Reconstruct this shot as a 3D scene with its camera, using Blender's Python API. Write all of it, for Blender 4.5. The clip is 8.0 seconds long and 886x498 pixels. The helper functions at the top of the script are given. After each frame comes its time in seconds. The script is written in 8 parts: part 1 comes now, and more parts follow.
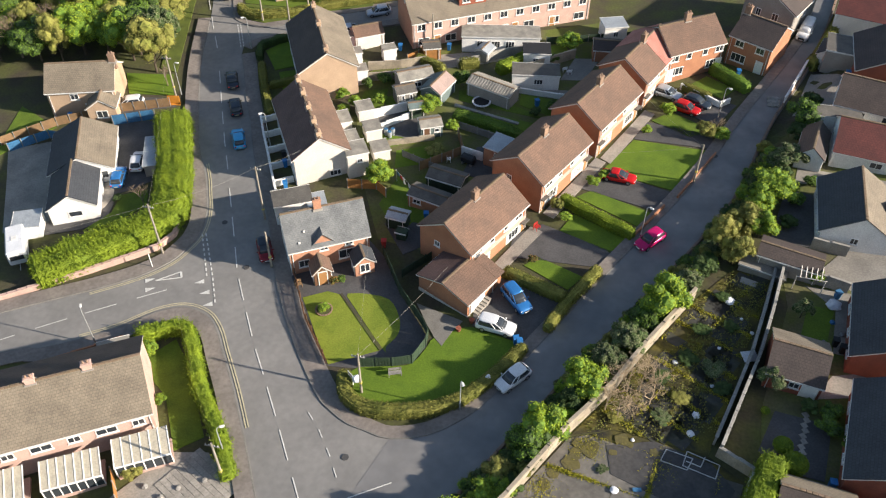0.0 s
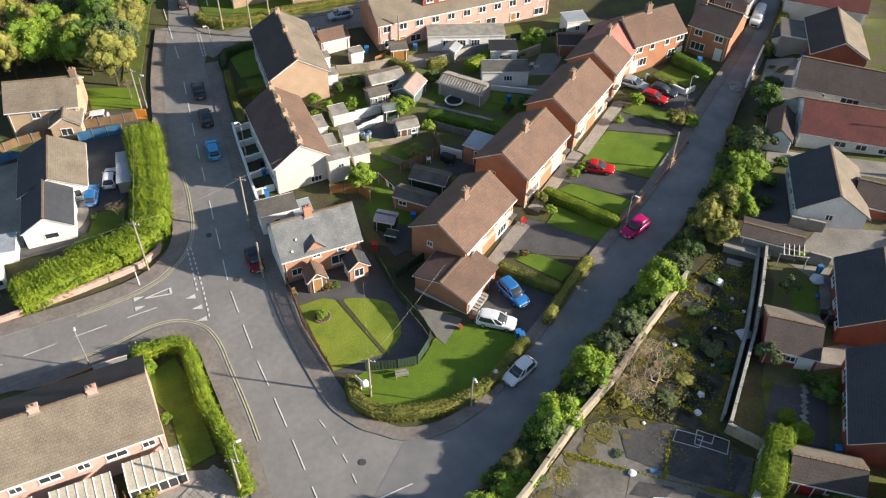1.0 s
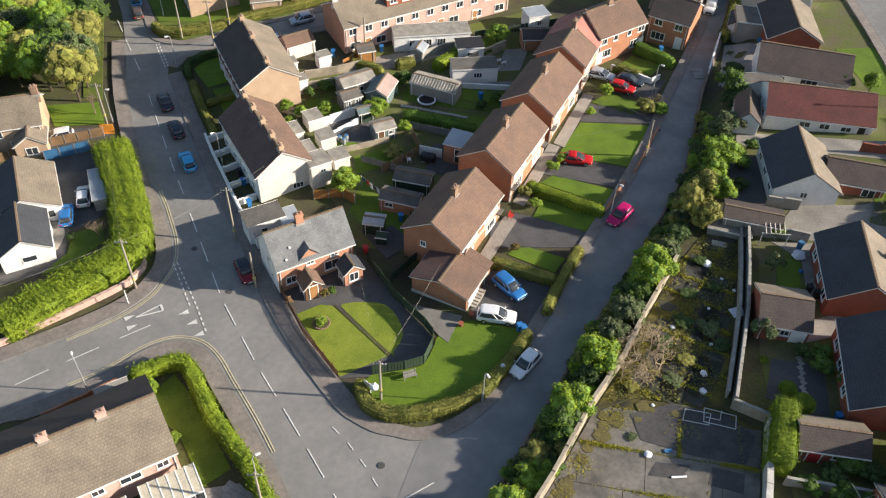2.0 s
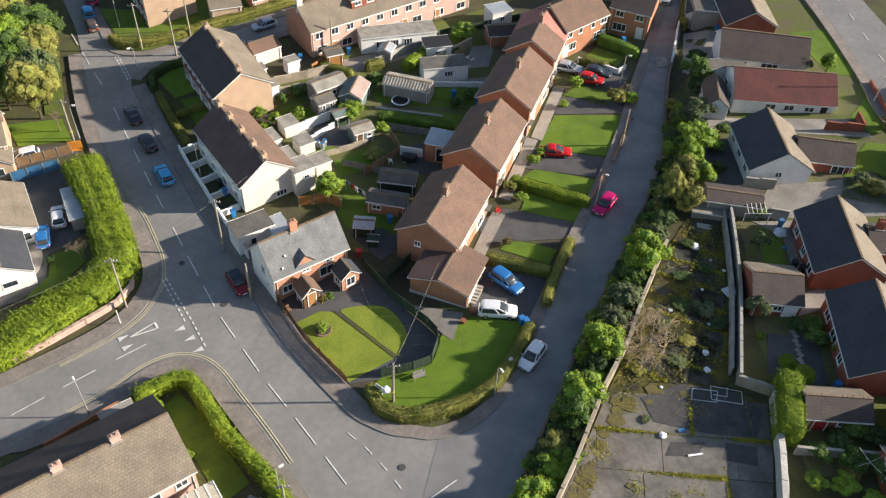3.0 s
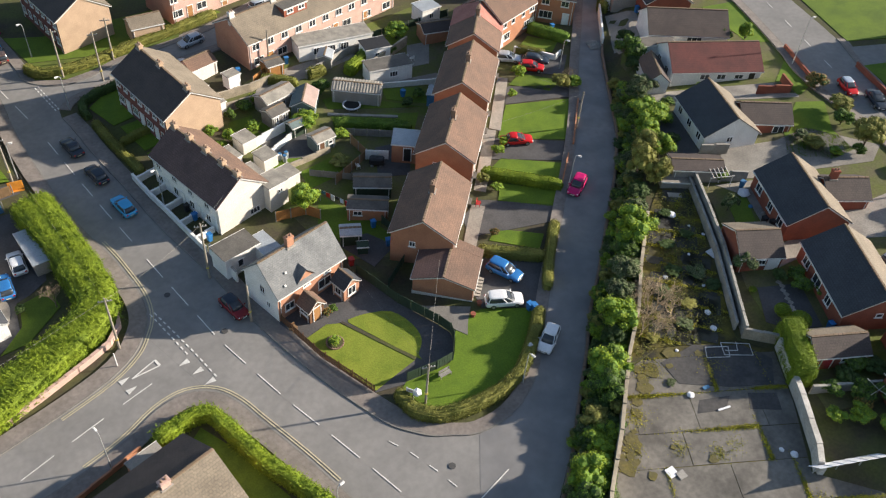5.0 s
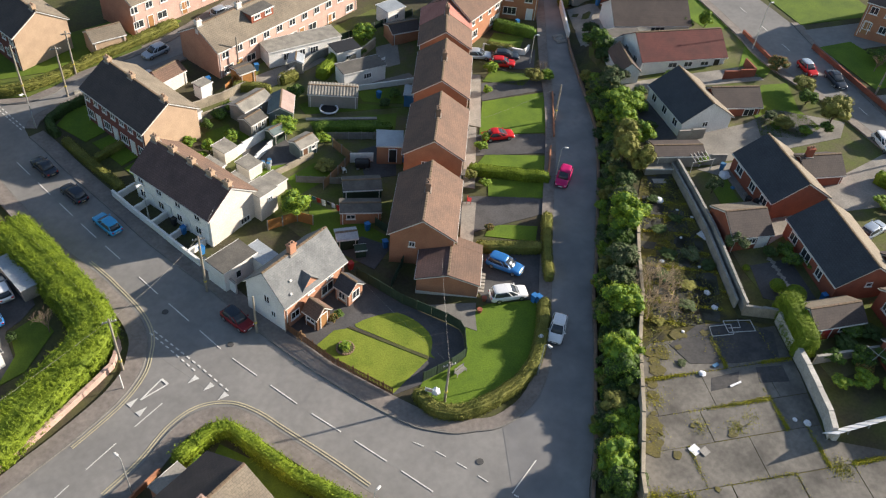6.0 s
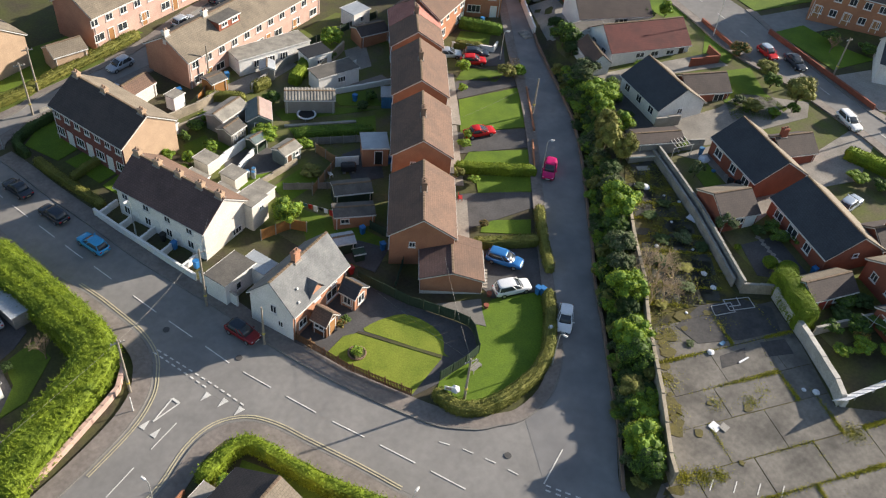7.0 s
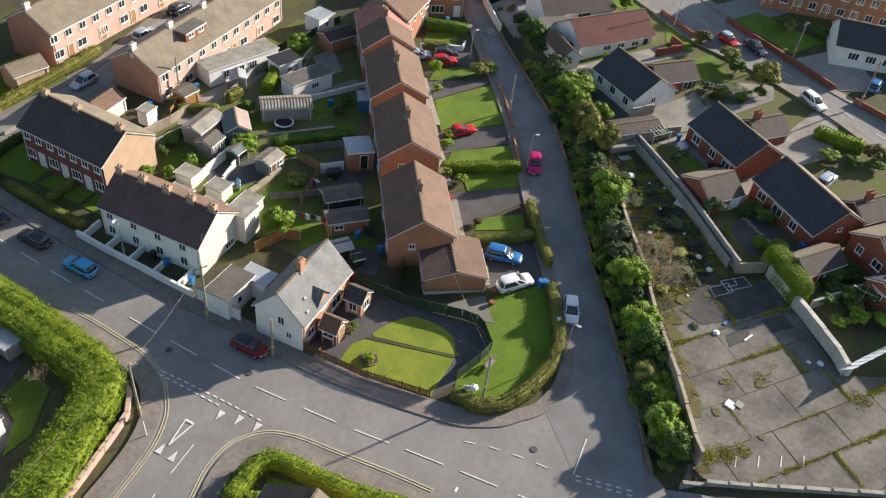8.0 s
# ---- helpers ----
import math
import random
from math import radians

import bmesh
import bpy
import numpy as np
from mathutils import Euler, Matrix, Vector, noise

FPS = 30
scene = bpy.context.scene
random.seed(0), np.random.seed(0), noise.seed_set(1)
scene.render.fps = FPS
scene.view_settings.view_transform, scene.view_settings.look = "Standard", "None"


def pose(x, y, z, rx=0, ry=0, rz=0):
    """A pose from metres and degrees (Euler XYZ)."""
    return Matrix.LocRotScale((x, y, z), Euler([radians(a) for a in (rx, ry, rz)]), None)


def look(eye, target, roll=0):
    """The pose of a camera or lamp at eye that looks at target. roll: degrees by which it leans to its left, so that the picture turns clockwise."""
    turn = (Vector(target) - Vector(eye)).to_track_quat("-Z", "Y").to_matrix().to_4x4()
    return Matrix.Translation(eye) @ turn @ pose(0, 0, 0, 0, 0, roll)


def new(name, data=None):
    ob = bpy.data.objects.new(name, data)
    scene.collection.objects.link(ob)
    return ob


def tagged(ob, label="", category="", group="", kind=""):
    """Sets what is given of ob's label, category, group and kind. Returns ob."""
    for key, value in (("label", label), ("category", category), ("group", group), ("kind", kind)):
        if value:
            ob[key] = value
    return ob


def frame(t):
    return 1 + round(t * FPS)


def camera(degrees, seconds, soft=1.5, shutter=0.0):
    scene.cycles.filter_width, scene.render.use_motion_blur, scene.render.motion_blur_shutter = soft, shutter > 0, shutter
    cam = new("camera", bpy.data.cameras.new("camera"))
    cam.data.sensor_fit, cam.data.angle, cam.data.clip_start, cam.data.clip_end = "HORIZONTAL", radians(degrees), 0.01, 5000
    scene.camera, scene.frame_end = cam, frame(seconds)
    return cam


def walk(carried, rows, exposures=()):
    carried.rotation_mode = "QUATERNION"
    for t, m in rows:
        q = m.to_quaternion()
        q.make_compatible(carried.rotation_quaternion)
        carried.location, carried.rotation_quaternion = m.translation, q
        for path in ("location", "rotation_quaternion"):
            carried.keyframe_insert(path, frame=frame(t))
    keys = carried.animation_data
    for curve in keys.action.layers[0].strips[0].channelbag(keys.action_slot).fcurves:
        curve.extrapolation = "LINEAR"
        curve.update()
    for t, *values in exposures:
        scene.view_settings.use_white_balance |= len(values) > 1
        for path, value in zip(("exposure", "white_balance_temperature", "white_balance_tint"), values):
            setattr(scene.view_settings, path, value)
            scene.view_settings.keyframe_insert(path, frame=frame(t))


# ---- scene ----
# The camera flies an arc over a sloping housing estate: seconds, x, y, z, yaw, pitch, roll.
cam = camera(55.51, 8.0, soft=1.2)
ROWS = [
    (0.0, 12.609, -3.979, 72.914, 11.158, -45.061, 0.678),
    (0.5, 9.309, -4.762, 73.181, 8.015, -45.086, 1.163),
    (1.0, 5.991, -5.380, 73.395, 4.888, -45.098, 1.632),
    (1.5, 2.629, -5.823, 73.549, 1.761, -45.090, 2.094),
    (2.0, -0.798, -6.084, 73.635, -1.374, -45.056, 2.557),
    (2.5, -4.303, -6.157, 73.648, -4.525, -44.992, 3.025),
    (3.0, -7.892, -6.035, 73.583, -7.697, -44.893, 3.502),
    (3.5, -11.563, -5.716, 73.439, -10.891, -44.756, 3.987),
    (4.0, -15.309, -5.197, 73.213, -14.106, -44.580, 4.477),
    (4.5, -19.114, -4.476, 72.906, -17.337, -44.362, 4.968),
    (5.0, -22.953, -3.552, 72.519, -20.579, -44.103, 5.452),
    (5.5, -26.798, -2.427, 72.055, -23.821, -43.802, 5.920),
    (6.0, -30.610, -1.103, 71.519, -27.049, -43.460, 6.358),
    (6.5, -34.345, 0.417, 70.915, -30.250, -43.081, 6.751),
    (7.0, -37.951, 2.127, 70.252, -33.403, -42.667, 7.083),
    (7.5, -41.368, 4.023, 69.537, -36.488, -42.221, 7.334),
    (8.0, -44.530, 6.097, 68.781, -39.481, -41.749, 7.481),
]


def aim(x, y, z, yaw, pitch, roll):
    return pose(x, y, z, 0, 0, yaw) @ pose(0, 0, 0, 90 + pitch) @ pose(0, 0, 0, 0, 0, roll)


walk(cam, [(t, aim(*row)) for t, *row in ROWS])

from mathutils import geometry

# ---- light: a low sun from the east and a clear sky ----
SUN_EL, SUN_AZ = radians(22.5), radians(95)
world = bpy.data.worlds.new("world")
world.use_nodes = True
scene.world = world
wn = world.node_tree.nodes
sky = wn.new("ShaderNodeTexSky")
sky.sky_type, sky.sun_disc = "NISHITA", False
sky.sun_elevation, sky.sun_rotation = SUN_EL, SUN_AZ
world.node_tree.links.new(sky.outputs[0], wn["Background"].inputs[0])
wn["Background"].inputs[1].default_value = 0.08
sun = new("sun", bpy.data.lights.new("sun", "SUN"))
sun.data.energy, sun.data.angle, sun.data.color = 5.0, radians(0.9), (1.0, 0.89, 0.76)
sun.matrix_world = look((math.sin(SUN_AZ) * math.cos(SUN_EL) * 200, math.cos(SUN_AZ) * math.cos(SUN_EL) * 200, math.sin(SUN_EL) * 200), (0, 0, 0))
scene.view_settings.exposure = 1.11


# ---- materials ----
def mat(name, base, other=None, rough=0.8, scale=0.6, fine=9.0, bump=0.15, metal=0.0, amount=0.6, spec=0.35, rand=0.0, tiles=None, alpha=None, grain_depth=0.18):
    """Base and other mixed by coarse stains and fine grain; tiles: (width, height) of courses in the object's own x and y."""
    m = bpy.data.materials.new(name)
    m.use_nodes = True
    nt = m.node_tree
    n, l = nt.nodes, nt.links
    p = n["Principled BSDF"]
    p.inputs["Roughness"].default_value, p.inputs["Metallic"].default_value = rough, metal
    p.inputs["Specular IOR Level"].default_value = spec
    geo = n.new("ShaderNodeNewGeometry")
    if other is None:
        other = tuple(c * 0.7 for c in base)
    big, small = n.new("ShaderNodeTexNoise"), n.new("ShaderNodeTexNoise")
    big.inputs["Scale"].default_value, big.inputs["Detail"].default_value = scale, 5
    small.inputs["Scale"].default_value, small.inputs["Detail"].default_value = fine, 4
    for t in (big, small):
        l.new(geo.outputs["Position"], t.inputs["Vector"])
    ramp = n.new("ShaderNodeMapRange")
    ramp.inputs[1].default_value, ramp.inputs[2].default_value, ramp.inputs[4].default_value = 0.35, 0.68, amount
    l.new(big.outputs[0], ramp.inputs[0])
    mix = n.new("ShaderNodeMix")
    mix.data_type = "RGBA"
    mix.inputs[6].default_value, mix.inputs[7].default_value = (*base, 1), (*other, 1)
    l.new(ramp.outputs[0], mix.inputs[0])
    grain = n.new("ShaderNodeMix")
    grain.data_type, grain.blend_type = "RGBA", "MULTIPLY"
    grain.inputs[0].default_value = 1.0
    gr = n.new("ShaderNodeMapRange")
    gr.inputs[1].default_value, gr.inputs[2].default_value, gr.inputs[3].default_value, gr.inputs[4].default_value = 0.3, 0.7, 1 - grain_depth, 1 + grain_depth * 0.85
    l.new(small.outputs[0], gr.inputs[0])
    l.new(mix.outputs[2], grain.inputs[6])
    l.new(gr.outputs[0], grain.inputs[7])
    out, height = grain.outputs[2], small.outputs[0]
    if rand:
        info = n.new("ShaderNodeObjectInfo")
        isl = geo.outputs["Random Per Island"]
        add = n.new("ShaderNodeMath")
        add.operation = "ADD"
        l.new(info.outputs["Random"], add.inputs[0])
        l.new(isl, add.inputs[1])
        fr = n.new("ShaderNodeMath")
        fr.operation = "FRACT"
        l.new(add.outputs[0], fr.inputs[0])
        rr = n.new("ShaderNodeMapRange")
        rr.inputs[3].default_value, rr.inputs[4].default_value = 1 - rand, 1 + rand
        l.new(fr.outputs[0], rr.inputs[0])
        vary = n.new("ShaderNodeMix")
        vary.data_type, vary.blend_type = "RGBA", "MULTIPLY"
        vary.inputs[0].default_value = 1.0
        l.new(out, vary.inputs[6])
        l.new(rr.outputs[0], vary.inputs[7])
        out = vary.outputs[2]
    if tiles:
        tc, brick = n.new("ShaderNodeTexCoord"), n.new("ShaderNodeTexBrick")
        brick.inputs["Scale"].default_value = 1.0
        brick.inputs["Brick Width"].default_value, brick.inputs["Row Height"].default_value = tiles
        brick.inputs["Mortar Size"].default_value, brick.inputs["Mortar Smooth"].default_value = min(tiles) * 0.1, 0.4
        brick.inputs["Color1"].default_value, brick.inputs["Color2"].default_value = (1.06, 1.05, 1.04, 1), (0.91, 0.92, 0.93, 1)
        brick.inputs["Mortar"].default_value = (0.74, 0.74, 0.74, 1)
        l.new(tc.outputs["Object"], brick.inputs["Vector"])
        tm = n.new("ShaderNodeMix")
        tm.data_type, tm.blend_type = "RGBA", "MULTIPLY"
        tm.inputs[0].default_value = 1.0
        l.new(out, tm.inputs[6])
        l.new(brick.outputs["Color"], tm.inputs[7])
        out = tm.outputs[2]
    l.new(out, p.inputs["Base Color"])
    if bump:
        b = n.new("ShaderNodeBump")
        b.inputs["Strength"].default_value, b.inputs["Distance"].default_value = bump, 0.05
        l.new(height, b.inputs["Height"])
        l.new(b.outputs[0], p.inputs["Normal"])
    return m


M = {}
M["earth"] = mat("earth", (0.062, 0.052, 0.034), (0.085, 0.098, 0.024), 0.95, 0.25, 3, 0.6, amount=0.9)
M["rough_garden"] = mat("rough_garden", (0.1, 0.125, 0.022), (0.12, 0.1, 0.065), 0.95, 0.3, 4, 0.6, amount=0.9)
M["grass"] = mat("grass", (0.115, 0.175, 0.014), (0.07, 0.115, 0.012), 0.9, 0.4, 6, 0.5, amount=0.8)
M["lawn"] = mat("lawn", (0.118, 0.19, 0.012), (0.068, 0.122, 0.01), 0.9, 0.4, 6, 0.5, amount=0.7)
M["dry_lawn"] = mat("dry_lawn", (0.2, 0.24, 0.026), (0.12, 0.17, 0.014), 0.9, 0.5, 6, 0.5, amount=0.8)
M["verge"] = mat("verge", (0.11, 0.14, 0.02), (0.07, 0.09, 0.02), 0.95, 0.5, 10, 0.5, amount=0.8)
M["asphalt"] = mat("asphalt", (0.232, 0.222, 0.208), (0.185, 0.178, 0.168), 0.8, 0.2, 1.4, 0.03, amount=0.9, grain_depth=0.09)
M["lane"] = mat("lane", (0.226, 0.219, 0.21), (0.15, 0.148, 0.148), 0.62, 0.3, 1.2, 0.03, amount=0.9, grain_depth=0.12)
M["pavement"] = mat("pavement", (0.22, 0.192, 0.17), (0.16, 0.14, 0.125), 0.88, 0.4, 2.4, 0.08, amount=0.9)
M["drive"] = mat("drive", (0.095, 0.092, 0.092), (0.065, 0.063, 0.063), 0.9, 0.4, 5, 0.2, amount=0.9)
M["concrete"] = mat("concrete", (0.29, 0.27, 0.235), (0.19, 0.175, 0.155), 0.9, 0.35, 5, 0.2, amount=0.9, rand=0.12)
M["paving"] = mat("paving", (0.33, 0.3, 0.26), (0.22, 0.2, 0.175), 0.9, 0.7, 5, 0.2, rand=0.12)
M["kerb"] = mat("kerb", (0.2, 0.19, 0.17), (0.13, 0.12, 0.11), 0.9, 0.8, 8, 0.1)
M["white_line"] = mat("white_line", (0.66, 0.65, 0.61), (0.46, 0.45, 0.42), 0.7, 1.5, 10, 0.05, amount=0.7)
M["yellow_line"] = mat("yellow_line", (0.5, 0.44, 0.29), (0.34, 0.31, 0.22), 0.7, 1.5, 10, 0.05, amount=0.7)
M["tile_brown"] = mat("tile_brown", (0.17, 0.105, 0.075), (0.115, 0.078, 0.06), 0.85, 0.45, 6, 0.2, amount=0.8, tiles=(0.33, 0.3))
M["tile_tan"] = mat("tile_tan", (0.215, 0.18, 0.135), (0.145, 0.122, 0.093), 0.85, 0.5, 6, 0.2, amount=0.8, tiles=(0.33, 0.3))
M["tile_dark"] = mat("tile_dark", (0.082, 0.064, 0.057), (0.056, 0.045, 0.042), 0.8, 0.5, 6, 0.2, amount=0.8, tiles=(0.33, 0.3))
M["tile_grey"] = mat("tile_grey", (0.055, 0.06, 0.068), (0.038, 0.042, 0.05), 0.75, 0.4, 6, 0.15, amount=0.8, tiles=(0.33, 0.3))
M["tile_red"] = mat("tile_red", (0.13, 0.04, 0.035), (0.085, 0.03, 0.028), 0.85, 0.5, 6, 0.2, amount=0.8, tiles=(0.33, 0.3))
M["tile_pink"] = mat("tile_pink", (0.38, 0.17, 0.135), (0.3, 0.125, 0.1), 0.85, 0.5, 6, 0.2, amount=0.8, tiles=(0.33, 0.3))
# Brown tile with the shade of west-facing slopes mixed into its colour.
M["tile_brown_shaded"] = mat("tile_brown_shaded", (0.135, 0.085, 0.075), (0.085, 0.055, 0.05), 0.8, 0.5, 6, 0.2, amount=0.8, tiles=(0.33, 0.3))
M["roof_faded"] = mat("roof_faded", (0.34, 0.25, 0.22), (0.26, 0.2, 0.18), 0.85, 0.8, 7, 0.1, amount=0.8)
M["roof_teal"] = mat("roof_teal", (0.13, 0.17, 0.165), (0.09, 0.12, 0.12), 0.85, 0.8, 7, 0.1, amount=0.8)
M["slate"] = mat("slate", (0.17, 0.177, 0.18), (0.105, 0.112, 0.118), 0.7, 0.6, 5, 0.15, amount=0.9, tiles=(0.3, 0.22))
M["ridge_tile"] = mat("ridge_tile", (0.2, 0.14, 0.1), (0.12, 0.1, 0.05), 0.9, 1.0, 8, 0.2)
M["brick_orange"] = mat("brick_orange", (0.4, 0.19, 0.105), (0.31, 0.14, 0.08), 0.9, 0.7, 14, 0.25, amount=0.8)
M["brick_sooty"] = mat("brick_sooty", (0.27, 0.18, 0.125), (0.17, 0.115, 0.085), 0.9, 0.9, 12, 0.25, amount=0.8)
M["brick_red"] = mat("brick_red", (0.27, 0.085, 0.05), (0.2, 0.065, 0.042), 0.9, 0.7, 14, 0.25, amount=0.8)
M["brick_pink"] = mat("brick_pink", (0.52, 0.36, 0.3), (0.42, 0.28, 0.235), 0.9, 0.7, 14, 0.25, amount=0.8)
M["brick_tan"] = mat("brick_tan", (0.46, 0.33, 0.225), (0.38, 0.27, 0.185), 0.9, 0.7, 14, 0.2, amount=0.8)
M["brick_dark"] = mat("brick_dark", (0.2, 0.075, 0.06), (0.14, 0.055, 0.05), 0.9, 0.7, 14, 0.25, amount=0.8)
M["cream"] = mat("cream", (0.64, 0.6, 0.54), (0.54, 0.5, 0.45), 0.85, 0.7, 10, 0.1)
M["white_render"] = mat("white_render", (0.76, 0.75, 0.72), (0.62, 0.61, 0.58), 0.8, 0.6, 9, 0.1)
M["grey_render"] = mat("grey_render", (0.3, 0.28, 0.25), (0.22, 0.2, 0.18), 0.9, 0.6, 9, 0.15)
M["upvc"] = mat("upvc", (0.8, 0.8, 0.78), (0.72, 0.72, 0.7), 0.4, 2, 9, 0.02)
M["fascia"] = mat("fascia", (0.7, 0.69, 0.66), (0.5, 0.49, 0.47), 0.6, 1.5, 9, 0.03)
M["glass"] = mat("glass", (0.03, 0.037, 0.045), (0.05, 0.055, 0.06), 0.08, 0.8, 3, 0.0, spec=0.7)
M["felt"] = mat("felt", (0.13, 0.12, 0.105), (0.085, 0.08, 0.072), 0.9, 0.8, 7, 0.2, amount=0.9)
M["asbestos"] = mat("asbestos", (0.3, 0.28, 0.24), (0.17, 0.16, 0.14), 0.9, 0.9, 7, 0.2, amount=0.9)
M["metal_roof"] = mat("metal_roof", (0.4, 0.43, 0.45), (0.28, 0.3, 0.32), 0.5, 0.8, 7, 0.05, metal=0.3)
M["wood"] = mat("wood", (0.23, 0.145, 0.075), (0.14, 0.09, 0.05), 0.85, 1.2, 12, 0.2, rand=0.15)
M["wood_orange"] = mat("wood_orange", (0.36, 0.17, 0.05), (0.25, 0.11, 0.035), 0.8, 1.2, 12, 0.2, rand=0.12)
M["wood_brown"] = mat("wood_brown", (0.14, 0.07, 0.035), (0.09, 0.045, 0.025), 0.8, 1.2, 12, 0.2, rand=0.15)
M["wood_green"] = mat("wood_green", (0.035, 0.06, 0.035), (0.025, 0.042, 0.026), 0.8, 1.2, 12, 0.2, rand=0.15)
M["wood_grey"] = mat("wood_grey", (0.25, 0.24, 0.22), (0.16, 0.15, 0.14), 0.85, 1.2, 12, 0.2, rand=0.15)
M["pole_wood"] = mat("pole_wood", (0.3, 0.27, 0.22), (0.2, 0.17, 0.13), 0.85, 1.5, 10, 0.2)
M["galv"] = mat("galv", (0.5, 0.51, 0.5), (0.38, 0.39, 0.39), 0.45, 2, 9, 0.02, metal=0.5)
M["black"] = mat("black", (0.02, 0.02, 0.022), (0.03, 0.03, 0.03), 0.6, 2, 9, 0.05)
M["tyre"] = mat("tyre", (0.018, 0.018, 0.018), (0.03, 0.03, 0.03), 0.85, 4, 20, 0.1)
M["alloy"] = mat("alloy", (0.45, 0.45, 0.46), (0.3, 0.3, 0.31), 0.35, 4, 20, 0.02, metal=0.8)
M["lamp_white"] = mat("lamp_white", (0.75, 0.76, 0.78), (0.6, 0.6, 0.62), 0.15, 4, 20, 0.0)
M["lamp_red"] = mat("lamp_red", (0.45, 0.015, 0.01), (0.3, 0.01, 0.01), 0.2, 4, 20, 0.0)
M["tarp_blue"] = mat("tarp_blue", (0.05, 0.16, 0.3), (0.035, 0.11, 0.22), 0.6, 1, 6, 0.3)
M["plastic_blue"] = mat("plastic_blue", (0.03, 0.17, 0.42), (0.02, 0.12, 0.32), 0.5, 2, 9, 0.05)
M["plastic_red"] = mat("plastic_red", (0.4, 0.03, 0.025), (0.3, 0.02, 0.02), 0.5, 2, 9, 0.05)
M["plastic_orange"] = mat("plastic_orange", (0.6, 0.24, 0.03), (0.45, 0.18, 0.03), 0.6, 1, 9, 0.1)
M["bark"] = mat("bark", (0.09, 0.07, 0.05), (0.05, 0.04, 0.03), 0.95, 3, 14, 0.5)
M["straw"] = mat("straw", (0.42, 0.33, 0.22), (0.3, 0.23, 0.15), 0.95, 3, 14, 0.2)
M["brick_salmon"] = mat("brick_salmon", (0.44, 0.23, 0.145), (0.36, 0.18, 0.115), 0.9, 0.7, 14, 0.25, amount=0.8)
M["twig"] = mat("twig", (0.21, 0.16, 0.11), (0.13, 0.1, 0.07), 0.95, 3, 14, 0.3)
for key, a, b in (("leaf_bright", (0.19, 0.25, 0.018), (0.115, 0.17, 0.014)), ("leaf_mid", (0.1, 0.165, 0.02), (0.06, 0.11, 0.015)),
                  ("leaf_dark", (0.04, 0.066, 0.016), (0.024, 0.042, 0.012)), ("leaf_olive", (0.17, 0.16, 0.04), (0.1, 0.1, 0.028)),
                  ("leaf_grey", (0.12, 0.135, 0.066), (0.075, 0.088, 0.046)), ("leaf_rust", (0.24, 0.14, 0.035), (0.16, 0.1, 0.03)),
                  ("leaf_hedge", (0.15, 0.2, 0.014), (0.095, 0.145, 0.012)), ("hedge_dry", (0.155, 0.15, 0.034), (0.095, 0.11, 0.02)),
                  ("moss", (0.27, 0.25, 0.02), (0.16, 0.16, 0.016))):
    a, b = tuple(v * 1.4 for v in a), tuple(v * 1.15 for v in b)
    M[key] = mat(key, a, b, 0.75, 0.5, 4, 0.0, amount=0.9, rand=0.28, spec=0.25)


def paint(name, c, rough=0.25, metal=0.15):
    if name not in M:
        M[name] = mat(name, c, tuple(v * 0.85 for v in c), rough, 1.2, 20, 0.0, metal, 0.5, 0.5)
    return M[name]


# ---- ground form ----
EDGE_Y = [10, 20, 31.6, 42.8, 50, 58, 67, 78, 91, 106, 126]
EDGE_X = [-3, 3, 9.6, 16, 19.5, 24.5, 30, 35.5, 40.5, 47, 56]


def smooth(a, b, x):
    u = min(max((x - a) / (b - a), 0.0), 1.0)
    return u * u * (3 - 2 * u)


def ground_z(x, y):
    """A hillside that climbs to the east, with a raised terrace beyond the lane's bank."""
    x, y = min(max(x, -400), 400), min(max(y, -200), 400)
    z = 0.0604 * (x + 20) + 0.05 * max(0, y - 70) * (1 - smooth(-25, 15, x))
    return z + 1.2 * smooth(-3.0, -0.3, x - float(np.interp(y, EDGE_Y, EDGE_X))) + 0.03 * max(0, x - 45)


# ---- building blocks ----
def link(name, bm, material, parent=None, label=""):
    me = bpy.data.meshes.new(name)
    bm.to_mesh(me)
    bm.free()
    me.materials.append(material)
    ob = new(name, me)
    if parent is not None:
        ob.parent = parent
    if label:
        ob["label"] = label
    return ob


part = link


def shared(name, me, parent, m=None):
    ob = new(name, me)
    ob.parent = parent
    if m is not None:
        ob.matrix_local = m
    return ob


def thing(name, m, label, category, group="", kind=""):
    ob = new(name)
    ob.empty_display_size = 0.2
    ob.matrix_world = m
    return tagged(ob, label, category, group, kind)


def block(bm, x0, x1, y0, y1, z0, z1, bevel=0.0, m=None):
    """A box between corners, with bevelled edges where asked for."""
    v = [bm.verts.new((x, y, z)) for z in (z0, z1) for y in (y0, y1) for x in (x0, x1)]
    f = [bm.faces.new([v[i] for i in q]) for q in ((0, 2, 3, 1), (4, 5, 7, 6), (0, 1, 5, 4), (2, 6, 7, 3), (0, 4, 6, 2), (1, 3, 7, 5))]
    if bevel:
        edges = list({e for q in f for e in q.edges})
        done = bmesh.ops.bevel(bm, geom=edges, offset=bevel, segments=1, affect="EDGES")
        v = list({w for q in done["faces"] for w in q.verts} | {w for w in v if w.is_valid})
    if m is not None:
        bmesh.ops.transform(bm, matrix=m, verts=v)
    return v


def boxes(*specs, bevel=0.0):
    bm = bmesh.new()
    for s in specs:
        block(bm, *s, bevel=bevel)
    return bm


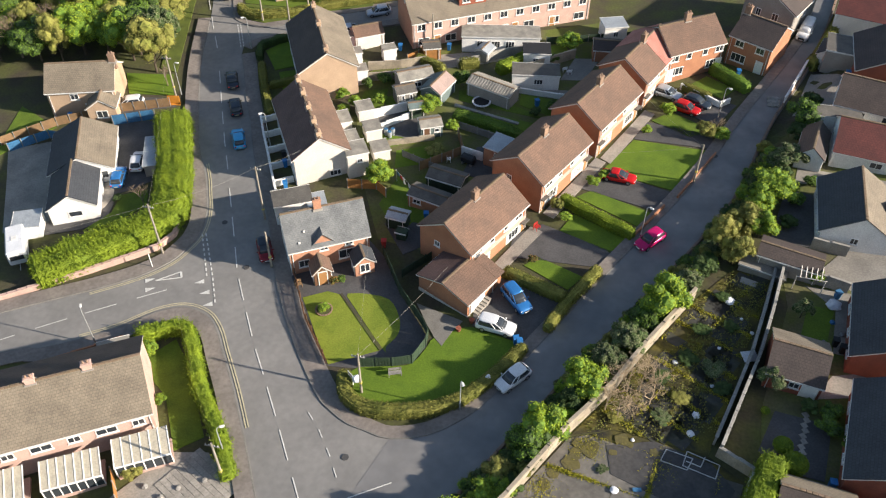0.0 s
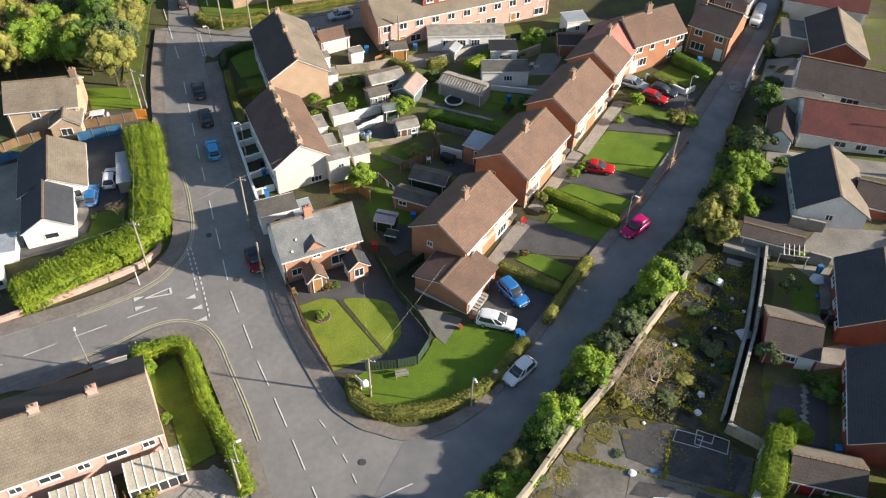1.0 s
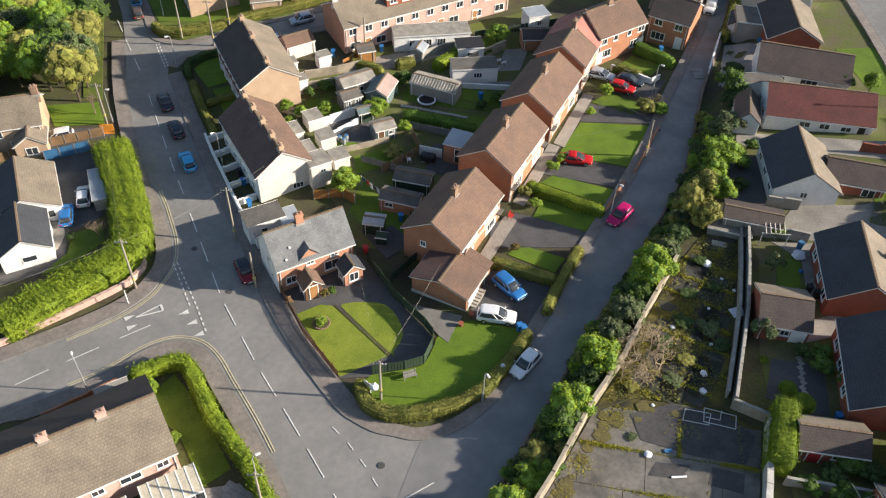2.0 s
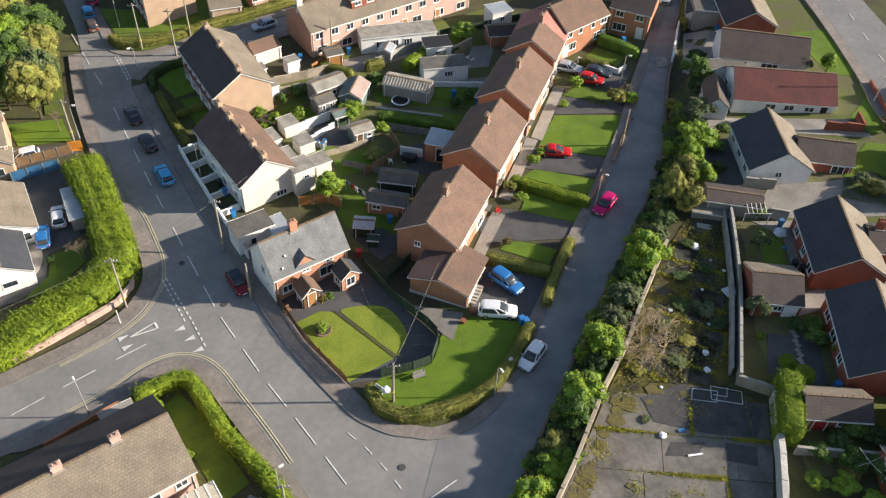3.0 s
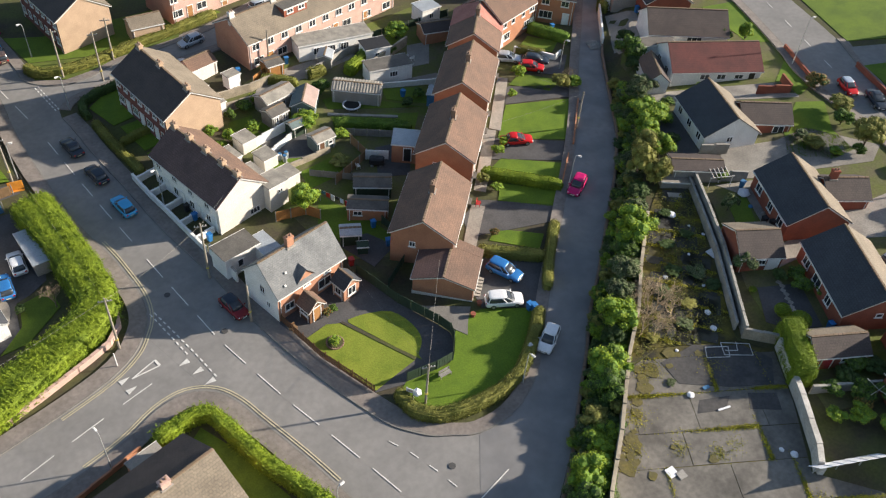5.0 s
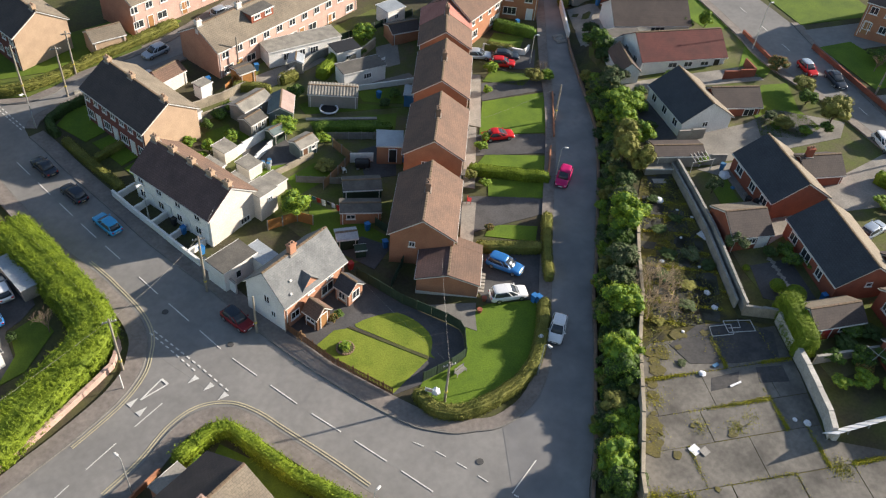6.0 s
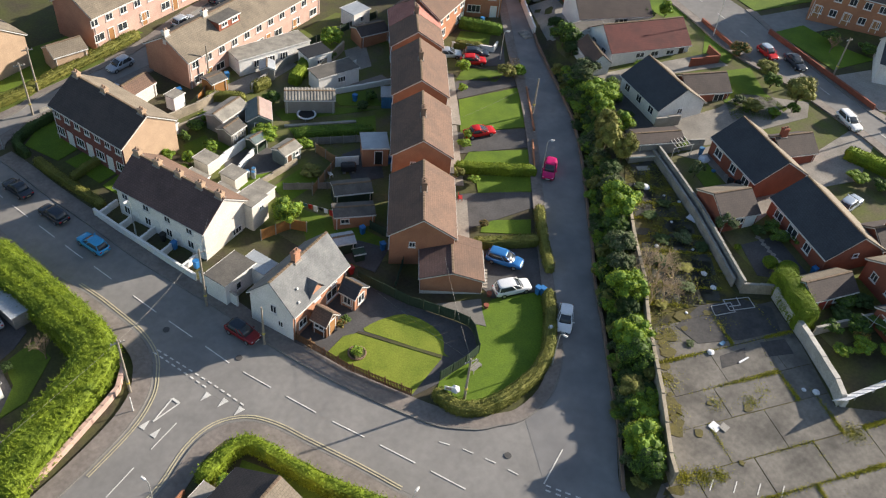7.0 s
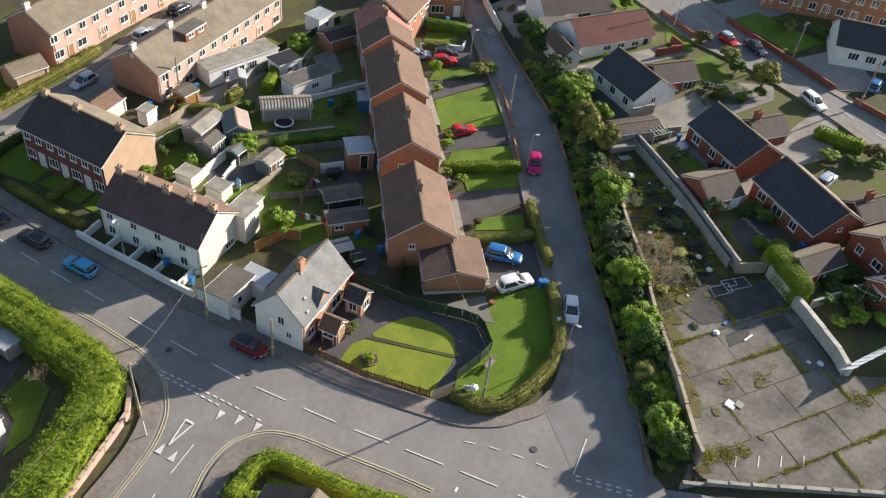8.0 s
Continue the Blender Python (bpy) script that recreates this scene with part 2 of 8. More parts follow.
def tube(bm, a, b, r0, r1, n=8):
    """A tapered round bar from a to b."""
    a, b = Vector(a), Vector(b)
    q = (b - a).to_track_quat("Z", "Y").to_matrix()
    rings = []
    for c, r in ((a, r0), (b, r1)):
        rings.append([bm.verts.new(c + q @ Vector((r * math.cos(2 * math.pi * k / n), r * math.sin(2 * math.pi * k / n), 0))) for k in range(n)])
    for k in range(n):
        bm.faces.new((rings[0][k], rings[0][(k + 1) % n], rings[1][(k + 1) % n], rings[1][k]))
    bm.faces.new(rings[0][::-1])
    bm.faces.new(rings[1])


def drape(name, poly, lift, material, label="", category="", kind="", parent=None, thick=0.25, step=3.0):
    """A flat-laid slab with the outline poly that follows the ground, with sides."""
    bm = bmesh.new()
    area = sum(poly[i - 1][0] * poly[i][1] - poly[i][0] * poly[i - 1][1] for i in range(len(poly)))
    pts = poly if area > 0 else poly[::-1]
    n = len(pts)
    flat_v, _, tris, *_ = geometry.delaunay_2d_cdt([Vector(p) for p in pts], [], [list(range(n))], 1, 1e-4)
    bv = [bm.verts.new((v.x, v.y, 0)) for v in flat_v]
    for t in tris:
        bm.faces.new([bv[i] for i in t])
    for axis in (0, 1):
        lo, hi = min(p[axis] for p in poly), max(p[axis] for p in poly)
        k = math.ceil(lo / step) * step
        while k < hi:
            co, no = [0, 0, 0], [0, 0, 0]
            co[axis], no[axis] = k, 1
            bmesh.ops.bisect_plane(bm, geom=bm.verts[:] + bm.edges[:] + bm.faces[:], plane_co=co, plane_no=no, dist=1e-4)
            k += step
    rim = [e for e in bm.edges if len(e.link_faces) == 1]
    made = bmesh.ops.extrude_edge_only(bm, edges=rim)["geom"]
    low = {v for v in made if isinstance(v, bmesh.types.BMVert)}
    for v in bm.verts:
        v.co.z = ground_z(v.co.x, v.co.y) + lift - (thick if v in low else 0)
    bmesh.ops.recalc_face_normals(bm, faces=bm.faces[:])
    ob = link(name, bm, material, parent)
    return tagged(ob, label, category, "", kind)


def resample(line, step):
    out = [tuple(line[0])]
    for (x0, y0), (x1, y1) in zip(line, line[1:]):
        n = max(1, round(math.hypot(x1 - x0, y1 - y0) / step))
        out += [(x0 + (x1 - x0) * k / n, y0 + (y1 - y0) * k / n) for k in range(1, n + 1)]
    return out


def curved(line, n=6):
    """A smooth line through the given corners."""
    p = [line[0], *line, line[-1]]
    out = []
    for i in range(1, len(p) - 2):
        for k in range(n):
            t = k / n
            out.append(tuple(0.5 * (2 * p[i][a] + (p[i + 1][a] - p[i - 1][a]) * t + (2 * p[i - 1][a] - 5 * p[i][a] + 4 * p[i + 1][a] - p[i + 2][a]) * t * t
                                    + (3 * p[i][a] - p[i - 1][a] - 3 * p[i + 1][a] + p[i + 2][a]) * t ** 3) for a in (0, 1)))
    return out + [tuple(line[-1])]


def sides(line):
    out = []
    for i, (x, y) in enumerate(line):
        a, b = line[max(0, i - 1)], line[min(len(line) - 1, i + 1)]
        d = math.hypot(b[0] - a[0], b[1] - a[1]) or 1
        out.append((-(b[1] - a[1]) / d, (b[0] - a[0]) / d))
    return out


def ribbon(bm, line, left, right, lift, drop=0.0):
    """A band along line from left to right of it, laid on the ground; drop: with sides that deep."""
    line = resample(line, 1.5)
    prev = None
    for (x, y), (nx, ny) in zip(line, sides(line)):
        z = ground_z(x, y) + lift
        a, b = (x + nx * left, y + ny * left), (x - nx * right, y - ny * right)
        row = [bm.verts.new((*a, z)), bm.verts.new((*b, z))]
        if drop:
            row += [bm.verts.new((*b, z - drop)), bm.verts.new((*a, z - drop))]
        if prev:
            k = len(row)
            for i in range(k if drop else 1):
                bm.faces.new((prev[i], prev[(i + 1) % k], row[(i + 1) % k], row[i]))
        elif drop:
            bm.faces.new(row[::-1])
        prev = row
    if drop:
        bm.faces.new(prev)


def line_on_road(name, line, width, material, parent, lift=0.075):
    bm = bmesh.new()
    ribbon(bm, line, width / 2, width / 2, lift)
    return link(name, bm, material, parent)


# ---- ground and roads ----
def build_ground():
    def axis(lo, hi):
        k = np.arange(lo, hi + 0.1, 2.0)
        far = np.array([4, 10, 25, 60, 150, 400, 1000, 2500])
        return [float(v) for v in np.r_[lo - far[::-1], k, hi + far]]
    xs, ys = axis(-90, 110), axis(0, 170)
    verts = [(x, y, ground_z(x, y) - 0.03) for y in ys for x in xs]
    w = len(xs)
    faces = [(r * w + c, r * w + c + 1, r * w + w + c + 1, r * w + w + c) for r in range(len(ys) - 1) for c in range(w - 1)]
    me = bpy.data.meshes.new("ground")
    me.from_pydata(verts, [], faces)
    me.materials.append(M["earth"])
    tagged(new("ground", me), "dark earth and rough grass hillside between plots", "ground", kind="structure")


build_ground()
MAIN_R = [(-6.5, 41.0), (-8.6, 42.0), (-10.6, 44.1), (-14.8, 49.9), (-18.9, 56.7), (-21.6, 62.0), (-24.3, 68.1), (-29.4, 77.4), (-33.5, 86.2), (-37.2, 93.9), (-39.5, 99.3), (-41.2, 102.8)]
MAIN_L = [(-60.0, 136.0), (-53.6, 121.8), (-50.3, 112.3), (-46.2, 98.3), (-39.7, 82.3), (-35.9, 75.5), (-34.4, 72.4), (-32.5, 67.8), (-31.9, 64.1), (-32.5, 61.3), (-33.6, 58.9), (-36.2, 56.2), (-41.1, 53.0), (-46.3, 50.1), (-62, 41)]
SW_KERB = [(-62, 34), (-45.5, 43.2), (-42.5, 44.0), (-38.5, 46.0), (-34.9, 48.3), (-31.6, 51.2), (-28.7, 52.4), (-25.8, 51.8), (-23.6, 49.8), (-21.6, 46.8), (-18.4, 42.0), (-15.9, 37.9), (-14.6, 35.8), (-8, 24), (-2, 12)]
LANE_L = [(-8.6, 42.0), (-6.0, 40.4), (-3.8, 39.8), (-1.1, 39.3), (2.8, 40.5), (6.1, 43.3), (8.3, 46.5), (11.3, 52.3), (15.2, 59.5), (20.2, 68.5), (25.4, 77.8), (30.1, 87.2), (34.8, 98.1), (40.5, 110.2), (45.5, 122.1), (48.0, 135.0)]
LANE_R = [(12, 15), (4.6, 24.0), (3.0, 26.4), (2.6, 28.4), (6.5, 34.4), (9.3, 39.5), (12.9, 45.7), (15.9, 51.4), (18.9, 56.0), (22.7, 62.4), (26.3, 68.3), (29.4, 73.8), (32.4, 79.8), (34.4, 85.6), (36.5, 92.1), (38.9, 99.2), (43.8, 110.5), (48.2, 124.0), (51.0, 135.0)]
CAP = [(-41.6, 104.9), (-40.6, 106.9), (-37.5, 108.7), (-31.8, 110.9), (-18.1, 115.7), (-4, 124), (6, 131)]
CAP_N = [(3, 136), (-8, 128.6), (-19.7, 119.3), (-33.5, 114.0), (-36.7, 111.8), (-40.7, 110.4), (-44.8, 111.6), (-46.9, 113.6), (-48.4, 117.6), (-55, 132)]
tarmac = thing("road", Matrix(), "grey tarmac main road, side road and lane with worn markings", "road", kind="structure")
drape("carriageway", curved(MAIN_L, 3) + curved(SW_KERB, 3) + [(8, 0), (14, 8), (12, 15)] + [(4.6, 24.0), (3.0, 26.4), (3.2, 29.6), (1.2, 40.4), (-1.1, 39.5), (-3.8, 39.8)] + curved(MAIN_R, 3) + curved(CAP, 3) + curved(CAP_N, 3) + [(-57, 136)], 0.03, M["asphalt"], parent=tarmac)
drape("lane_surface", curved(LANE_L[3:], 3) + curved(LANE_R[2:], 3)[::-1] + [(0.25, 27.5), (-3.45, 32.0)], 0.045, M["lane"], parent=tarmac)
E_W = [(64.5, 30), (65.7, 46.8), (66.8, 55.9), (66.9, 66), (66.6, 72.4), (65.4, 80), (65.5, 86), (66.4, 91.6), (67.5, 110), (68, 150)]
E_E = [(75, 150), (75.2, 110), (75.2, 90.6), (73.9, 83.6), (72.6, 76.4), (71.6, 68), (70.9, 60), (71.2, 50.7), (71.0, 30)]
drape("east_road_surface", curved(E_W, 3) + curved(E_E, 3), 0.03, M["asphalt"], parent=tarmac)
drape("east_junction", [(73.5, 83), (76, 80.8), (90, 78.5), (90, 85.5), (76, 88), (74.5, 90)], 0.035, M["asphalt"], parent=tarmac)


def edge_band(name, kerb, side, width, label, material="pavement"):
    """A pavement beside a kerb line, side +1 on its left, with a kerb of its own."""
    k = curved(kerb, 3)
    bm = bmesh.new()
    ribbon(bm, k, width if side > 0 else -0.12, -0.12 if side > 0 else width, 0.13, 0.3)
    top = tagged(link(name, bm, M[material]), label, "pavement", kind="structure")
    bm = bmesh.new()
    ribbon(bm, k, 0.14 if side > 0 else 0.0, 0.0 if side > 0 else 0.14, 0.14, 0.3)
    link("kerb", bm, M["kerb"], top)
    return top


edge_band("pavement_main", MAIN_R, -1, 2.3, "grey tarmac pavement with a stone kerb beside the main road")
edge_band("pavement_west", MAIN_L[2:], -1, 2.0, "grey tarmac pavement under the hedge bank")
edge_band("pavement_south", SW_KERB, -1, 1.9, "grey tarmac pavement round the garden corner")
edge_band("pavement_lane", LANE_L, 1, 1.5, "narrow dark tarmac pavement along the lane")
edge_band("pavement_crescent", CAP, -1, 1.6, "pavement at the mouth of the side street")
edge_band("pavement_crescent_far", CAP_N, -1, 1.6, "pavement at the far side of the side street")
edge_band("pavement_east", E_W, 1, 1.6, "pavement beside the eastern road")
edge_band("pavement_east_far", E_E[2:], 1, 1.6, "pavement below the low brick wall")
edge_band("lane_margin", LANE_R[3:], -1, 0.5, "stone edging under the overgrown bank", "kerb")

W, Y = M["white_line"], M["yellow_line"]


def dashes(line, mark, gap, width, first=0.0, lift=0.075):
    pts = resample(line, min(0.25, mark / 6))
    s, run, on = -first, [], None
    dist = 0.0
    for a, b in zip(pts, pts[1:]):
        pos = (dist + first) % (mark + gap)
        if pos < mark:
            run.append(a)
        elif run:
            if len(run) > 2:
                line_on_road("dash", run, width, W, tarmac, lift)
            run = []
        dist += math.hypot(b[0] - a[0], b[1] - a[1])


dashes([(-43.0, 98.1), (-39.1, 89.4), (-35.8, 82.2), (-31.8, 73.9)], 3.3, 1.85, 0.12)
dashes([(-31.5, 73.1), (-27.0, 63.6), (-24.6, 58.5), (-21.5, 53.2), (-18.7, 48.5), (-15.4, 43.5), (-12.2, 38.5), (-4.5, 26.2)], 4.0, 1.66, 0.12)
dashes([(-53, 118), (-48.4, 109), (-44.9, 102.4)], 4.0, 2.0, 0.12)
dashes([(-10.0, 41.0), (-8.3, 39.2), (-6.4, 36.6), (-4.3, 33.2)], 1.3, 1.1, 0.1)
dashes([(-49.2, 43.2), (-44.4, 46.6), (-39.6, 49.8), (-34.9, 52.8), (-27.7, 57.2)], 3.7, 2.0, 0.12)
dashes([(-31.2, 64.5), (-27.4, 57.6), (-25.2, 53.2)], 0.6, 0.3, 0.16)
dashes([(-31.65, 64.4), (-28.0, 57.3)], 0.6, 0.3, 0.16)
dashes([(-3.3, 32.2), (0.4, 27.7)], 0.6, 0.35, 0.16)
dashes([(-3.6, 31.8), (0.1, 27.3)], 0.6, 0.35, 0.16)
line_on_road("centre_line", [(-3.4, 32.4), (0.3, 34.7)][::-1], 0.12, W, tarmac, 0.085)
dashes([(64.5 + 3.2, 30), (67.9, 50), (68.6, 60), (69.4, 70), (69.4, 80), (70.3, 92), (71.3, 110), (71.5, 148)], 2.2, 3.8, 0.12)
dashes([(-41.6, 104.9), (-44.8, 111.6)], 0.6, 0.3, 0.16)
dashes([(-42.0, 104.7), (-45.2, 111.4)], 0.6, 0.3, 0.16)
for shift in (0.35, 0.62):
    for kerb in (curved(MAIN_L[4:13], 4)[3:], curved(SW_KERB[3:12], 4)):
        n = sides(kerb)
        line_on_road("double_yellow", [(x + a * shift, y + b * shift) for (x, y), (a, b) in zip(kerb, n)], 0.13, Y, tarmac)


def flat(name, poly, material, lift=0.08):
    bm = bmesh.new()
    bm.faces.new([bm.verts.new((x, y, ground_z(x, y) + lift)) for x, y in poly])
    bmesh.ops.recalc_face_normals(bm, faces=bm.faces[:])
    return link(name, bm, material, tarmac)


for cx, cy, a in ((-28.5, 56.4, 25), (-27.2, 54.9, 25), (-26.1, 53.2, 25), (-34.7, 55.8, -150), (-34.0, 54.4, -150)):
    c, s_ = math.cos(radians(a)), math.sin(radians(a))
    flat("give_way_tooth", [(cx + c * u - s_ * v, cy + s_ * u + c * v) for u, v in ((-0.7, 0), (0.5, -0.36), (0.5, 0.36))], W)
tx, ty = -32.4, 56.6
for u0, v0, u1, v1 in ((-1.7, 0, 1.3, 0.5), (-1.7, 0, 1.3, -0.5), (1.3, 0.5, 1.3, -0.5)):
    c, s_ = math.cos(radians(28)), math.sin(radians(28))
    line_on_road("give_way_triangle", [(tx + c * u - s_ * v, ty + s_ * u + c * v) for u, v in ((u0, v0), (u1, v1))], 0.26 if u0 > 0 else 0.16, W, tarmac, 0.085)


M["iron"] = mat("iron", (0.07, 0.068, 0.066), (0.045, 0.044, 0.043), 0.6, 3, 14, 0.2)
for x, y in ((-23.9, 59.6), (-29.6, 66.8), (30.8, 88.9), (-4.8, 36.6)):
    bm = bmesh.new()
    z = ground_z(x, y)
    tube(bm, (x, y, z - 0.05), (x, y, z + 0.078), 0.36, 0.36, 16)
    link("manhole_cover", bm, M["iron"], tarmac)


# ---- houses ----
CACHE = {}


def cached(key, make, material):
    if key not in CACHE:
        bm = make()
        me = bpy.data.meshes.new(str(key[0]))
        bm.to_mesh(me)
        bm.free()
        me.materials.append(material)
        CACHE[key] = me
    return CACHE[key]


def frame_mesh(w, h, bars):
    """One welded frame: a rim with upright bars, 0.1 deep."""
    t = 0.08
    xs = [-w / 2, -w / 2 + t]
    for k in range(1, bars + 1):
        x = -w / 2 + w * k / (bars + 1)
        xs += [x - 0.03, x + 0.03]
    xs += [w / 2 - t, w / 2]
    zs = [0, t, h - t, h]
    bm = bmesh.new()
    grid = [[bm.verts.new((x, -0.07, z)) for x in xs] for z in zs]
    faces = [bm.faces.new((grid[r][c], grid[r][c + 1], grid[r + 1][c + 1], grid[r + 1][c])) for r in range(3) for c in range(len(xs) - 1) if r != 1 or c % 2 == 0]
    made = bmesh.ops.extrude_face_region(bm, geom=faces)["geom"]
    bmesh.ops.translate(bm, vec=(0, 0.1, 0), verts=[v for v in made if isinstance(v, bmesh.types.BMVert)])
    bmesh.ops.recalc_face_normals(bm, faces=bm.faces[:])
    return bm


def add_window(parent, side, dims, along, z, w, h, bars=1, sill=True):
    """A window on a wall: side f (-y), b (+y), n (-x) or e (+x)."""
    L, Wd = dims
    m = {"f": pose(along, -Wd / 2, z), "b": pose(-along, Wd / 2, z, 0, 0, 180), "n": pose(-L / 2, -along, z, 0, 0, -90), "e": pose(L / 2, along, z, 0, 0, 90)}[side]
    fr = shared("window", cached(("window_frame", w, h, bars), lambda: frame_mesh(w, h, bars), M["upvc"]), parent, m)
    shared("pane", cached(("pane", w, h), lambda: boxes((-w / 2 + 0.06, w / 2 - 0.06, -0.03, 0.02, 0.06, h - 0.06)), M["glass"]), fr)
    if sill:
        shared("sill", cached(("sill", w), lambda: boxes((-w / 2 - 0.08, w / 2 + 0.08, -0.14, 0.03, -0.1, -0.004)), M["fascia"]), fr)


def add_door(parent, side, dims, along, z, material, w=0.95, h=2.05):
    L, Wd = dims
    m = {"f": pose(along, -Wd / 2, z), "b": pose(-along, Wd / 2, z, 0, 0, 180), "n": pose(-L / 2, -along, z, 0, 0, -90), "e": pose(L / 2, along, z, 0, 0, 90)}[side]
    d = shared("door", cached(("door", w, h, material.name), lambda: boxes((-w / 2, w / 2, -0.06, 0.03, 0, h), (-w / 2 + 0.15, w / 2 - 0.15, -0.075, 0.0, 0.2, h * 0.45), bevel=0.01), material), parent, m)
    shared("door_frame", cached(("door_frame", w, h), lambda: boxes((-w / 2 - 0.09, -w / 2 - 0.003, -0.09, 0.03, 0, h + 0.09), (w / 2 + 0.003, w / 2 + 0.09, -0.09, 0.03, 0, h + 0.09), (-w / 2 - 0.003, w / 2 + 0.003, -0.09, 0.03, h + 0.003, h + 0.09)), M["upvc"]), d)


def add_chimney(parent, x, y, z, w=0.9, d=0.6, h=1.3, material=None, pots=2):
    bm = boxes((x - w / 2, x + w / 2, y - d / 2, y + d / 2, z - 1.2, z + h), (x - w / 2 - 0.07, x + w / 2 + 0.07, y - d / 2 - 0.07, y + d / 2 + 0.07, z + h - 0.22, z + h - 0.04), bevel=0.015)
    c = part("chimney", bm, material or M["brick_sooty"], parent)
    bm = boxes((x - w / 2 - 0.12, x + w / 2 + 0.12, y - d / 2 - 0.12, y + d / 2 + 0.12, z - 0.35, z + 0.02))
    part("flashing", bm, M["grey_render"], c)
    for k in range(pots):
        px = x + (k - (pots - 1) / 2) * w * 0.45
        bm = bmesh.new()
        tube(bm, (px, y, z + h - 0.05), (px, y, z + h + 0.3), 0.13, 0.1, 10)
        part("chimney_pot", bm, M["brick_sooty"], c)


def add_roof(parent, L, Wd, eave, rise, mats, verge=0.18, over=0.3, cx=0.0, names="roof"):
    """Two tiled slopes, ridge tiles, gutters and bargeboards; mats: the -y slope's and the +y slope's tiles."""
    a = math.atan2(rise, Wd / 2)
    run = (Wd / 2 + over) / math.cos(a)
    for s, mt in ((-1, mats[0]), (1, mats[1])):
        bm = boxes((-L / 2 - verge, L / 2 + verge, 0, run, 0.0, 0.11))
        r = part(names, bm, mt, parent)
        r.matrix_local = pose(cx, s * (Wd / 2 + over), eave - over * math.tan(a) + 0.02, 0, 0, 0 if s < 0 else 180) @ pose(0, 0, 0, math.degrees(a))
        bm = boxes((cx - L / 2 - verge, cx + L / 2 + verge, s * (Wd / 2 + over) + (-0.1 if s < 0 else 0.0), s * (Wd / 2 + over) + (0.0 if s < 0 else 0.1), eave - over * math.tan(a) - 0.1, eave - over * math.tan(a) + 0.04))
        part("gutter", bm, M["fascia"], parent)
    bm = bmesh.new()
    n = max(4, int(L / 0.45))
    for k in range(n):
        x0 = cx - L / 2 - verge + (L + 2 * verge) * k / n
        block(bm, x0, x0 + (L + 2 * verge) / n - 0.02, -0.14, 0.14, eave + rise + 0.03, eave + rise + 0.19 + 0.01 * (k % 2), bevel=0.03)
    part("ridge_tiles", bm, M["ridge_tile"], parent)
    for e in (-1, 1):
        for s in (-1, 1):
            bm = bmesh.new()
            x = cx + e * (L / 2 + verge * 0.55)
            m = pose(x, s * (Wd / 2 + over), eave - over * math.tan(a) + 0.02, 0, 0, 0 if s < 0 else 180) @ pose(0, 0, 0, math.degrees(a))
            block(bm, -0.05, 0.05, 0, run - 0.05, -0.16, -0.004, m=m)
            part("bargeboard", bm, M["fascia"], parent)


def house(name, x, y, ang, L, Wd, eave, rise, wall, roofs, label, base=None, group="", chimneys=(), windows=(), doors=(), gable=None, category="house", chim_mat=None, chim_h=1.3, footing=2.0, verge=0.18, over=0.3):
    z = ground_z(x, y) if base is None else base
    h = thing(name, pose(x, y, z, 0, 0, ang), label, category, group)
    bm = bmesh.new()
    prof = [(-Wd / 2, -footing), (Wd / 2, -footing), (Wd / 2, eave), (0, eave + rise), (-Wd / 2, eave)]
    ends = [[bm.verts.new((sx * L / 2, py, pz)) for py, pz in prof] for sx in (-1, 1)]
    bm.faces.new(ends[0][::-1])
    bm.faces.new(ends[1])
    for k in range(5):
        bm.faces.new((ends[0][k], ends[0][(k + 1) % 5], ends[1][(k + 1) % 5], ends[1][k]))
    bmesh.ops.recalc_face_normals(bm, faces=bm.faces[:])
    part("wall", bm, wall, h)
    if gable:
        for sx, mt in gable:
            bm = bmesh.new()
            a = [bm.verts.new((sx * (L / 2 + 0.012), py * 0.999, pz)) for py, pz in prof]
            b = [bm.verts.new((sx * (L / 2 - 0.02), py * 0.999, pz)) for py, pz in prof]
            bm.faces.new(a)
            for k in range(5):
                bm.faces.new((a[k], a[(k + 1) % 5], b[(k + 1) % 5], b[k]))
            bmesh.ops.recalc_face_normals(bm, faces=bm.faces[:])
            part("gable_wall", bm, mt, h)
    add_roof(h, L, Wd, eave, rise, roofs, verge, over)
    for c in chimneys:
        add_chimney(h, c, 0, eave + rise, h=chim_h, material=chim_mat)
    for wd in windows:
        add_window(h, wd[0], (L, Wd), *wd[1:])
    for d in doors:
        add_door(h, d[0], (L, Wd), *d[1:])
    for e in (-1, 1):
        bm = bmesh.new()
        tube(bm, (e * (L / 2 - 0.3), -Wd / 2 - 0.07, -0.5), (e * (L / 2 - 0.3), -Wd / 2 - 0.07, eave), 0.05, 0.05, 6)
        part("downpipe", bm, M["fascia"], h)
    return h


BR, PK = M["tile_brown"], M["tile_pink"]
SEMI_WIN = [("f", -3.9, 3.3, 1.5, 1.1, 1), ("f", -1.4, 3.3, 0.9, 1.1, 0), ("f", 1.4, 3.3, 0.9, 1.1, 0), ("f", 3.9, 3.3, 1.5, 1.1, 1),
            ("f", -3.0, 0.9, 2.0, 1.3, 2), ("f", 3.0, 0.9, 2.0, 1.3, 2), ("n", -1.1, 2.9, 0.75, 0.8, 1), ("b", -3.6, 3.3, 1.5, 1.1, 1), ("b", 3.6, 3.3, 1.5, 1.1, 1), ("b", 0, 3.3, 1.0, 1.0, 0), ("b", -3.0, 0.9, 1.8, 1.2, 1), ("b", 3.0, 0.9, 1.8, 1.2, 1)]
white_door = paint("door_white", (0.75, 0.75, 0.72), 0.4, 0)
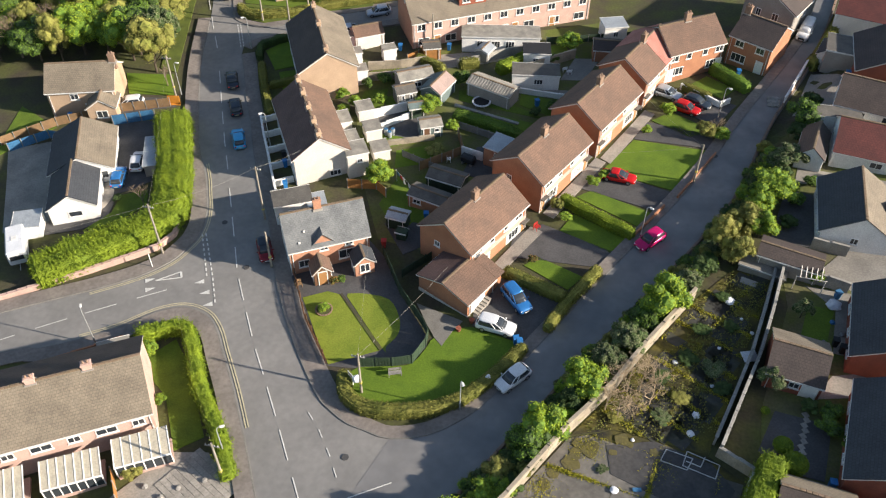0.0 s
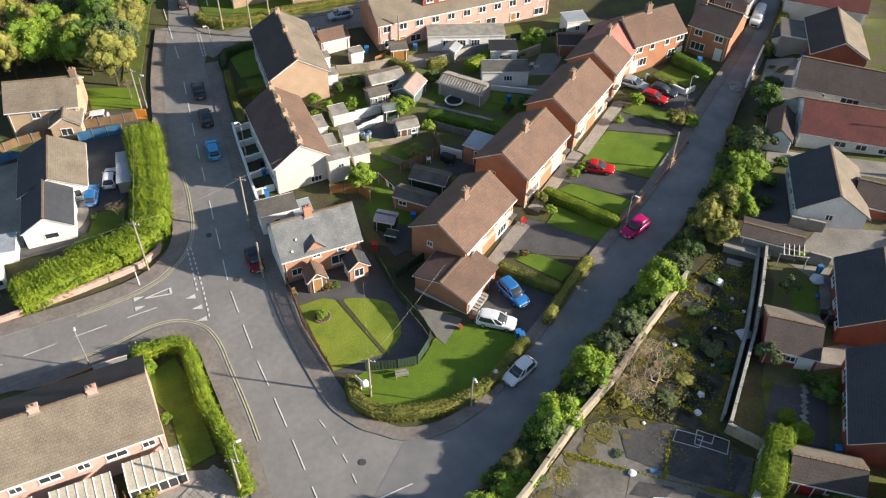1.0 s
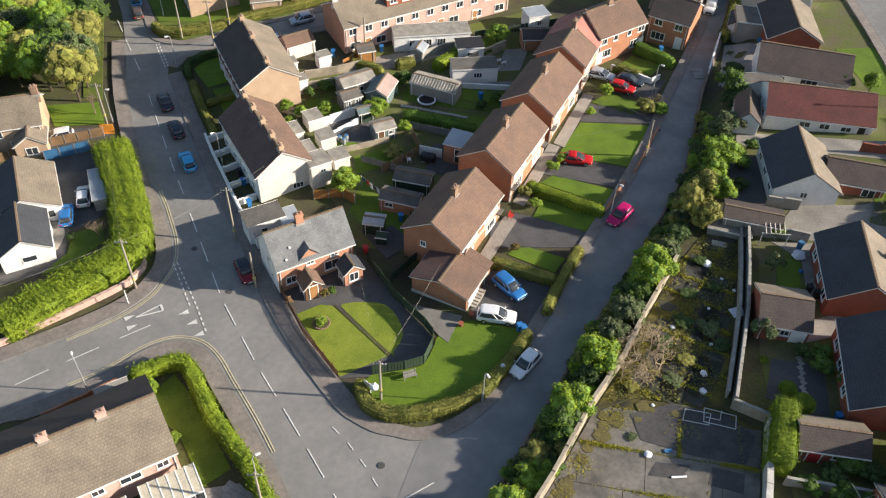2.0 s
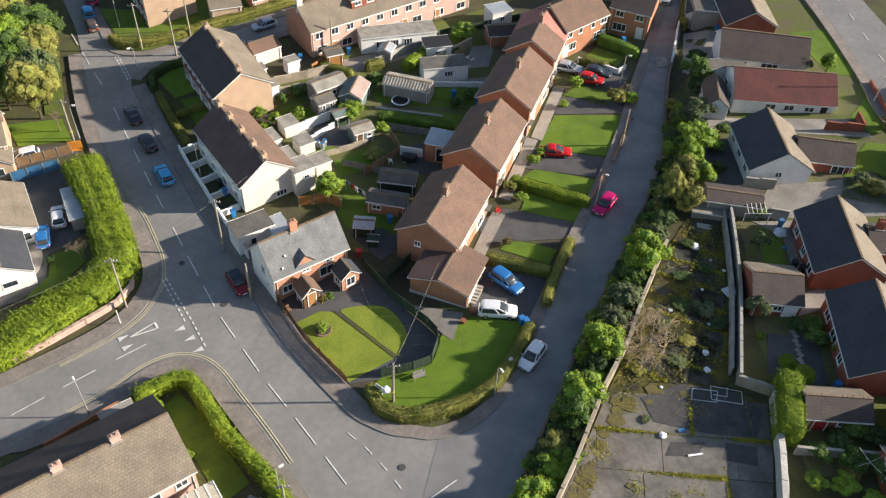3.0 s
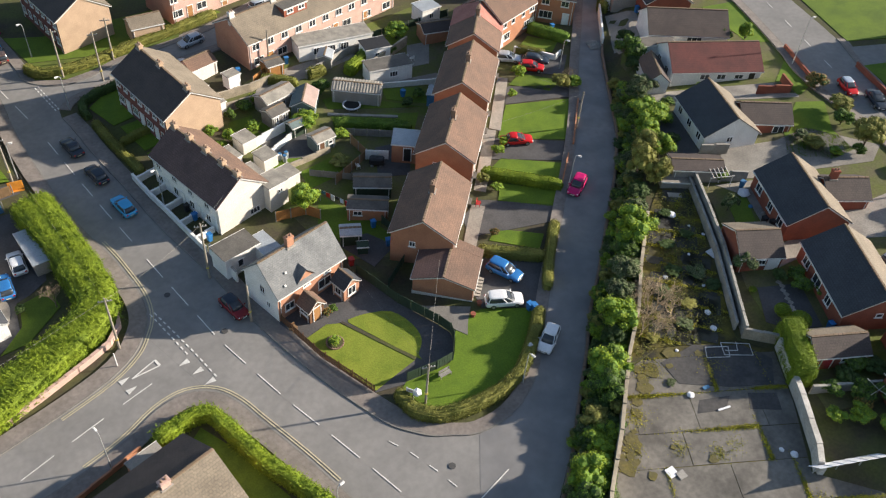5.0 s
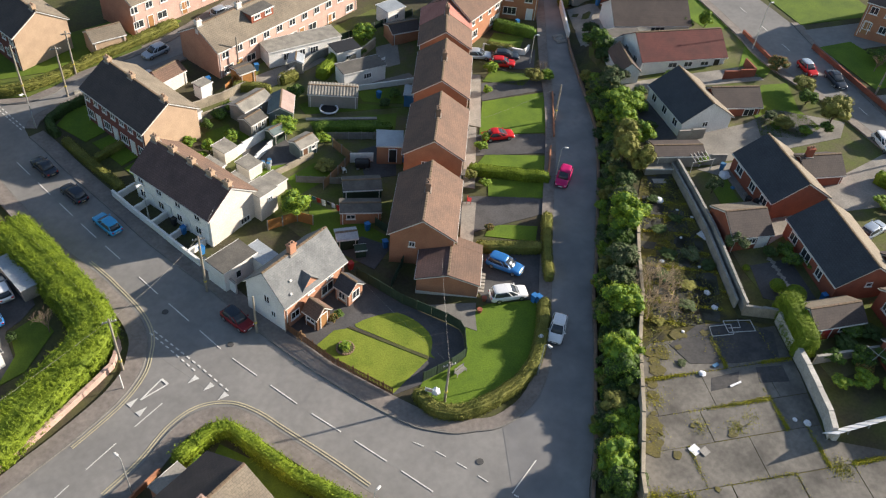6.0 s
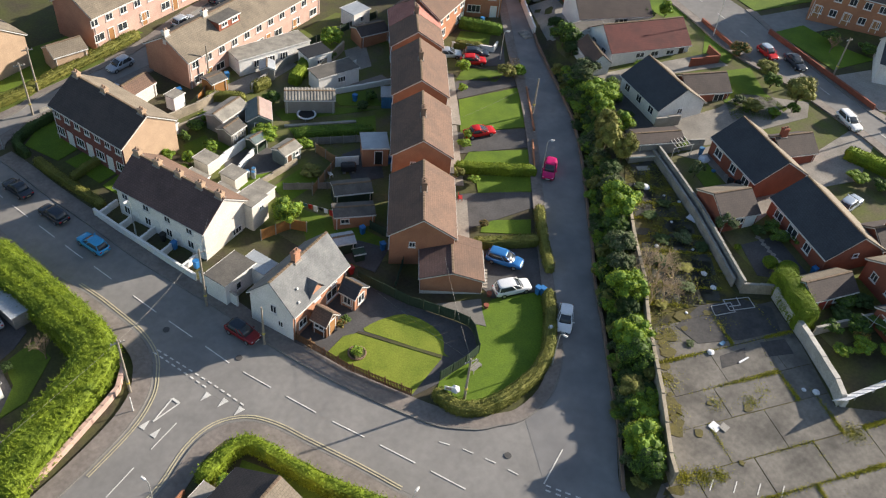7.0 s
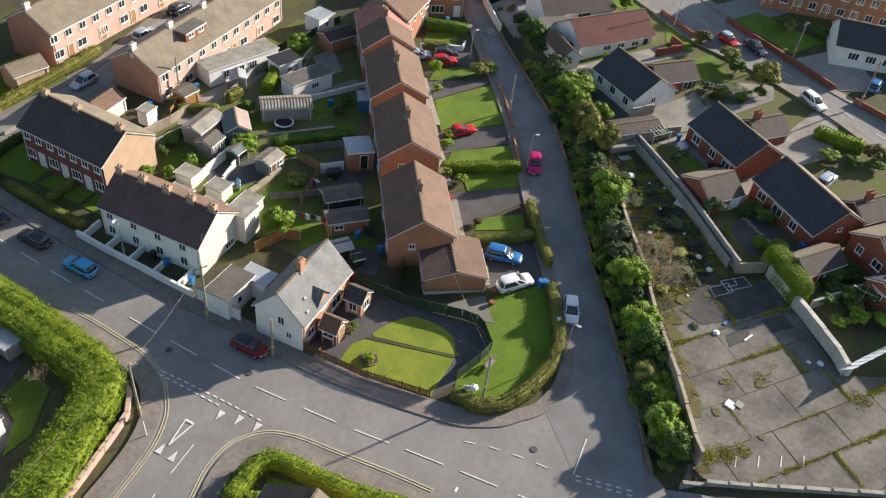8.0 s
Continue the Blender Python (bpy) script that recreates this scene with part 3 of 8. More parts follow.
tan_door = paint("door_tan", (0.35, 0.18, 0.07), 0.5, 0)
SEMIS = [(-0.5, 63.5, 62.5, 0.95, (BR, BR), "brown-tiled orange brick house pair above its sloping drive"),
         (6.0, 76.15, 63, 1.75, (BR, BR), "orange brick house pair with a mossy brown roof"),
         (12.0, 88.2, 64, 2.1, (BR, BR), "orange brick house pair with a satellite-topped chimney"),
         (17.5, 99.85, 66, 2.3, (BR, BR), "orange brick house pair with one half roofed in pink tiles")]
semi = []
for i, (nx, ny, a, b, roofs, lab) in enumerate(SEMIS):
    c, s_ = math.cos(radians(a)), math.sin(radians(a))
    h = house("semi_detached_house", nx + 5.5 * c, ny + 5.5 * s_, a, 11.0, 7.4, 4.75, 2.4, M["brick_orange"], roofs, lab, b, "brick semi-detached houses along the lane",
              chimneys=(0.0,), windows=SEMI_WIN, doors=[("f", -5.0, 0.0, tan_door), ("f", 5.0, 0.0, tan_door)])
    bm = boxes((-5.5, 5.5, -3.76, -3.703, 2.25, 2.95))
    part("render_band", bm, M["brick_pink"], h, "pale panel band below the upper windows")
    for e in (-1, 1):
        x0, x1 = sorted((e * 1.6, e * 4.75))
        part("render_panel", boxes((x0, x1, -3.73, -3.703, 0.5, 2.247), (x0, x1, -3.73, -3.703, 2.953, 4.55)), M["cream"], h, "cream rendered panel round the windows")
    for e in (-1, 1):
        bm = boxes((e * 5.0 - 0.65, e * 5.0 + 0.65, -4.3, -3.71, 2.2, 2.34), bevel=0.02)
        part("door_canopy", bm, M["felt"], h)
        bm = boxes(*[(e * 5.0 - 0.9, e * 5.0 + 0.9, -4.9 - 0.3 * k, -3.71, -1.5, -0.02 - 0.18 * k) for k in range(4)])
        part("front_steps", bm, M["paving"], h)
    semi.append(h)
# the fourth pair's far half is roofed in pink
bm = boxes((0.05, 5.7, 0.0, 4.75, 0.115, 0.15))
pk = part("pink_roof_half", bm, PK, semi[3], "newer pink tiles")
aa = math.degrees(math.atan2(2.4, 3.7))
pk.matrix_local = pose(0, -4.0, 4.75 - 0.3 * 2.4 / 3.7 + 0.02) @ pose(0, 0, 0, aa)
bm = boxes((-5.7, -0.05, 0.0, 4.75, 0.115, 0.15))
pk = part("pink_roof_half", bm, PK, semi[3], "newer pink tiles")
pk.matrix_local = pose(0, 4.0, 4.75 - 0.3 * 2.4 / 3.7 + 0.02, 0, 0, 180) @ pose(0, 0, 0, aa)
# side extension of the first pair
# The west slope's darker tile colour stands in for shade.
ext = house("garage_extension", 1.6, 59.95, 62.5, 4.9, 7.0, 2.75, 1.05, M["brick_orange"], (BR, M["tile_brown_shaded"]), "single-storey orange brick extension with a two-tone tiled roof", 0.75,
            windows=[("f", -0.6, 0.9, 1.2, 1.1, 1)], category="extension", over=0.2)
part("plinth", boxes((-2.5, 2.4, -3.54, 3.54, -1.2, 0.75), bevel=0.01), M["cream"], ext, "pale painted plinth")
part("porch_wall", boxes((2.453, 3.9, -3.4, -0.45, -1.2, 2.7)), M["brick_orange"], ext)
lean = math.degrees(math.atan2(1.05, 3.5))
part("porch_roof", boxes((2.65, 4.1, 0.0, 3.3, 0.0, 0.11)), BR, ext).matrix_local = pose(0, -3.7, 2.71) @ pose(0, 0, 0, lean)
part("garage_door", boxes((-1.9, 0.6, -3.575, -3.545, 0.7, 2.5), bevel=0.01), M["upvc"], ext, "white up-and-over door")

cottage = house("cottage", -15.25, 64.15, 30, 9.5, 5.8, 3.9, 3.0, M["brick_salmon"], (M["slate"], M["slate"]), "slate-roofed brick cottage with a white side wall", 0.35,
      chimneys=(-0.5,), chim_mat=M["brick_salmon"], gable=[(-1, M["white_render"])],
      windows=[("f", -0.7, 2.75, 1.0, 1.25, 1), ("f", 2.3, 2.75, 1.0, 1.25, 1), ("f", 1.9, 0.8, 1.9, 1.4, 1), ("f", -3.2, 0.8, 1.3, 1.1, 1), ("n", 0.3, 2.5, 0.85, 1.2, 1), ("n", 1.2, 0.9, 0.7, 0.9, 1)], category="cottage")
house("cottage_bay", -9.9, 61.6, -60, 2.0, 2.3, 2.2, 1.0, M["brick_salmon"], (M["tile_grey"], M["tile_grey"]), "small brick bay with a slate roof beside the cottage door", 0.45,
      windows=[("e", 0, 0.7, 1.2, 1.3, 1), ("f", 0, 0.7, 1.0, 1.3, 1)], category="bay window", over=0.15)
house("cottage_porch", -14.3, 59.3, -60, 1.9, 2.0, 2.1, 1.0, M["wood_brown"], (M["tile_brown"], M["tile_brown"]), "brown timber porch with a pitched roof", 0.35,
      windows=[("f", 0, 0.9, 1.3, 1.1, 1), ("b", 0, 0.9, 1.3, 1.1, 1)], doors=[("e", 0, 0, tan_door)], category="porch", over=0.2)

# a slate gablet over one of the cottage's upper windows
gx, half, low, high = -0.7, 1.35, 3.9, 5.35
bm = bmesh.new()
prof = [(-half + 0.1, low - 0.6), (half - 0.1, low - 0.6), (half - 0.1, low), (0.0, high - 0.1), (-half + 0.1, low)]
ends = [[bm.verts.new((gx + a, b, c)) for a, c in prof] for b in (-2.906, -1.5)]
bm.faces.new(ends[0])
bm.faces.new(ends[1][::-1])
for k in range(5):
    bm.faces.new((ends[0][k], ends[1][k], ends[1][(k + 1) % 5], ends[0][(k + 1) % 5]))
bmesh.ops.recalc_face_normals(bm, faces=bm.faces[:])
part("dormer_wall", bm, M["brick_salmon"], cottage)
for sx in (-1, 1):
    bm = bmesh.new()
    for lift in (0.0, 0.09):
        bm.faces.new([bm.verts.new((gx + sx * a, b, c + lift)) for a, b, c in ((half + 0.1, -3.05, low - 0.1), (0, -3.05, high), (0, -1.2, high), (half + 0.1, -2.7, low - 0.1))])
    top_v, low_v = list(bm.verts)[4:], list(bm.verts)[:4]
    for k in range(4):
        bm.faces.new((low_v[k], low_v[(k + 1) % 4], top_v[(k + 1) % 4], top_v[k]))
    bmesh.ops.recalc_face_normals(bm, faces=bm.faces[:])
    part("dormer_roof", bm, M["slate"], cottage)
for rx, ry in ((-3.4, 1.0), (-2.6, 2.2)):
    part("roof_vent", boxes((-0.12, 0.12, -0.12, 0.12, 0.1, 0.3), bevel=0.02), M["fascia"], cottage).matrix_local = pose(rx, -3.2, 3.6) @ pose(0, 0, 0, 46) @ pose(0, ry, 0)

CR = M["cream"]
# The west slope's darker tile imitates its shade under the eastern sun.
house("white_terrace", -22.9, 82.6, 300, 13.8, 7.2, 4.5, 2.6, M["white_render"], (M["tile_brown_shaded"], BR), "white terrace of four cottages with a dark brown roof", 0.05,
      chimneys=(-6.4, -3.2, 0.2, 3.5, 6.4), gable=[(1, CR)], chim_mat=M["brick_tan"], chim_h=0.75,
      windows=[("f", -5.6 + 3.4 * k, z, 1.0, 1.2, 1) for k in range(4) for z in (0.7, 2.9)] + [("e", 1.6, 0.6, 1.5, 0.9, 2)], doors=[("f", -4.3 + 3.4 * k, 0, white_door) for k in range(4)], category="terrace")
# Shade is coloured into the west slope with dark tiles; the sunlit slope is tan.
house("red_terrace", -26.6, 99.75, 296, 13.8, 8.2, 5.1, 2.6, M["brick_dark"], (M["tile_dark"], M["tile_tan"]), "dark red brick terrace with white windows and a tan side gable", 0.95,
      chimneys=(-6.2, -0.8, 6.2), gable=[(1, M["brick_tan"])], chim_mat=M["brick_tan"], chim_h=0.7,
      windows=[("f", -5.9 + 1.95 * k, 3.5, 1.0, 1.2, 1) for k in range(7)] + [("f", -5.9 + 3.9 * k, 0.8, 1.6, 1.3, 2) for k in range(4)], doors=[("f", -4.0 + 3.9 * k, 0, white_door) for k in range(3)], category="terrace")
PKB = M["brick_pink"]
ROW_WIN = [("f", -13.6 + 2.72 * k, 3.3, 1.3, 1.1, 1) for k in range(11)] + [("f", -13.2 + 4.4 * k, 0.8, 1.8, 1.2, 1) for k in range(7)] + [("b", -13 + 3.2 * k, z, 1.4, 1.1, 1) for k in range(9) for z in (0.9, 3.3)]
house("pink_terrace", -3.6, 118.8, 30, 30, 8.0, 4.9, 2.4, PKB, (M["tile_tan"], M["tile_tan"]), "long pink brick terrace with tan tiled roof and a roof dormer", 1.5,
      chimneys=(-14.6, -7, 0.5, 8), chim_h=0.9, gable=[(-1, M["brick_salmon"])], windows=ROW_WIN, doors=[("f", -11 + 6.5 * k, 0, tan_door) for k in range(4)], category="terrace", chim_mat=M["cream"])
house("pink_terrace", -14.2, 132.2, 30, 28, 8.0, 4.9, 2.4, PKB, (M["tile_tan"], M["tile_tan"]), "pink brick terrace across the side street", None,
      chimneys=(-13.5, -6, 2, 9), chim_h=0.9, gable=[(-1, M["brick_salmon"])], windows=ROW_WIN, doors=[("f", -11 + 6.5 * k, 0, tan_door) for k in range(4)], category="terrace", chim_mat=M["cream"])
# West slope again coloured dark for shade, east slope tan for sun.
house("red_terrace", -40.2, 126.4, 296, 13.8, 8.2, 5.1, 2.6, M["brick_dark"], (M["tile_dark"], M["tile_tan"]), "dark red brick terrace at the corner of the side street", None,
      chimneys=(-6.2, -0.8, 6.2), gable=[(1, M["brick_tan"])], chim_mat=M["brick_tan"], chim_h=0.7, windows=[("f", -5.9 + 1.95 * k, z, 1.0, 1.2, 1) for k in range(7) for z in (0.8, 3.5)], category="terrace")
# North-west slope coloured dark for shade, the sun-facing one tan.
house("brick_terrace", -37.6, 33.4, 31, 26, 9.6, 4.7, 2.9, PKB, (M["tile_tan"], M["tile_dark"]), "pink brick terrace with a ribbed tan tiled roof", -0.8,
      chimneys=(-8, -2.4, 3.0, 8.2), chim_mat=M["brick_pink"], chim_h=0.8, windows=[("f", 11.6 - 3.0 * k, 3.0, w, 0.9, 1) for k, w in enumerate((1.2, 2.0, 1.2, 2.0, 1.2, 2.0, 1.2))], category="terrace")
VG = M["tile_grey"]
# Dark slate roof; tan paints sunlight on the east slope, grey includes west shade.
house("white_bungalow", -53.1, 75.0, -65.6, 9.0, 8.0, 2.6, 2.1, M["white_render"], (VG, M["tile_tan"]), "white bungalow with a dark slate and tan roof", None,
      windows=[("b", 2, 0.9, 1.4, 1.2, 1), ("e", 2.4, 0.9, 1.8, 1.2, 1)], category="bungalow")
house("bungalow_wing", -50.35, 67.4, -65.6, 7.2, 5.9, 2.6, 1.9, M["white_render"], (VG, VG), "white gabled bungalow wing with a dark slate roof", None,
      windows=[("e", 0.2, 1.0, 1.7, 0.9, 0)], doors=[("b", 1.5, 0.0, white_door)], category="bungalow", over=0.15)

house("brick_house", -60.0, 89.0, 17.5, 9.6, 7.0, 4.0, 2.4, M["brick_tan"], (M["tile_tan"], M["tile_tan"]), "tan brick house with a roof window beside the wood", None,
      chimneys=(4.7,), windows=[("f", -1, 2.4, 1.2, 1.0, 1), ("f", 1, 0.6, 1.6, 1.1, 1)], category="house")
house("brick_house_wing", -55.8, 85.8, -72.5, 3.4, 4.0, 2.4, 1.4, M["brick_tan"], (M["tile_tan"], M["tile_tan"]), "small tan brick front wing with a pitched roof", None, windows=[("e", 0, 0.7, 1.6, 1.2, 1)], over=0.15, category="house")

WR, RD = M["white_render"], M["brick_red"]
# Grey-roofed bungalows: tan east slopes paint sunlight on the same dark tiles.
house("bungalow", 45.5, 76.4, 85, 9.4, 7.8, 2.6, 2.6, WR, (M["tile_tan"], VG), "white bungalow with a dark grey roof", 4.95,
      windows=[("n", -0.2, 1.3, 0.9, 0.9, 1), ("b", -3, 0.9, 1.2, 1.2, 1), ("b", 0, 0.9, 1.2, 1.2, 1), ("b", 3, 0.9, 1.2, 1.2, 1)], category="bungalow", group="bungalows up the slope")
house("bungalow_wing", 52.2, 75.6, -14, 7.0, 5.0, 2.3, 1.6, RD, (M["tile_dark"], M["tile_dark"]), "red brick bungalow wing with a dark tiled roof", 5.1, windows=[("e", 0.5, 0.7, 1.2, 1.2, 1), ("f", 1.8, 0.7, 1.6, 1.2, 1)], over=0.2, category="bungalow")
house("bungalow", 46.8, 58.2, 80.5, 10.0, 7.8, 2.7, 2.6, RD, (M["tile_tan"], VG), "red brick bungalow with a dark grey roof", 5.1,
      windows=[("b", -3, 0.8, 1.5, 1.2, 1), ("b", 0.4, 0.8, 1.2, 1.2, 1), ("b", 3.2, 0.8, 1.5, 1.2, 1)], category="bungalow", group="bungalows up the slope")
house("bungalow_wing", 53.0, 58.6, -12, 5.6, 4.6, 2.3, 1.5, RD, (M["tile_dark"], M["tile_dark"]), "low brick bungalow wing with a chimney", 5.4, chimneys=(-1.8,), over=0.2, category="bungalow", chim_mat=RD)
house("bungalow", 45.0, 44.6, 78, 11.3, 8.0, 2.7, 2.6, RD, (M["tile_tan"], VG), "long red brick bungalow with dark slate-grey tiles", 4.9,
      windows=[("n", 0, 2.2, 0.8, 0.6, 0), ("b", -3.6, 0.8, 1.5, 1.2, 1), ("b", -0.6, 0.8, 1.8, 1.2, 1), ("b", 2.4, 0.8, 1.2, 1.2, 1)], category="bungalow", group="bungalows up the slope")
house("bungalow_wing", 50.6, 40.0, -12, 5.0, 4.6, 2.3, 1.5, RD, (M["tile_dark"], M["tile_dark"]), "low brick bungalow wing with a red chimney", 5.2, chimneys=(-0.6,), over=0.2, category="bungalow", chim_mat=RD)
house("bungalow", 51.8, 89.9, -9, 14.0, 7.6, 2.5, 2.5, WR, (M["tile_red"], M["tile_red"]), "long white bungalow with a dark red tiled roof", 5.2,
      windows=[("f", -1.8, 1.0, 1.5, 0.9, 1), ("f", 0.8, 1.0, 1.4, 0.9, 1), ("f", 3.6, 1.0, 1.4, 0.8, 1), ("n", 1.6, 0.8, 1.3, 1.2, 1), ("n", -1.6, 0.8, 1.3, 1.2, 1)], doors=[("f", 5.6, 0, paint("door_black", (0.02, 0.02, 0.02), 0.4, 0))], category="bungalow", group="bungalows up the slope")
house("bungalow", 52.4, 99.2, -14, 12.6, 7.0, 2.5, 2.4, WR, (M["tile_dark"], M["tile_dark"]), "white bungalow with a dark brown roof", 5.6,
      windows=[("f", -3, 0.9, 1.4, 1.1, 1), ("f", 1.0, 0.5, 2.4, 1.6, 2)], category="bungalow", group="bungalows up the slope")
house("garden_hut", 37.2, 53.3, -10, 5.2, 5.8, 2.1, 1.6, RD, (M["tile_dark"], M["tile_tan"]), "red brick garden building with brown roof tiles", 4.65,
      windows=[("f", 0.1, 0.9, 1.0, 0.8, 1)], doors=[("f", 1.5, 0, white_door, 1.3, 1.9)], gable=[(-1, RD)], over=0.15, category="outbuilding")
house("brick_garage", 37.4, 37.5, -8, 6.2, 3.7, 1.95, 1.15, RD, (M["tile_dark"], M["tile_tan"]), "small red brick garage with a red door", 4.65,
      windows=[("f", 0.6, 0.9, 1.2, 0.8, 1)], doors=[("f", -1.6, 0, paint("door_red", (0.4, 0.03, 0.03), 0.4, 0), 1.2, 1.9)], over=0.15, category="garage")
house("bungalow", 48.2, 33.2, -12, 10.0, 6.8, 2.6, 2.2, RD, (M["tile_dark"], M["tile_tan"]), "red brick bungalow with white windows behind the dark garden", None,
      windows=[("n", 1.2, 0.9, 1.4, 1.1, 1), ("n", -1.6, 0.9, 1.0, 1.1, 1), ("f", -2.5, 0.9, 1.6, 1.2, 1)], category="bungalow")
house("bungalow_wing", 41.6, 29.6, -12, 5.0, 4.0, 2.3, 1.2, RD, (M["tile_grey"], M["tile_grey"]), "low red brick wing with a white window", None, windows=[("n", 0, 0.7, 1.3, 1.2, 1)], over=0.2, category="bungalow")
house("tiled_garage", 37.8, 68.1, -15, 6.6, 3.2, 2.0, 0.5, M["grey_render"], (M["tile_dark"], M["tile_dark"]), "low garage with a dark tiled roof at the terrace wall", None, over=0.15, category="garage")
house("white_garage", 42.2, 89.0, 76, 6.0, 3.1, 2.1, 1.3, WR, (M["tile_dark"], M["tile_brown"]), "small white garage with a steep brown roof", None, over=0.15, category="garage")
house("semi_detached_house", 25.7, 111.0, 34.6, 9.4, 7.6, 4.75, 2.4, M["brick_orange"], (BR, BR), "orange brick house pair above a hedged garden", 2.9,
      chimneys=(0.0,), windows=SEMI_WIN[:6], doors=[("f", -4.2, 0, white_door), ("f", 4.2, 0, white_door)], group="brick semi-detached houses along the lane")
house("brick_house", 37.0, 113.8, -28, 6.4, 7.0, 4.7, 2.0, M["brick_orange"], (M["tile_dark"], M["tile_dark"]), "orange brick house with a dark roof at the lane's bend", 3.3,
      chimneys=(-2.8,), windows=[("f", -1.6, 3.2, 1.3, 1.0, 1), ("f", 1.6, 3.2, 1.3, 1.0, 1), ("f", -1.3, 0.8, 2.2, 1.3, 2)], doors=[("f", 2.0, 0, white_door)])
house("grey_house", 40.5, 124.5, 62, 9.0, 8.0, 5.0, 2.2, M["grey_render"], (M["tile_dark"], M["tile_dark"]), "grey rendered house at the head of the lane", None, windows=[("n", 1.2, 3, 1.0, 1.2, 1), ("f", 0, 3, 1.0, 1.2, 1), ("n", -1.5, 3, 0.8, 1.2, 1)], gable=[(-1, M["grey_render"])])
house("brick_apartments", 91.6, 77.6, -54, 21, 8.5, 5.2, 2.2, M["brick_orange"], (M["tile_dark"], M["tile_dark"]), "two-storey orange brick flats above the eastern road", None,
      windows=[("f", -9.2 + 2.3 * k, z, 1.2, 1.2, 1) for k in range(9) for z in (0.8, 3.4)], doors=[("f", -9.4 + 4.6 * k, 0, tan_door) for k in range(4)], category="flats")
house("grey_roofed_house", 84.8, 62.6, -50, 14, 8.0, 2.8, 2.4, WR, (VG, VG), "white house with a blue-grey roof beyond the eastern road", None, windows=[("f", -4 + 2.6 * k, 0.8, 1.6, 1.2, 2) for k in range(4)])


# ---- lawns, drives and yards ----
def plot(name, poly, material, label, lift=0.05, category="lawn"):
    return drape(name, poly, lift, M[material], label, category, "structure")


plot("lawn", curved([(-7.6, 46.2), (-6.4, 43.2), (-3.4, 42.2), (1.0, 42.9), (4.4, 44.5), (6.8, 47.2), (8.9, 50.4), (10.2, 52.9), (5.6, 54.4), (3.6, 54.6), (0.6, 52.6), (0.1, 51.3), (-1.0, 48.8), (-3.0, 48.1), (-6.5, 47.4)], 3), "lawn", "bright green corner lawn inside a clipped hedge")
plot("lawn", [(-15.6, 56.0), (-13.0, 57.4), (-11.2, 57.1), (-4.9, 49.9), (-9.8, 47.2), (-12.4, 50.9)], "dry_lawn", "yellow-green cottage lawn with a round flower bed", 0.06)
plot("lawn", curved([(-10.6, 57.4), (-8.7, 57.7), (-5.7, 57.3), (-3.9, 54.9), (-3.4, 52.5), (-4.3, 50.6), (-4.6, 50.2), (-10.6, 57.0)], 3), "dry_lawn", "half-moon cottage lawn bordered by the drive", 0.062)
plot("cottage_drive", [(-18.0, 59.0), (-9.8, 47.0), (-6.6, 47.2), (-1.1, 48.8), (0.0, 51.3), (-0.2, 52.6), (-1.2, 54.0), (-4.7, 58.4), (-8.0, 64.0), (-12, 68)], "drive", "dark tarmac drive beside the cottage", 0.03, "driveway")
plot("drive", [(4.4, 55.0), (11.0, 53.2), (13.0, 56.4), (14.0, 60.0), (6.4, 62.8), (4.0, 58.0)], "drive", "dark tarmac drive with two parked cars", 0.05, "driveway")
plot("drive", [(6.6, 66.2), (17.4, 66.0), (19.2, 68.6), (10.0, 72.4), (6.8, 70.0)], "drive", "worn tarmac drive between two gardens", 0.05, "driveway")
plot("drive", [(13.4, 80.0), (14.6, 84.6), (26.0, 80.4), (24.2, 76.6)], "drive", "dark drive with a red car", 0.05, "driveway")
plot("drive", [(20.2, 91.2), (21.4, 95.5), (30.5, 93.4), (30.8, 90.4)], "drive", "broad grey tarmac drive", 0.05, "driveway")
plot("drive", [(25.0, 98.6), (31.2, 96.0), (34.0, 101.0), (27.4, 104.0)], "drive", "parking bay beside a white wall", 0.05, "driveway")
drape("back_gardens", [(-14.5, 77.5), (-9.5, 66.8), (-3.2, 65.6), (9, 88), (15, 101), (22, 113), (14, 122), (3, 117), (-14, 106.5), (-21.5, 99), (-17.5, 86)], 0.005, M["rough_garden"], "rough grass and soil of the back gardens", "garden", "structure")
drape("east_gardens", [(33, 31), (66, 30), (66, 120), (50, 120), (41, 98), (37, 72), (37.5, 62), (34, 48)], 0.005, M["rough_garden"], "rough grass and soil round the bungalows", "garden", "structure")
FRONT = [([(8.7, 65.0), (14.1, 61.9), (15.6, 64.2), (10.1, 66.7)], "lawn"), ([(12.2, 71.6), (18.9, 68.4), (20.3, 71.2), (13.6, 74.8)], "lawn"), ([(13.6, 78.1), (21.7, 73.5), (23.4, 76.2), (15.4, 79.6)], "lawn"),
         ([(16.4, 83.8), (26.4, 80.8), (30.2, 89.9), (20.2, 91.0)], "lawn"), ([(22.4, 95.8), (27.6, 92.6), (30.6, 94.6), (25.0, 98.2)], "grass"), ([(27.6, 105.4), (32.0, 102.4), (34.0, 105.0), (30.0, 108.0)], "grass")]
for poly, mt in FRONT:
    plot("lawn", poly, mt, "sloping green front lawn below a brick house")
plot("paved_front", [(4.8, 60.5), (7.9, 66.5), (10.2, 71.0), (8.6, 71.8), (3.6, 61.4)], "paving", "pale paved strip before the house fronts", 0.06, "paving")
plot("paved_front", [(11.2, 73.6), (16.8, 85.6), (15.4, 86.4), (9.8, 74.4)], "paving", "pale paved strip before the house fronts", 0.06, "paving")
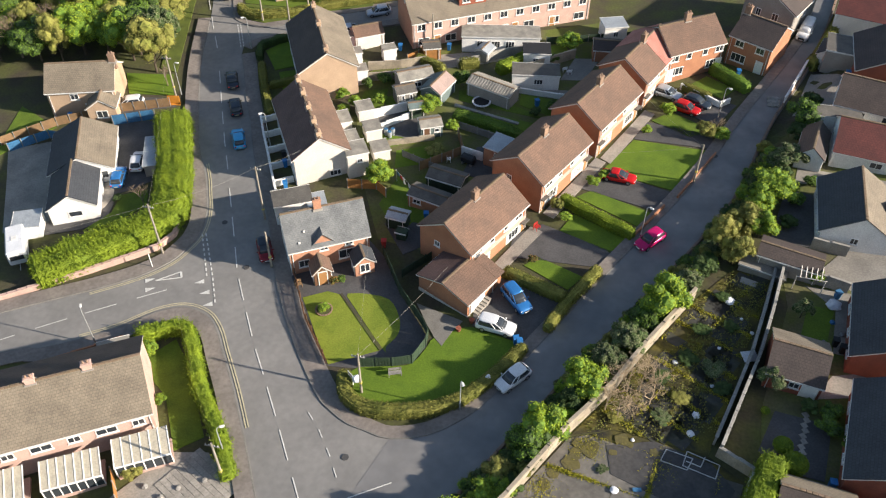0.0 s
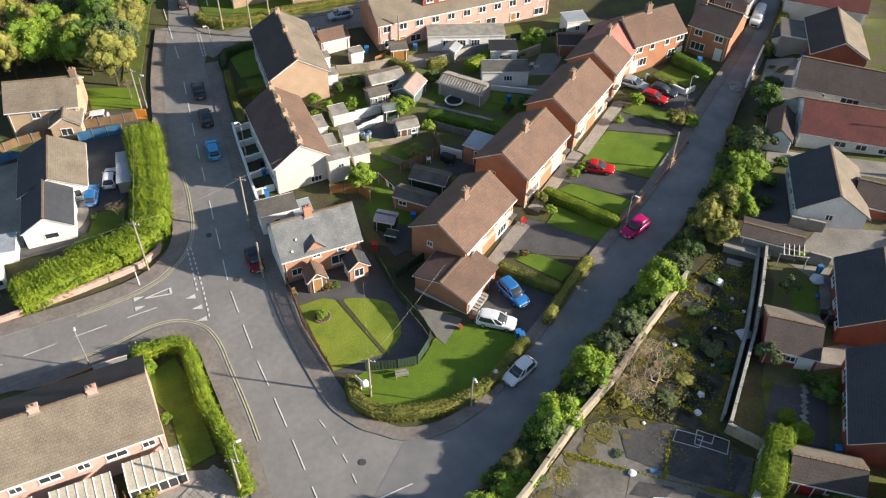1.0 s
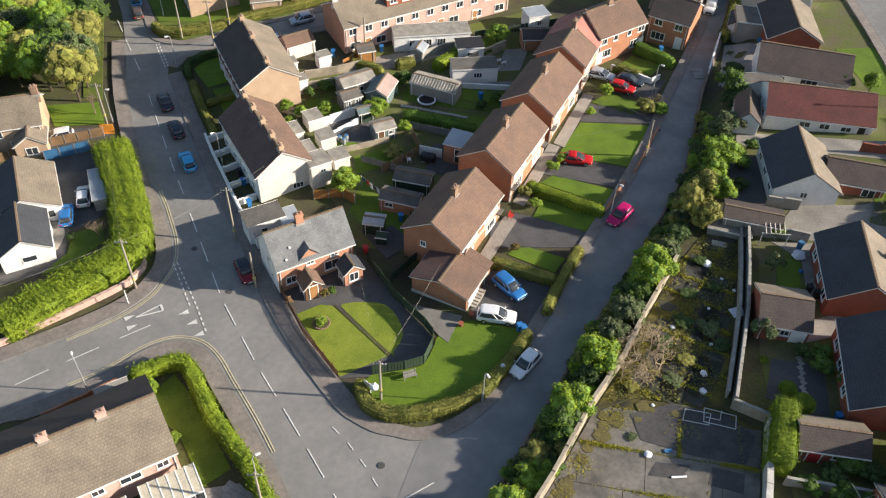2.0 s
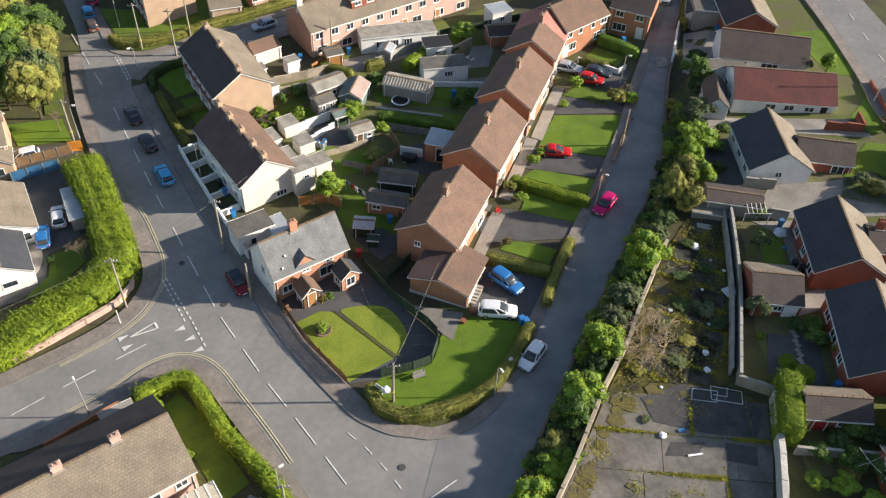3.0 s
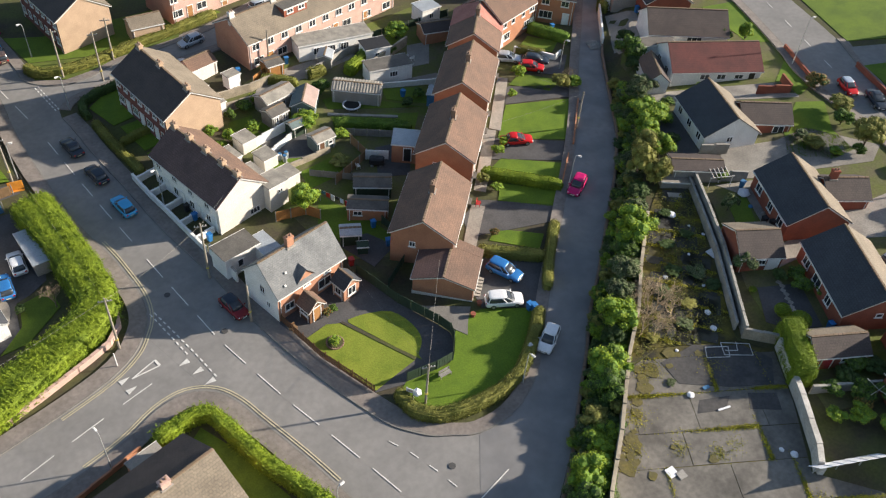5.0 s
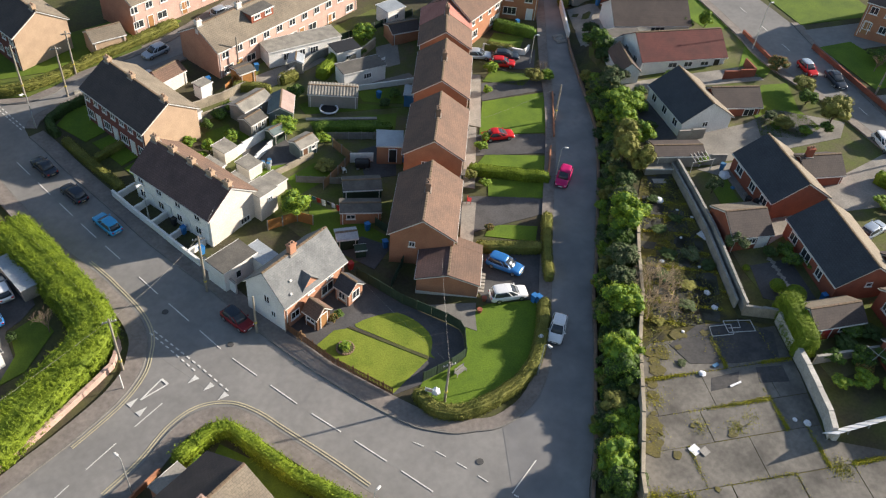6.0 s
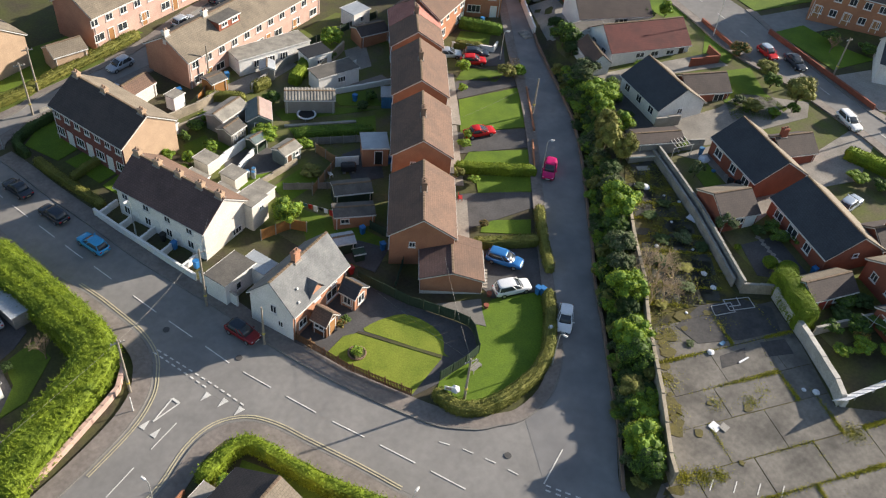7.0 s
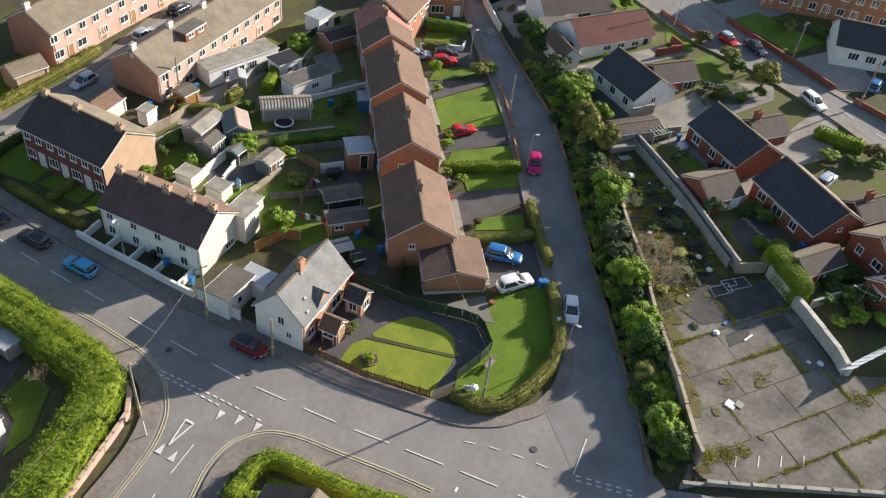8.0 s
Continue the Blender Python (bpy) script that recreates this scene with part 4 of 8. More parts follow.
plot("paved_front", [(17.4, 85.4), (22.8, 97.4), (21.4, 98.2), (16.0, 86.4)], "paving", "pale paved strip before the house fronts", 0.06, "paving")
BACK = [[(-16.6, 94.9), (-13.8, 95.7), (-9.1, 91.6), (-12.4, 90.4)], [(-5.0, 94.8), (7.4, 92.6), (5.2, 87.6), (-5.0, 90.2)], [(-5.5, 98.6), (-3.9, 99.0), (3.5, 96.3), (8.5, 93.8), (-5.1, 96.2)],
        [(-11.3, 83.6), (-6.9, 85.6), (-5.1, 82.3), (-10.7, 80.1)], [(3.6, 99.6), (9.6, 98.7), (9.4, 94.4), (3.7, 96.8)], [(-19.2, 96.0), (-15.8, 97.0), (-15.4, 91.8), (-19.1, 92.9)], [(-15.6, 86.4), (-11.0, 88.9), (-9.9, 85.6), (-14.2, 83.2)],
        [(-9.8, 78.8), (-3.6, 71.2), (-2.4, 69.0), (-6.4, 66.5), (-11, 73)], [(2.2, 112.4), (9, 114), (11, 110.6), (6, 108.6)]]
for k, poly in enumerate(BACK):
    plot("back_lawn", poly, ("grass", "lawn")[k % 3 == 0], "rough green back garden lawn between sheds")
BACK_PAVED = [[(-15.4, 91.0), (-10.5, 92.6), (-6.4, 88.5), (-8, 86.2), (-15.6, 87.0)], [(-14.8, 101.6), (-5.6, 104.8), (2, 109), (1, 111), (-13, 106)], [(8.8, 104.2), (12.4, 104.6), (14.2, 110.8), (10.4, 110.4)], [(-0.6, 86.2), (5, 86.8), (2.5, 79.6), (-1.6, 80.2)], [(-9.4, 69.6), (-6.0, 71.0), (-2.6, 67.4), (-5.8, 64.6)], [(6, 101.2), (12.8, 101.8), (13.4, 99.0), (7, 99.4)]]
for k, poly in enumerate(BACK_PAVED):
    plot("garden_yard", poly, "drive" if k in (0, 3, 4) else "concrete", "stained concrete yard behind the houses", 0.055, "yard")
for poly in ([(-37.6, 104.2), (-35.6, 106.8), (-32.4, 108.0), (-30.2, 101.4), (-34.4, 99.4)], [(-33.6, 98.9), (-29.0, 100.6), (-26.6, 95.0), (-30.6, 93.0)], [(-30.4, 92.4), (-27.2, 94.2), (-26.0, 91.2), (-28.8, 89.4)]):
    plot("lawn", poly, "lawn", "green front lawn of the red terrace")
plot("bungalow_drive", curved([(-47.5, 62.8), (-45.4, 66.0), (-46.0, 70.2), (-42.8, 73.0), (-44.8, 82.2), (-46.6, 85.4), (-53.6, 83.6), (-52, 79), (-50, 70), (-54.5, 60)], 2), "drive", "dark drive round the white bungalow", 0.05, "driveway")
plot("bungalow_terrace", curved([(-48.8, 65.6), (-46.9, 66.4), (-46.6, 69.6), (-48.0, 71.8), (-49.6, 71.6)], 3), "paving", "pale stepped paving at the bungalow front", 0.12, "paving")
plot("bungalow_yard", [(-66.5, 76.4), (-59.4, 79.6), (-52.4, 63.2), (-57.5, 60.6)], "concrete", "grey concrete yard behind the bungalow", 0.05, "yard")
plot("lawn", [(-57.6, 95.9), (-50.0, 96.4), (-47.6, 91.4), (-54.8, 91.0)], "lawn", "green lawn at the wood's edge")
plot("lawn", [(-68, 74), (-62, 82), (-70, 86)], "grass", "strip of rough grass")
plot("house_drive", [(-55.6, 90.4), (-47.0, 90.6), (-46.2, 88.8), (-53.8, 86.4)], "drive", "short drive with a parked white car", 0.055, "driveway")
plot("lawn", [(-42.4, 71.4), (-41.2, 68.4), (-44.4, 63.8), (-47.2, 62.8), (-45.2, 66.4), (-45.6, 69.8)], "grass", "shaded lawn behind the tall hedge", 0.06)
plot("lawn", [(-30.4, 44.0), (-27.6, 47.8), (-24.6, 44.4), (-19.4, 36.4), (-21.8, 34.4), (-25.4, 40.4)], "grass", "long shaded garden lawn behind a hedge")
plot("patio", [(-22.0, 34.2), (-18.2, 34.8), (-14.8, 31.0), (-18, 28), (-26, 28)], "paving", "grey slab patio with garden clutter", 0.055, "patio")
plot("verge", [(-45.0, 112.8), (-40.7, 111.8), (-36.7, 113.2), (-33.5, 115.4), (-24, 118.6), (-24, 120.4), (-38, 116.6), (-46, 117)], "verge", "yellow-green verge at the street corner", 0.16, "verge")
plot("lawn", [(-46.0, 117.4), (-38.0, 117.0), (-24.0, 121.0), (-17.0, 124.6), (-22.0, 128.6), (-44.0, 124.0), (-50.0, 125.0)], "grass", "green front gardens beyond the side street hedge", 0.03)
plot("verge", [(-49.6, 97), (-52.6, 97.6), (-60, 122), (-56.4, 122)], "verge", "grass verge under the roadside trees", 0.1, "verge")
plot("lawn", [(61.5, 94.0), (66.4, 93.0), (67.2, 106.0), (60.0, 106.0)], "lawn", "bright lawn beside the eastern road")
plot("lawn", [(76.4, 89.6), (90, 87.0), (92, 104), (77, 106)], "grass", "green lawn at the junction corner")
plot("lawn", [(64.3, 88.1), (64.3, 81.2), (61.6, 79.5), (58.1, 81.7)], "lawn", "bright lawn behind a brick wall")
plot("lawn", [(59.8, 78.1), (63.7, 77.0), (60.9, 70.9), (61.1, 66.3), (57.1, 65.3), (52.1, 68.1), (54.6, 73.1)], "lawn", "bright sloping bungalow lawn with shrubs")
plot("lawn", [(74.7, 83.0), (80.3, 82.4), (81.2, 73.6), (82.6, 69.6), (74.7, 70.6)], "lawn", "green lawn before the brick flats")
plot("paved_drive", [(73.2, 69.4), (83.9, 66.8), (77.6, 56.0), (72.6, 59.6)], "paving", "pale drive behind a low brick wall", 0.06, "driveway")
plot("bungalow_drive", [(44.4, 71.8), (52.1, 71.2), (57.7, 72.4), (65.0, 66.0), (62, 63.4), (51.4, 64.6), (45.8, 65.0), (40.2, 66.6)], "concrete", "grey concrete drive between bungalows", 0.05, "driveway")
plot("bungalow_drive", [(41.0, 53.2), (51.9, 56.2), (65.4, 58.4), (65.4, 54.4), (57.8, 50.0), (49.6, 52.0), (41.6, 50.6), (38.9, 50.0)], "concrete", "sunlit concrete drive up to the bungalows", 0.05, "driveway")
plot("patio", [(35.2, 48.0), (40.3, 47.2), (39.0, 40.9), (35.6, 41.4), (33.4, 43.2)], "drive", "slate-coloured patio with stepping stones", 0.06, "patio")
plot("lawn", [(39.6, 62.6), (42.2, 62.2), (41.0, 57.6), (38.5, 58.2)], "grass", "small square lawn in a walled garden", 0.06)
plot("garden_yard", [(39.6, 65.4), (45.4, 64.8), (43.8, 55.8), (41.4, 56.2), (42.4, 62.4)], "concrete", "paved walled yard behind the bungalow", 0.055, "yard")
plot("garden_path", [(40.6, 86.4), (47.0, 85.6), (61, 83), (61, 79), (48, 82.2), (40.0, 83.4)], "concrete", "concrete path below the long bungalow", 0.05, "path")
plot("garden_yard", [(36.4, 72.4), (41.0, 71.6), (42.2, 81.0), (38.8, 82.0)], "drive", "dark slab garden beside the bungalow", 0.05, "yard")


slab_mesh = cached(("patio_slab",), lambda: boxes((-0.29, 0.29, -0.29, 0.29, -0.05, 0.05), bevel=0.012), M["paving"])
patio = tagged(new("patio_slabs"), "grid of weathered grey patio slabs", "paving", kind="structure")
tint = random.Random(3)
for a in range(11):
    for b in range(9):
        x, y = -21.6 + 0.52 * a + 0.3 * b, 29.0 - 0.3 * a + 0.52 * b + 1.6
        shared("slab", slab_mesh, patio, pose(x, y, ground_z(x, y) + 0.06 + tint.uniform(0, 0.015), 0, 0, -30))


# ---- planting ----
def leaves(name, pts, normals, size, material, parent, rng, stuff=True):
    """Small folded leaf sprays at the given points."""
    n = len(pts)
    a = rng.normal(size=(n, 3)) * 0.9 + normals
    a /= np.linalg.norm(a, axis=1)[:, None]
    u = np.cross(a, rng.normal(size=(n, 3)))
    u /= np.linalg.norm(u, axis=1)[:, None] + 1e-9
    v = np.cross(a, u)
    s = size * rng.uniform(0.6, 1.3, (n, 1))
    quad = np.stack([pts - u * s, pts - v * s * 0.6 + a * s * 0.2, pts + u * s, pts + v * s * 0.6 + a * s * 0.2], 1).reshape(-1, 3)
    me = bpy.data.meshes.new(name)
    me.from_pydata(quad.tolist(), [], (np.arange(n)[:, None] * 4 + np.arange(4)).tolist())
    me.materials.append(material)
    return me


def hedge(line, width, height, material, label, seed, dense=34, size=0.13, name="hedge", smoothed=True, core=None, fronds=0.0):
    rng = np.random.default_rng(seed)
    core, dense, size = core or material, dense * 2.3, size * 0.66
    pts = resample(curved(line, 4) if smoothed and len(line) > 2 else line, 0.5)
    bm = bmesh.new()
    prev, samples, norms = None, [], []
    prof = [(-0.5, 0.0), (-0.52, 0.45), (-0.47, 0.86), (-0.36, 1.0), (0.0, 1.03), (0.36, 1.0), (0.47, 0.86), (0.52, 0.45), (0.5, 0.0)]
    for i, ((x, y), (nx, ny)) in enumerate(zip(pts, sides(pts))):
        w = width * (1 + 0.12 * noise.noise((x * 0.6, y * 0.6, seed)))
        hh = height * (1 + 0.1 * noise.noise((x * 0.5, y * 0.5, seed + 7)))
        z = ground_z(x, y)
        tip = 0.8 if i in (0, len(pts) - 1) else 1.0
        row = [Vector((x + nx * a * w * tip, y + ny * a * w * tip, z + max(b * hh * tip, -0.2) - (0.2 if b == 0 else 0))) for a, b in prof]
        bv = [bm.verts.new(r + Vector([noise.noise(r * 1.3 + Vector((k * 9.0, seed, 0))) * 0.16 for k in range(3)]) * (0 if p[1] == 0 else 1)) for r, p in zip(row, prof)]
        if prev:
            for k in range(len(prof) - 1):
                bm.faces.new((prev[k], prev[k + 1], bv[k + 1], bv[k]))
        else:
            bm.faces.new(bv)
        prev = bv
    bm.faces.new(prev[::-1])
    bmesh.ops.recalc_face_normals(bm, faces=bm.faces[:])
    for f in bm.faces:
        k = rng.poisson(f.calc_area() * dense)
        vs = [v.co for v in f.verts]
        for _ in range(k):
            wgt = rng.dirichlet(np.ones(len(vs)) * 1.2)
            p = sum((c * float(q) for c, q in zip(vs, wgt)), Vector())
            samples.append(tuple(p + f.normal * float(rng.uniform(-0.05, 0.2))))
            norms.append(tuple(f.normal))
        for _ in range(rng.poisson(f.calc_area() * fronds)):
            # a feathery spray that grows outwards and up
            wgt = rng.dirichlet(np.ones(len(vs)) * 1.2)
            p = sum((c * float(q) for c, q in zip(vs, wgt)), Vector())
            d = (f.normal * 0.8 + Vector((0, 0, 0.7)) + Vector(rng.normal(size=3)) * 0.45).normalized() * float(rng.uniform(0.3, 0.75))
            for k in range(12):
                q = p + d * (k / 11) + Vector(rng.normal(size=3)) * 0.07 * (1.3 - k / 11)
                samples.append(tuple(q))
                norms.append(tuple(d * 2))
    h = thing(name, Matrix(), label, "hedge")
    part("foliage_body", bm, M[core], h)
    me = leaves("leaves", np.array(samples), np.array(norms), size, M[material], h, rng)
    tagged(shared("leaves", me, h), kind="stuff")
    return h


def crown_points(rng, clumps, per, flat=1.0, low=0.0, pointed=0.0):
    """Leaves in uneven clumps inside a round or pointed crown of radius 1."""
    cs, rs = [], []
    for _ in range(clumps):
        d = rng.normal(size=3)
        d /= np.linalg.norm(d)
        d *= rng.uniform(0.45, 0.92)
        d[2] = abs(d[2]) if rng.uniform() < 0.7 else d[2] * 0.7
        if pointed:
            k = (d[2] + 1) / 2
            d[:2] *= 1.25 * (1 - pointed * k)
        cs.append(d)
        rs.append(rng.uniform(0.2, 0.42))
    pts, nrm = [], []
    for c, r in zip(cs, rs):
        q = rng.normal(size=(per, 3))
        q /= np.linalg.norm(q, axis=1)[:, None]
        pts.append(c + q * r * rng.uniform(0.65, 1.05, (per, 1)))
        nrm.append(q + c * 0.5)
    p, n = np.concatenate(pts), np.concatenate(nrm)
    p[:, 2] = p[:, 2] * flat
    return p, n, cs, rs


CROWNS = {}


def crown(kind, material, variant, sprays=1.0):
    key = (kind, material, variant)
    if key not in CROWNS:
        rng = np.random.default_rng(hash_seed(kind) * 17 + variant * 31 + hash_seed(material))
        cl, per, size, ptd = {"bush": (40, 120, 0.052, 0.0), "tree": (70, 130, 0.038, 0.0), "cone": (60, 120, 0.042, 0.75), "ball": (60, 90, 0.038, 0.0)}[kind]
        p, n, cs, rs = crown_points(rng, cl, per, 1.0, 0, ptd)
        if kind == "ball":
            p = p / np.linalg.norm(p, axis=1)[:, None] * rng.uniform(0.86, 1.0, (len(p), 1))
            n = p
        me = leaves("leaves", p, n, size, M[material], None, rng)
        bm = bmesh.new()
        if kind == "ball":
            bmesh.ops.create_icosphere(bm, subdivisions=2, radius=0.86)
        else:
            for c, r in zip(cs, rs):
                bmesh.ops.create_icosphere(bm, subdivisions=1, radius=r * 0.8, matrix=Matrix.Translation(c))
        core = bpy.data.meshes.new("inner_foliage")
        bm.to_mesh(core)
        bm.free()
        # Inner clumps take a darker leaf colour, imitating shade inside the crown.
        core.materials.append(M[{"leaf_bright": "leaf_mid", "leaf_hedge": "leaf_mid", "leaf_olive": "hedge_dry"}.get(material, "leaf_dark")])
        CROWNS[key] = (me, core)
    return CROWNS[key]


def hash_seed(text):
    return sum((i + 1) * ord(c) for i, c in enumerate(text)) % 9973


PLANTS = random.Random(5)


def plant(name, x, y, r, h, material, label, kind="bush", category="bush", trunk=None, lean=0.0):
    """A shrub or tree: tapered trunk with limbs, inner sprays coloured dark as shade, and leaves; r its radius, h its
    height.
    """
    z = ground_z(x, y)
    r, h = r * 1.18, h * 1.08
    t = thing(name, pose(x, y, z, 0, lean, PLANTS.uniform(0, 360)), label, category)
    me, core = crown(kind, material, PLANTS.randrange(3))
    stem = h * (0.12 if kind in ("bush", "ball") else 0.22) if trunk is None else trunk
    half = (h - stem) / 2
    m = pose(0, 0, stem + half) @ Matrix.Diagonal((r, r, half, 1))
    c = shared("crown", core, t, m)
    tagged(shared("leaves", me, c), kind="stuff")
    bm = bmesh.new()
    w = max(0.04, r * 0.06)
    tube(bm, (0, 0, -0.3), (0, 0, stem + half * 0.6), w, w * 0.6, 7)
    for k in range(5):
        a = k * 1.256 + PLANTS.uniform(0, 1)
        tube(bm, (0, 0, stem * 0.7 + half * 0.1 * k), (r * 0.55 * math.cos(a), r * 0.55 * math.sin(a), stem + half * (0.6 + 0.2 * k)), w * 0.5, w * 0.15, 5)
    part("trunk", bm, M["bark"], t)
    return t


def bare(name, x, y, h, spread, label, seed, material="twig", category="tree", depth=5):
    """A leafless tree or shrub of forking tapered limbs."""
    rng = random.Random(seed)
    t = thing(name, pose(x, y, ground_z(x, y)), label, category)
    bm = bmesh.new()

    def limb(p, d, ln, r, k):
        q = p + d * ln
        tube(bm, p, q, r, r * 0.65, 5 if k > 2 else 4)
        if k == 0:
            return
        for _ in range(3 if k > 1 else 4):
            e = (d + Vector((rng.uniform(-1, 1), rng.uniform(-1, 1), rng.uniform(-0.25, 0.6))) * spread).normalized()
            limb(p + d * ln * rng.uniform(0.6, 1.0), e, ln * rng.uniform(0.6, 0.85), r * 0.6, k - 1)

    limb(Vector((0, 0, -0.2)), Vector((0, 0, 1)), h * 0.32, h * 0.022, depth)
    part("limb", bm, M[material], t)
    return t


HG, HD = "leaf_hedge", "hedge_dry"
hedge([(-44.7, 85.2), (-41.8, 79.0), (-39.2, 73.1), (-37.0, 66.6), (-37.9, 63.9), (-40.5, 61.2), (-45.0, 57.0), (-48.5, 53.8)], 4.3, 2.5, HG, "thick bright green hedge on a walled bank", 1, 70, 0.1, core="leaf_hedge", fronds=11.0)
hedge([(-7.6, 46.2), (-6.9, 43.8), (-5.6, 42.7), (-3.4, 42.1), (1.0, 42.8), (4.5, 44.4), (7.0, 47.1), (9.1, 50.3), (10.3, 52.6)], 1.25, 1.15, HD, "clipped hedge curving round the corner lawn", 2, 70, 0.1)
hedge([(-31.8, 46.9), (-29.4, 48.3), (-27.0, 48.9), (-25.6, 47.6), (-24.0, 44.8), (-22.2, 41.9), (-20.0, 39.2), (-17.6, 36.3), (-15.0, 32.2)], 1.3, 1.5, HG, "uneven green and gold garden hedge at the corner", 3, 60, 0.11, fronds=5.0)
hedge([(6.6, 63.2), (13.9, 60.2)], 1.2, 1.25, HD, "clipped hedge between drive and lawn", 4, 70, 0.1)
hedge([(12.4, 55.2), (14.0, 58.9), (17.3, 65.2)], 0.95, 1.3, HD, "clipped roadside hedge before the lawn", 5, 70, 0.1)
hedge([(11.8, 77.0), (20.9, 71.5)], 1.3, 1.2, HG, "bright green hedge between two front lawns", 6, 70, 0.1)
hedge([(-36.8, 100.2), (-34.7, 95.4), (-31.2, 88.4)], 0.9, 1.0, HD, "low yellowish hedge along the terrace gardens", 7, 70, 0.1)
hedge([(-33.6, 95.0), (-29.0, 97.4)], 0.8, 0.9, HD, "low hedge between two terrace lawns", 8, 70, 0.1)
hedge([(-37.6, 101.6), (-38.4, 104.6), (-36.2, 106.8), (-32.2, 108.6)], 0.9, 1.1, "leaf_dark", "dark hedge at the street corner", 9, 60, 0.1)
hedge([(-46.2, 115.6), (-44.0, 113.4), (-38.0, 114.2), (-31.0, 117.4), (-24.0, 120.4), (-18.0, 123.6)], 1.3, 1.2, HD, "yellow-green hedge along the side street", 10, 50, 0.12)
hedge([(-0.6, 104.0), (2.6, 107.4), (4.4, 110.4)], 1.5, 1.7, HG, "ragged bright hedge in the back gardens", 11, 50, 0.12)
hedge([(-13.4, 104.6), (-10.6, 103.6), (-8.4, 102.2)], 1.1, 1.3, HD, "olive hedge in the back gardens", 12, 50, 0.12)
hedge([(-6.6, 104.4), (-3.8, 105.4)], 1.4, 1.4, HD, "olive hedge beside a shed", 13, 50, 0.12)
hedge([(30.6, 109.4), (35.6, 104.4)], 1.3, 1.5, "leaf_mid", "tall dark hedge along the drive", 14, 60, 0.11)
hedge([(44.6, 111.4), (47.0, 116.6), (50.4, 126.0)], 1.5, 1.8, HD, "olive hedge along the lane's head", 15, 50, 0.13)
hedge([(34.2, 41.3), (33.3, 38.5), (32.5, 36.2), (31.9, 34.6)], 2.2, 3.1, HG, "tall rounded green hedge on the terrace wall", 16, 110, 0.085, core="leaf_hedge", fronds=5.0)
hedge([(60.0, 54.6), (61.2, 51.6), (62.4, 48.4)], 1.6, 1.6, HG, "clipped green hedge at the drive's mouth", 17, 60, 0.12)
hedge([(-4.9, 92.3), (0.2, 90.9), (5.2, 89.0)], 1.5, 1.1, "leaf_mid", "long dark garden hedge", 18, 50, 0.12)
hedge([(26.6, 104.2), (30.4, 101.6)], 0.9, 1.1, HD, "brown-green hedge above a white wall", 19, 60, 0.1)

BANK = [(5.6, 28.8, 1.5, 3.4, "leaf_mid"), (6.8, 31.2, 1.8, 3.6, "leaf_bright"), (9.0, 34.2, 1.3, 2.0, "leaf_bright"), (10.2, 36.6, 1.4, 2.2, "leaf_olive"), (12.4, 39.6, 1.7, 3.4, "leaf_mid"), (13.6, 41.6, 1.9, 3.6, "leaf_bright"),
        (15.8, 45.2, 1.3, 2.6, "leaf_dark"), (16.8, 47.2, 1.9, 4.0, "leaf_bright"), (18.8, 50.6, 1.5, 3.0, "leaf_grey"), (20.6, 53.2, 1.6, 3.4, "leaf_grey"), (21.2, 54.6, 1.3, 2.2, "leaf_dark"), (24.2, 58.8, 2.2, 4.6, "leaf_bright"),
        (26.0, 63.0, 1.4, 2.6, "leaf_grey"), (28.6, 69.2, 1.9, 6.6, "leaf_olive"), (30.4, 67.6, 1.6, 4.6, "leaf_olive"), (31.6, 73.0, 1.9, 4.2, "leaf_olive"), (33.6, 72.6, 1.6, 4.0, "leaf_bright"),
        (35.2, 79.6, 2.4, 4.4, "leaf_bright"), (33.6, 76.6, 1.7, 3.6, "leaf_bright"), (37.6, 86.4, 2.0, 3.6, "leaf_grey"), (40.0, 95.6, 2.1, 4.4, "leaf_mid"), (39.6, 92.4, 1.5, 2.6, "leaf_dark"), (41.8, 100.6, 1.4, 2.6, "leaf_dark"),
        (8.0, 32.0, 1.2, 1.8, "leaf_dark"), (11.2, 37.9, 1.2, 1.7, "leaf_dark"), (14.6, 43.6, 1.2, 1.9, "leaf_dark"), (17.6, 49.0, 1.2, 2.0, "leaf_dark"), (22.8, 56.8, 1.4, 2.4, "leaf_mid"), (25.4, 61.2, 1.3, 2.4, "leaf_dark"), (27.2, 65.6, 1.4, 2.4, "leaf_dark"), (36.4, 83.2, 1.4, 2.4, "leaf_dark")]
for i, (x, y, r, h, mt) in enumerate(BANK):
    word = {"leaf_bright": "bright yellow-green", "leaf_mid": "green", "leaf_olive": "olive-brown", "leaf_grey": "grey-green", "leaf_dark": "dark green"}[mt]
    far = smooth(58, 66, y)
    plant("bank_shrub", x + 1.5 * far, y, r * (1.02 - 0.08 * far), h * (1.02 - 0.17 * far), mt, f"{word} shrub on the overgrown bank above the lane", "cone" if h > 6 else "bush")
for i in range(400):
    y = PLANTS.uniform(28, 90)
    x1 = float(np.interp(y, EDGE_Y, EDGE_X)) - 0.3
    x0 = min(float(np.interp(y, [q[1] for q in LANE_R[3:]], [q[0] for q in LANE_R[3:]])) + 0.9, x1 - 0.6)
    x = PLANTS.uniform(x0, x1)
    if i % 5:
        plant("undergrowth", x, y, PLANTS.uniform(0.6, 1.15), PLANTS.uniform(0.7, 1.9), PLANTS.choice(["leaf_grey", "leaf_mid", "leaf_olive", "leaf_dark", "leaf_bright"]), "low mixed undergrowth on the lane bank")
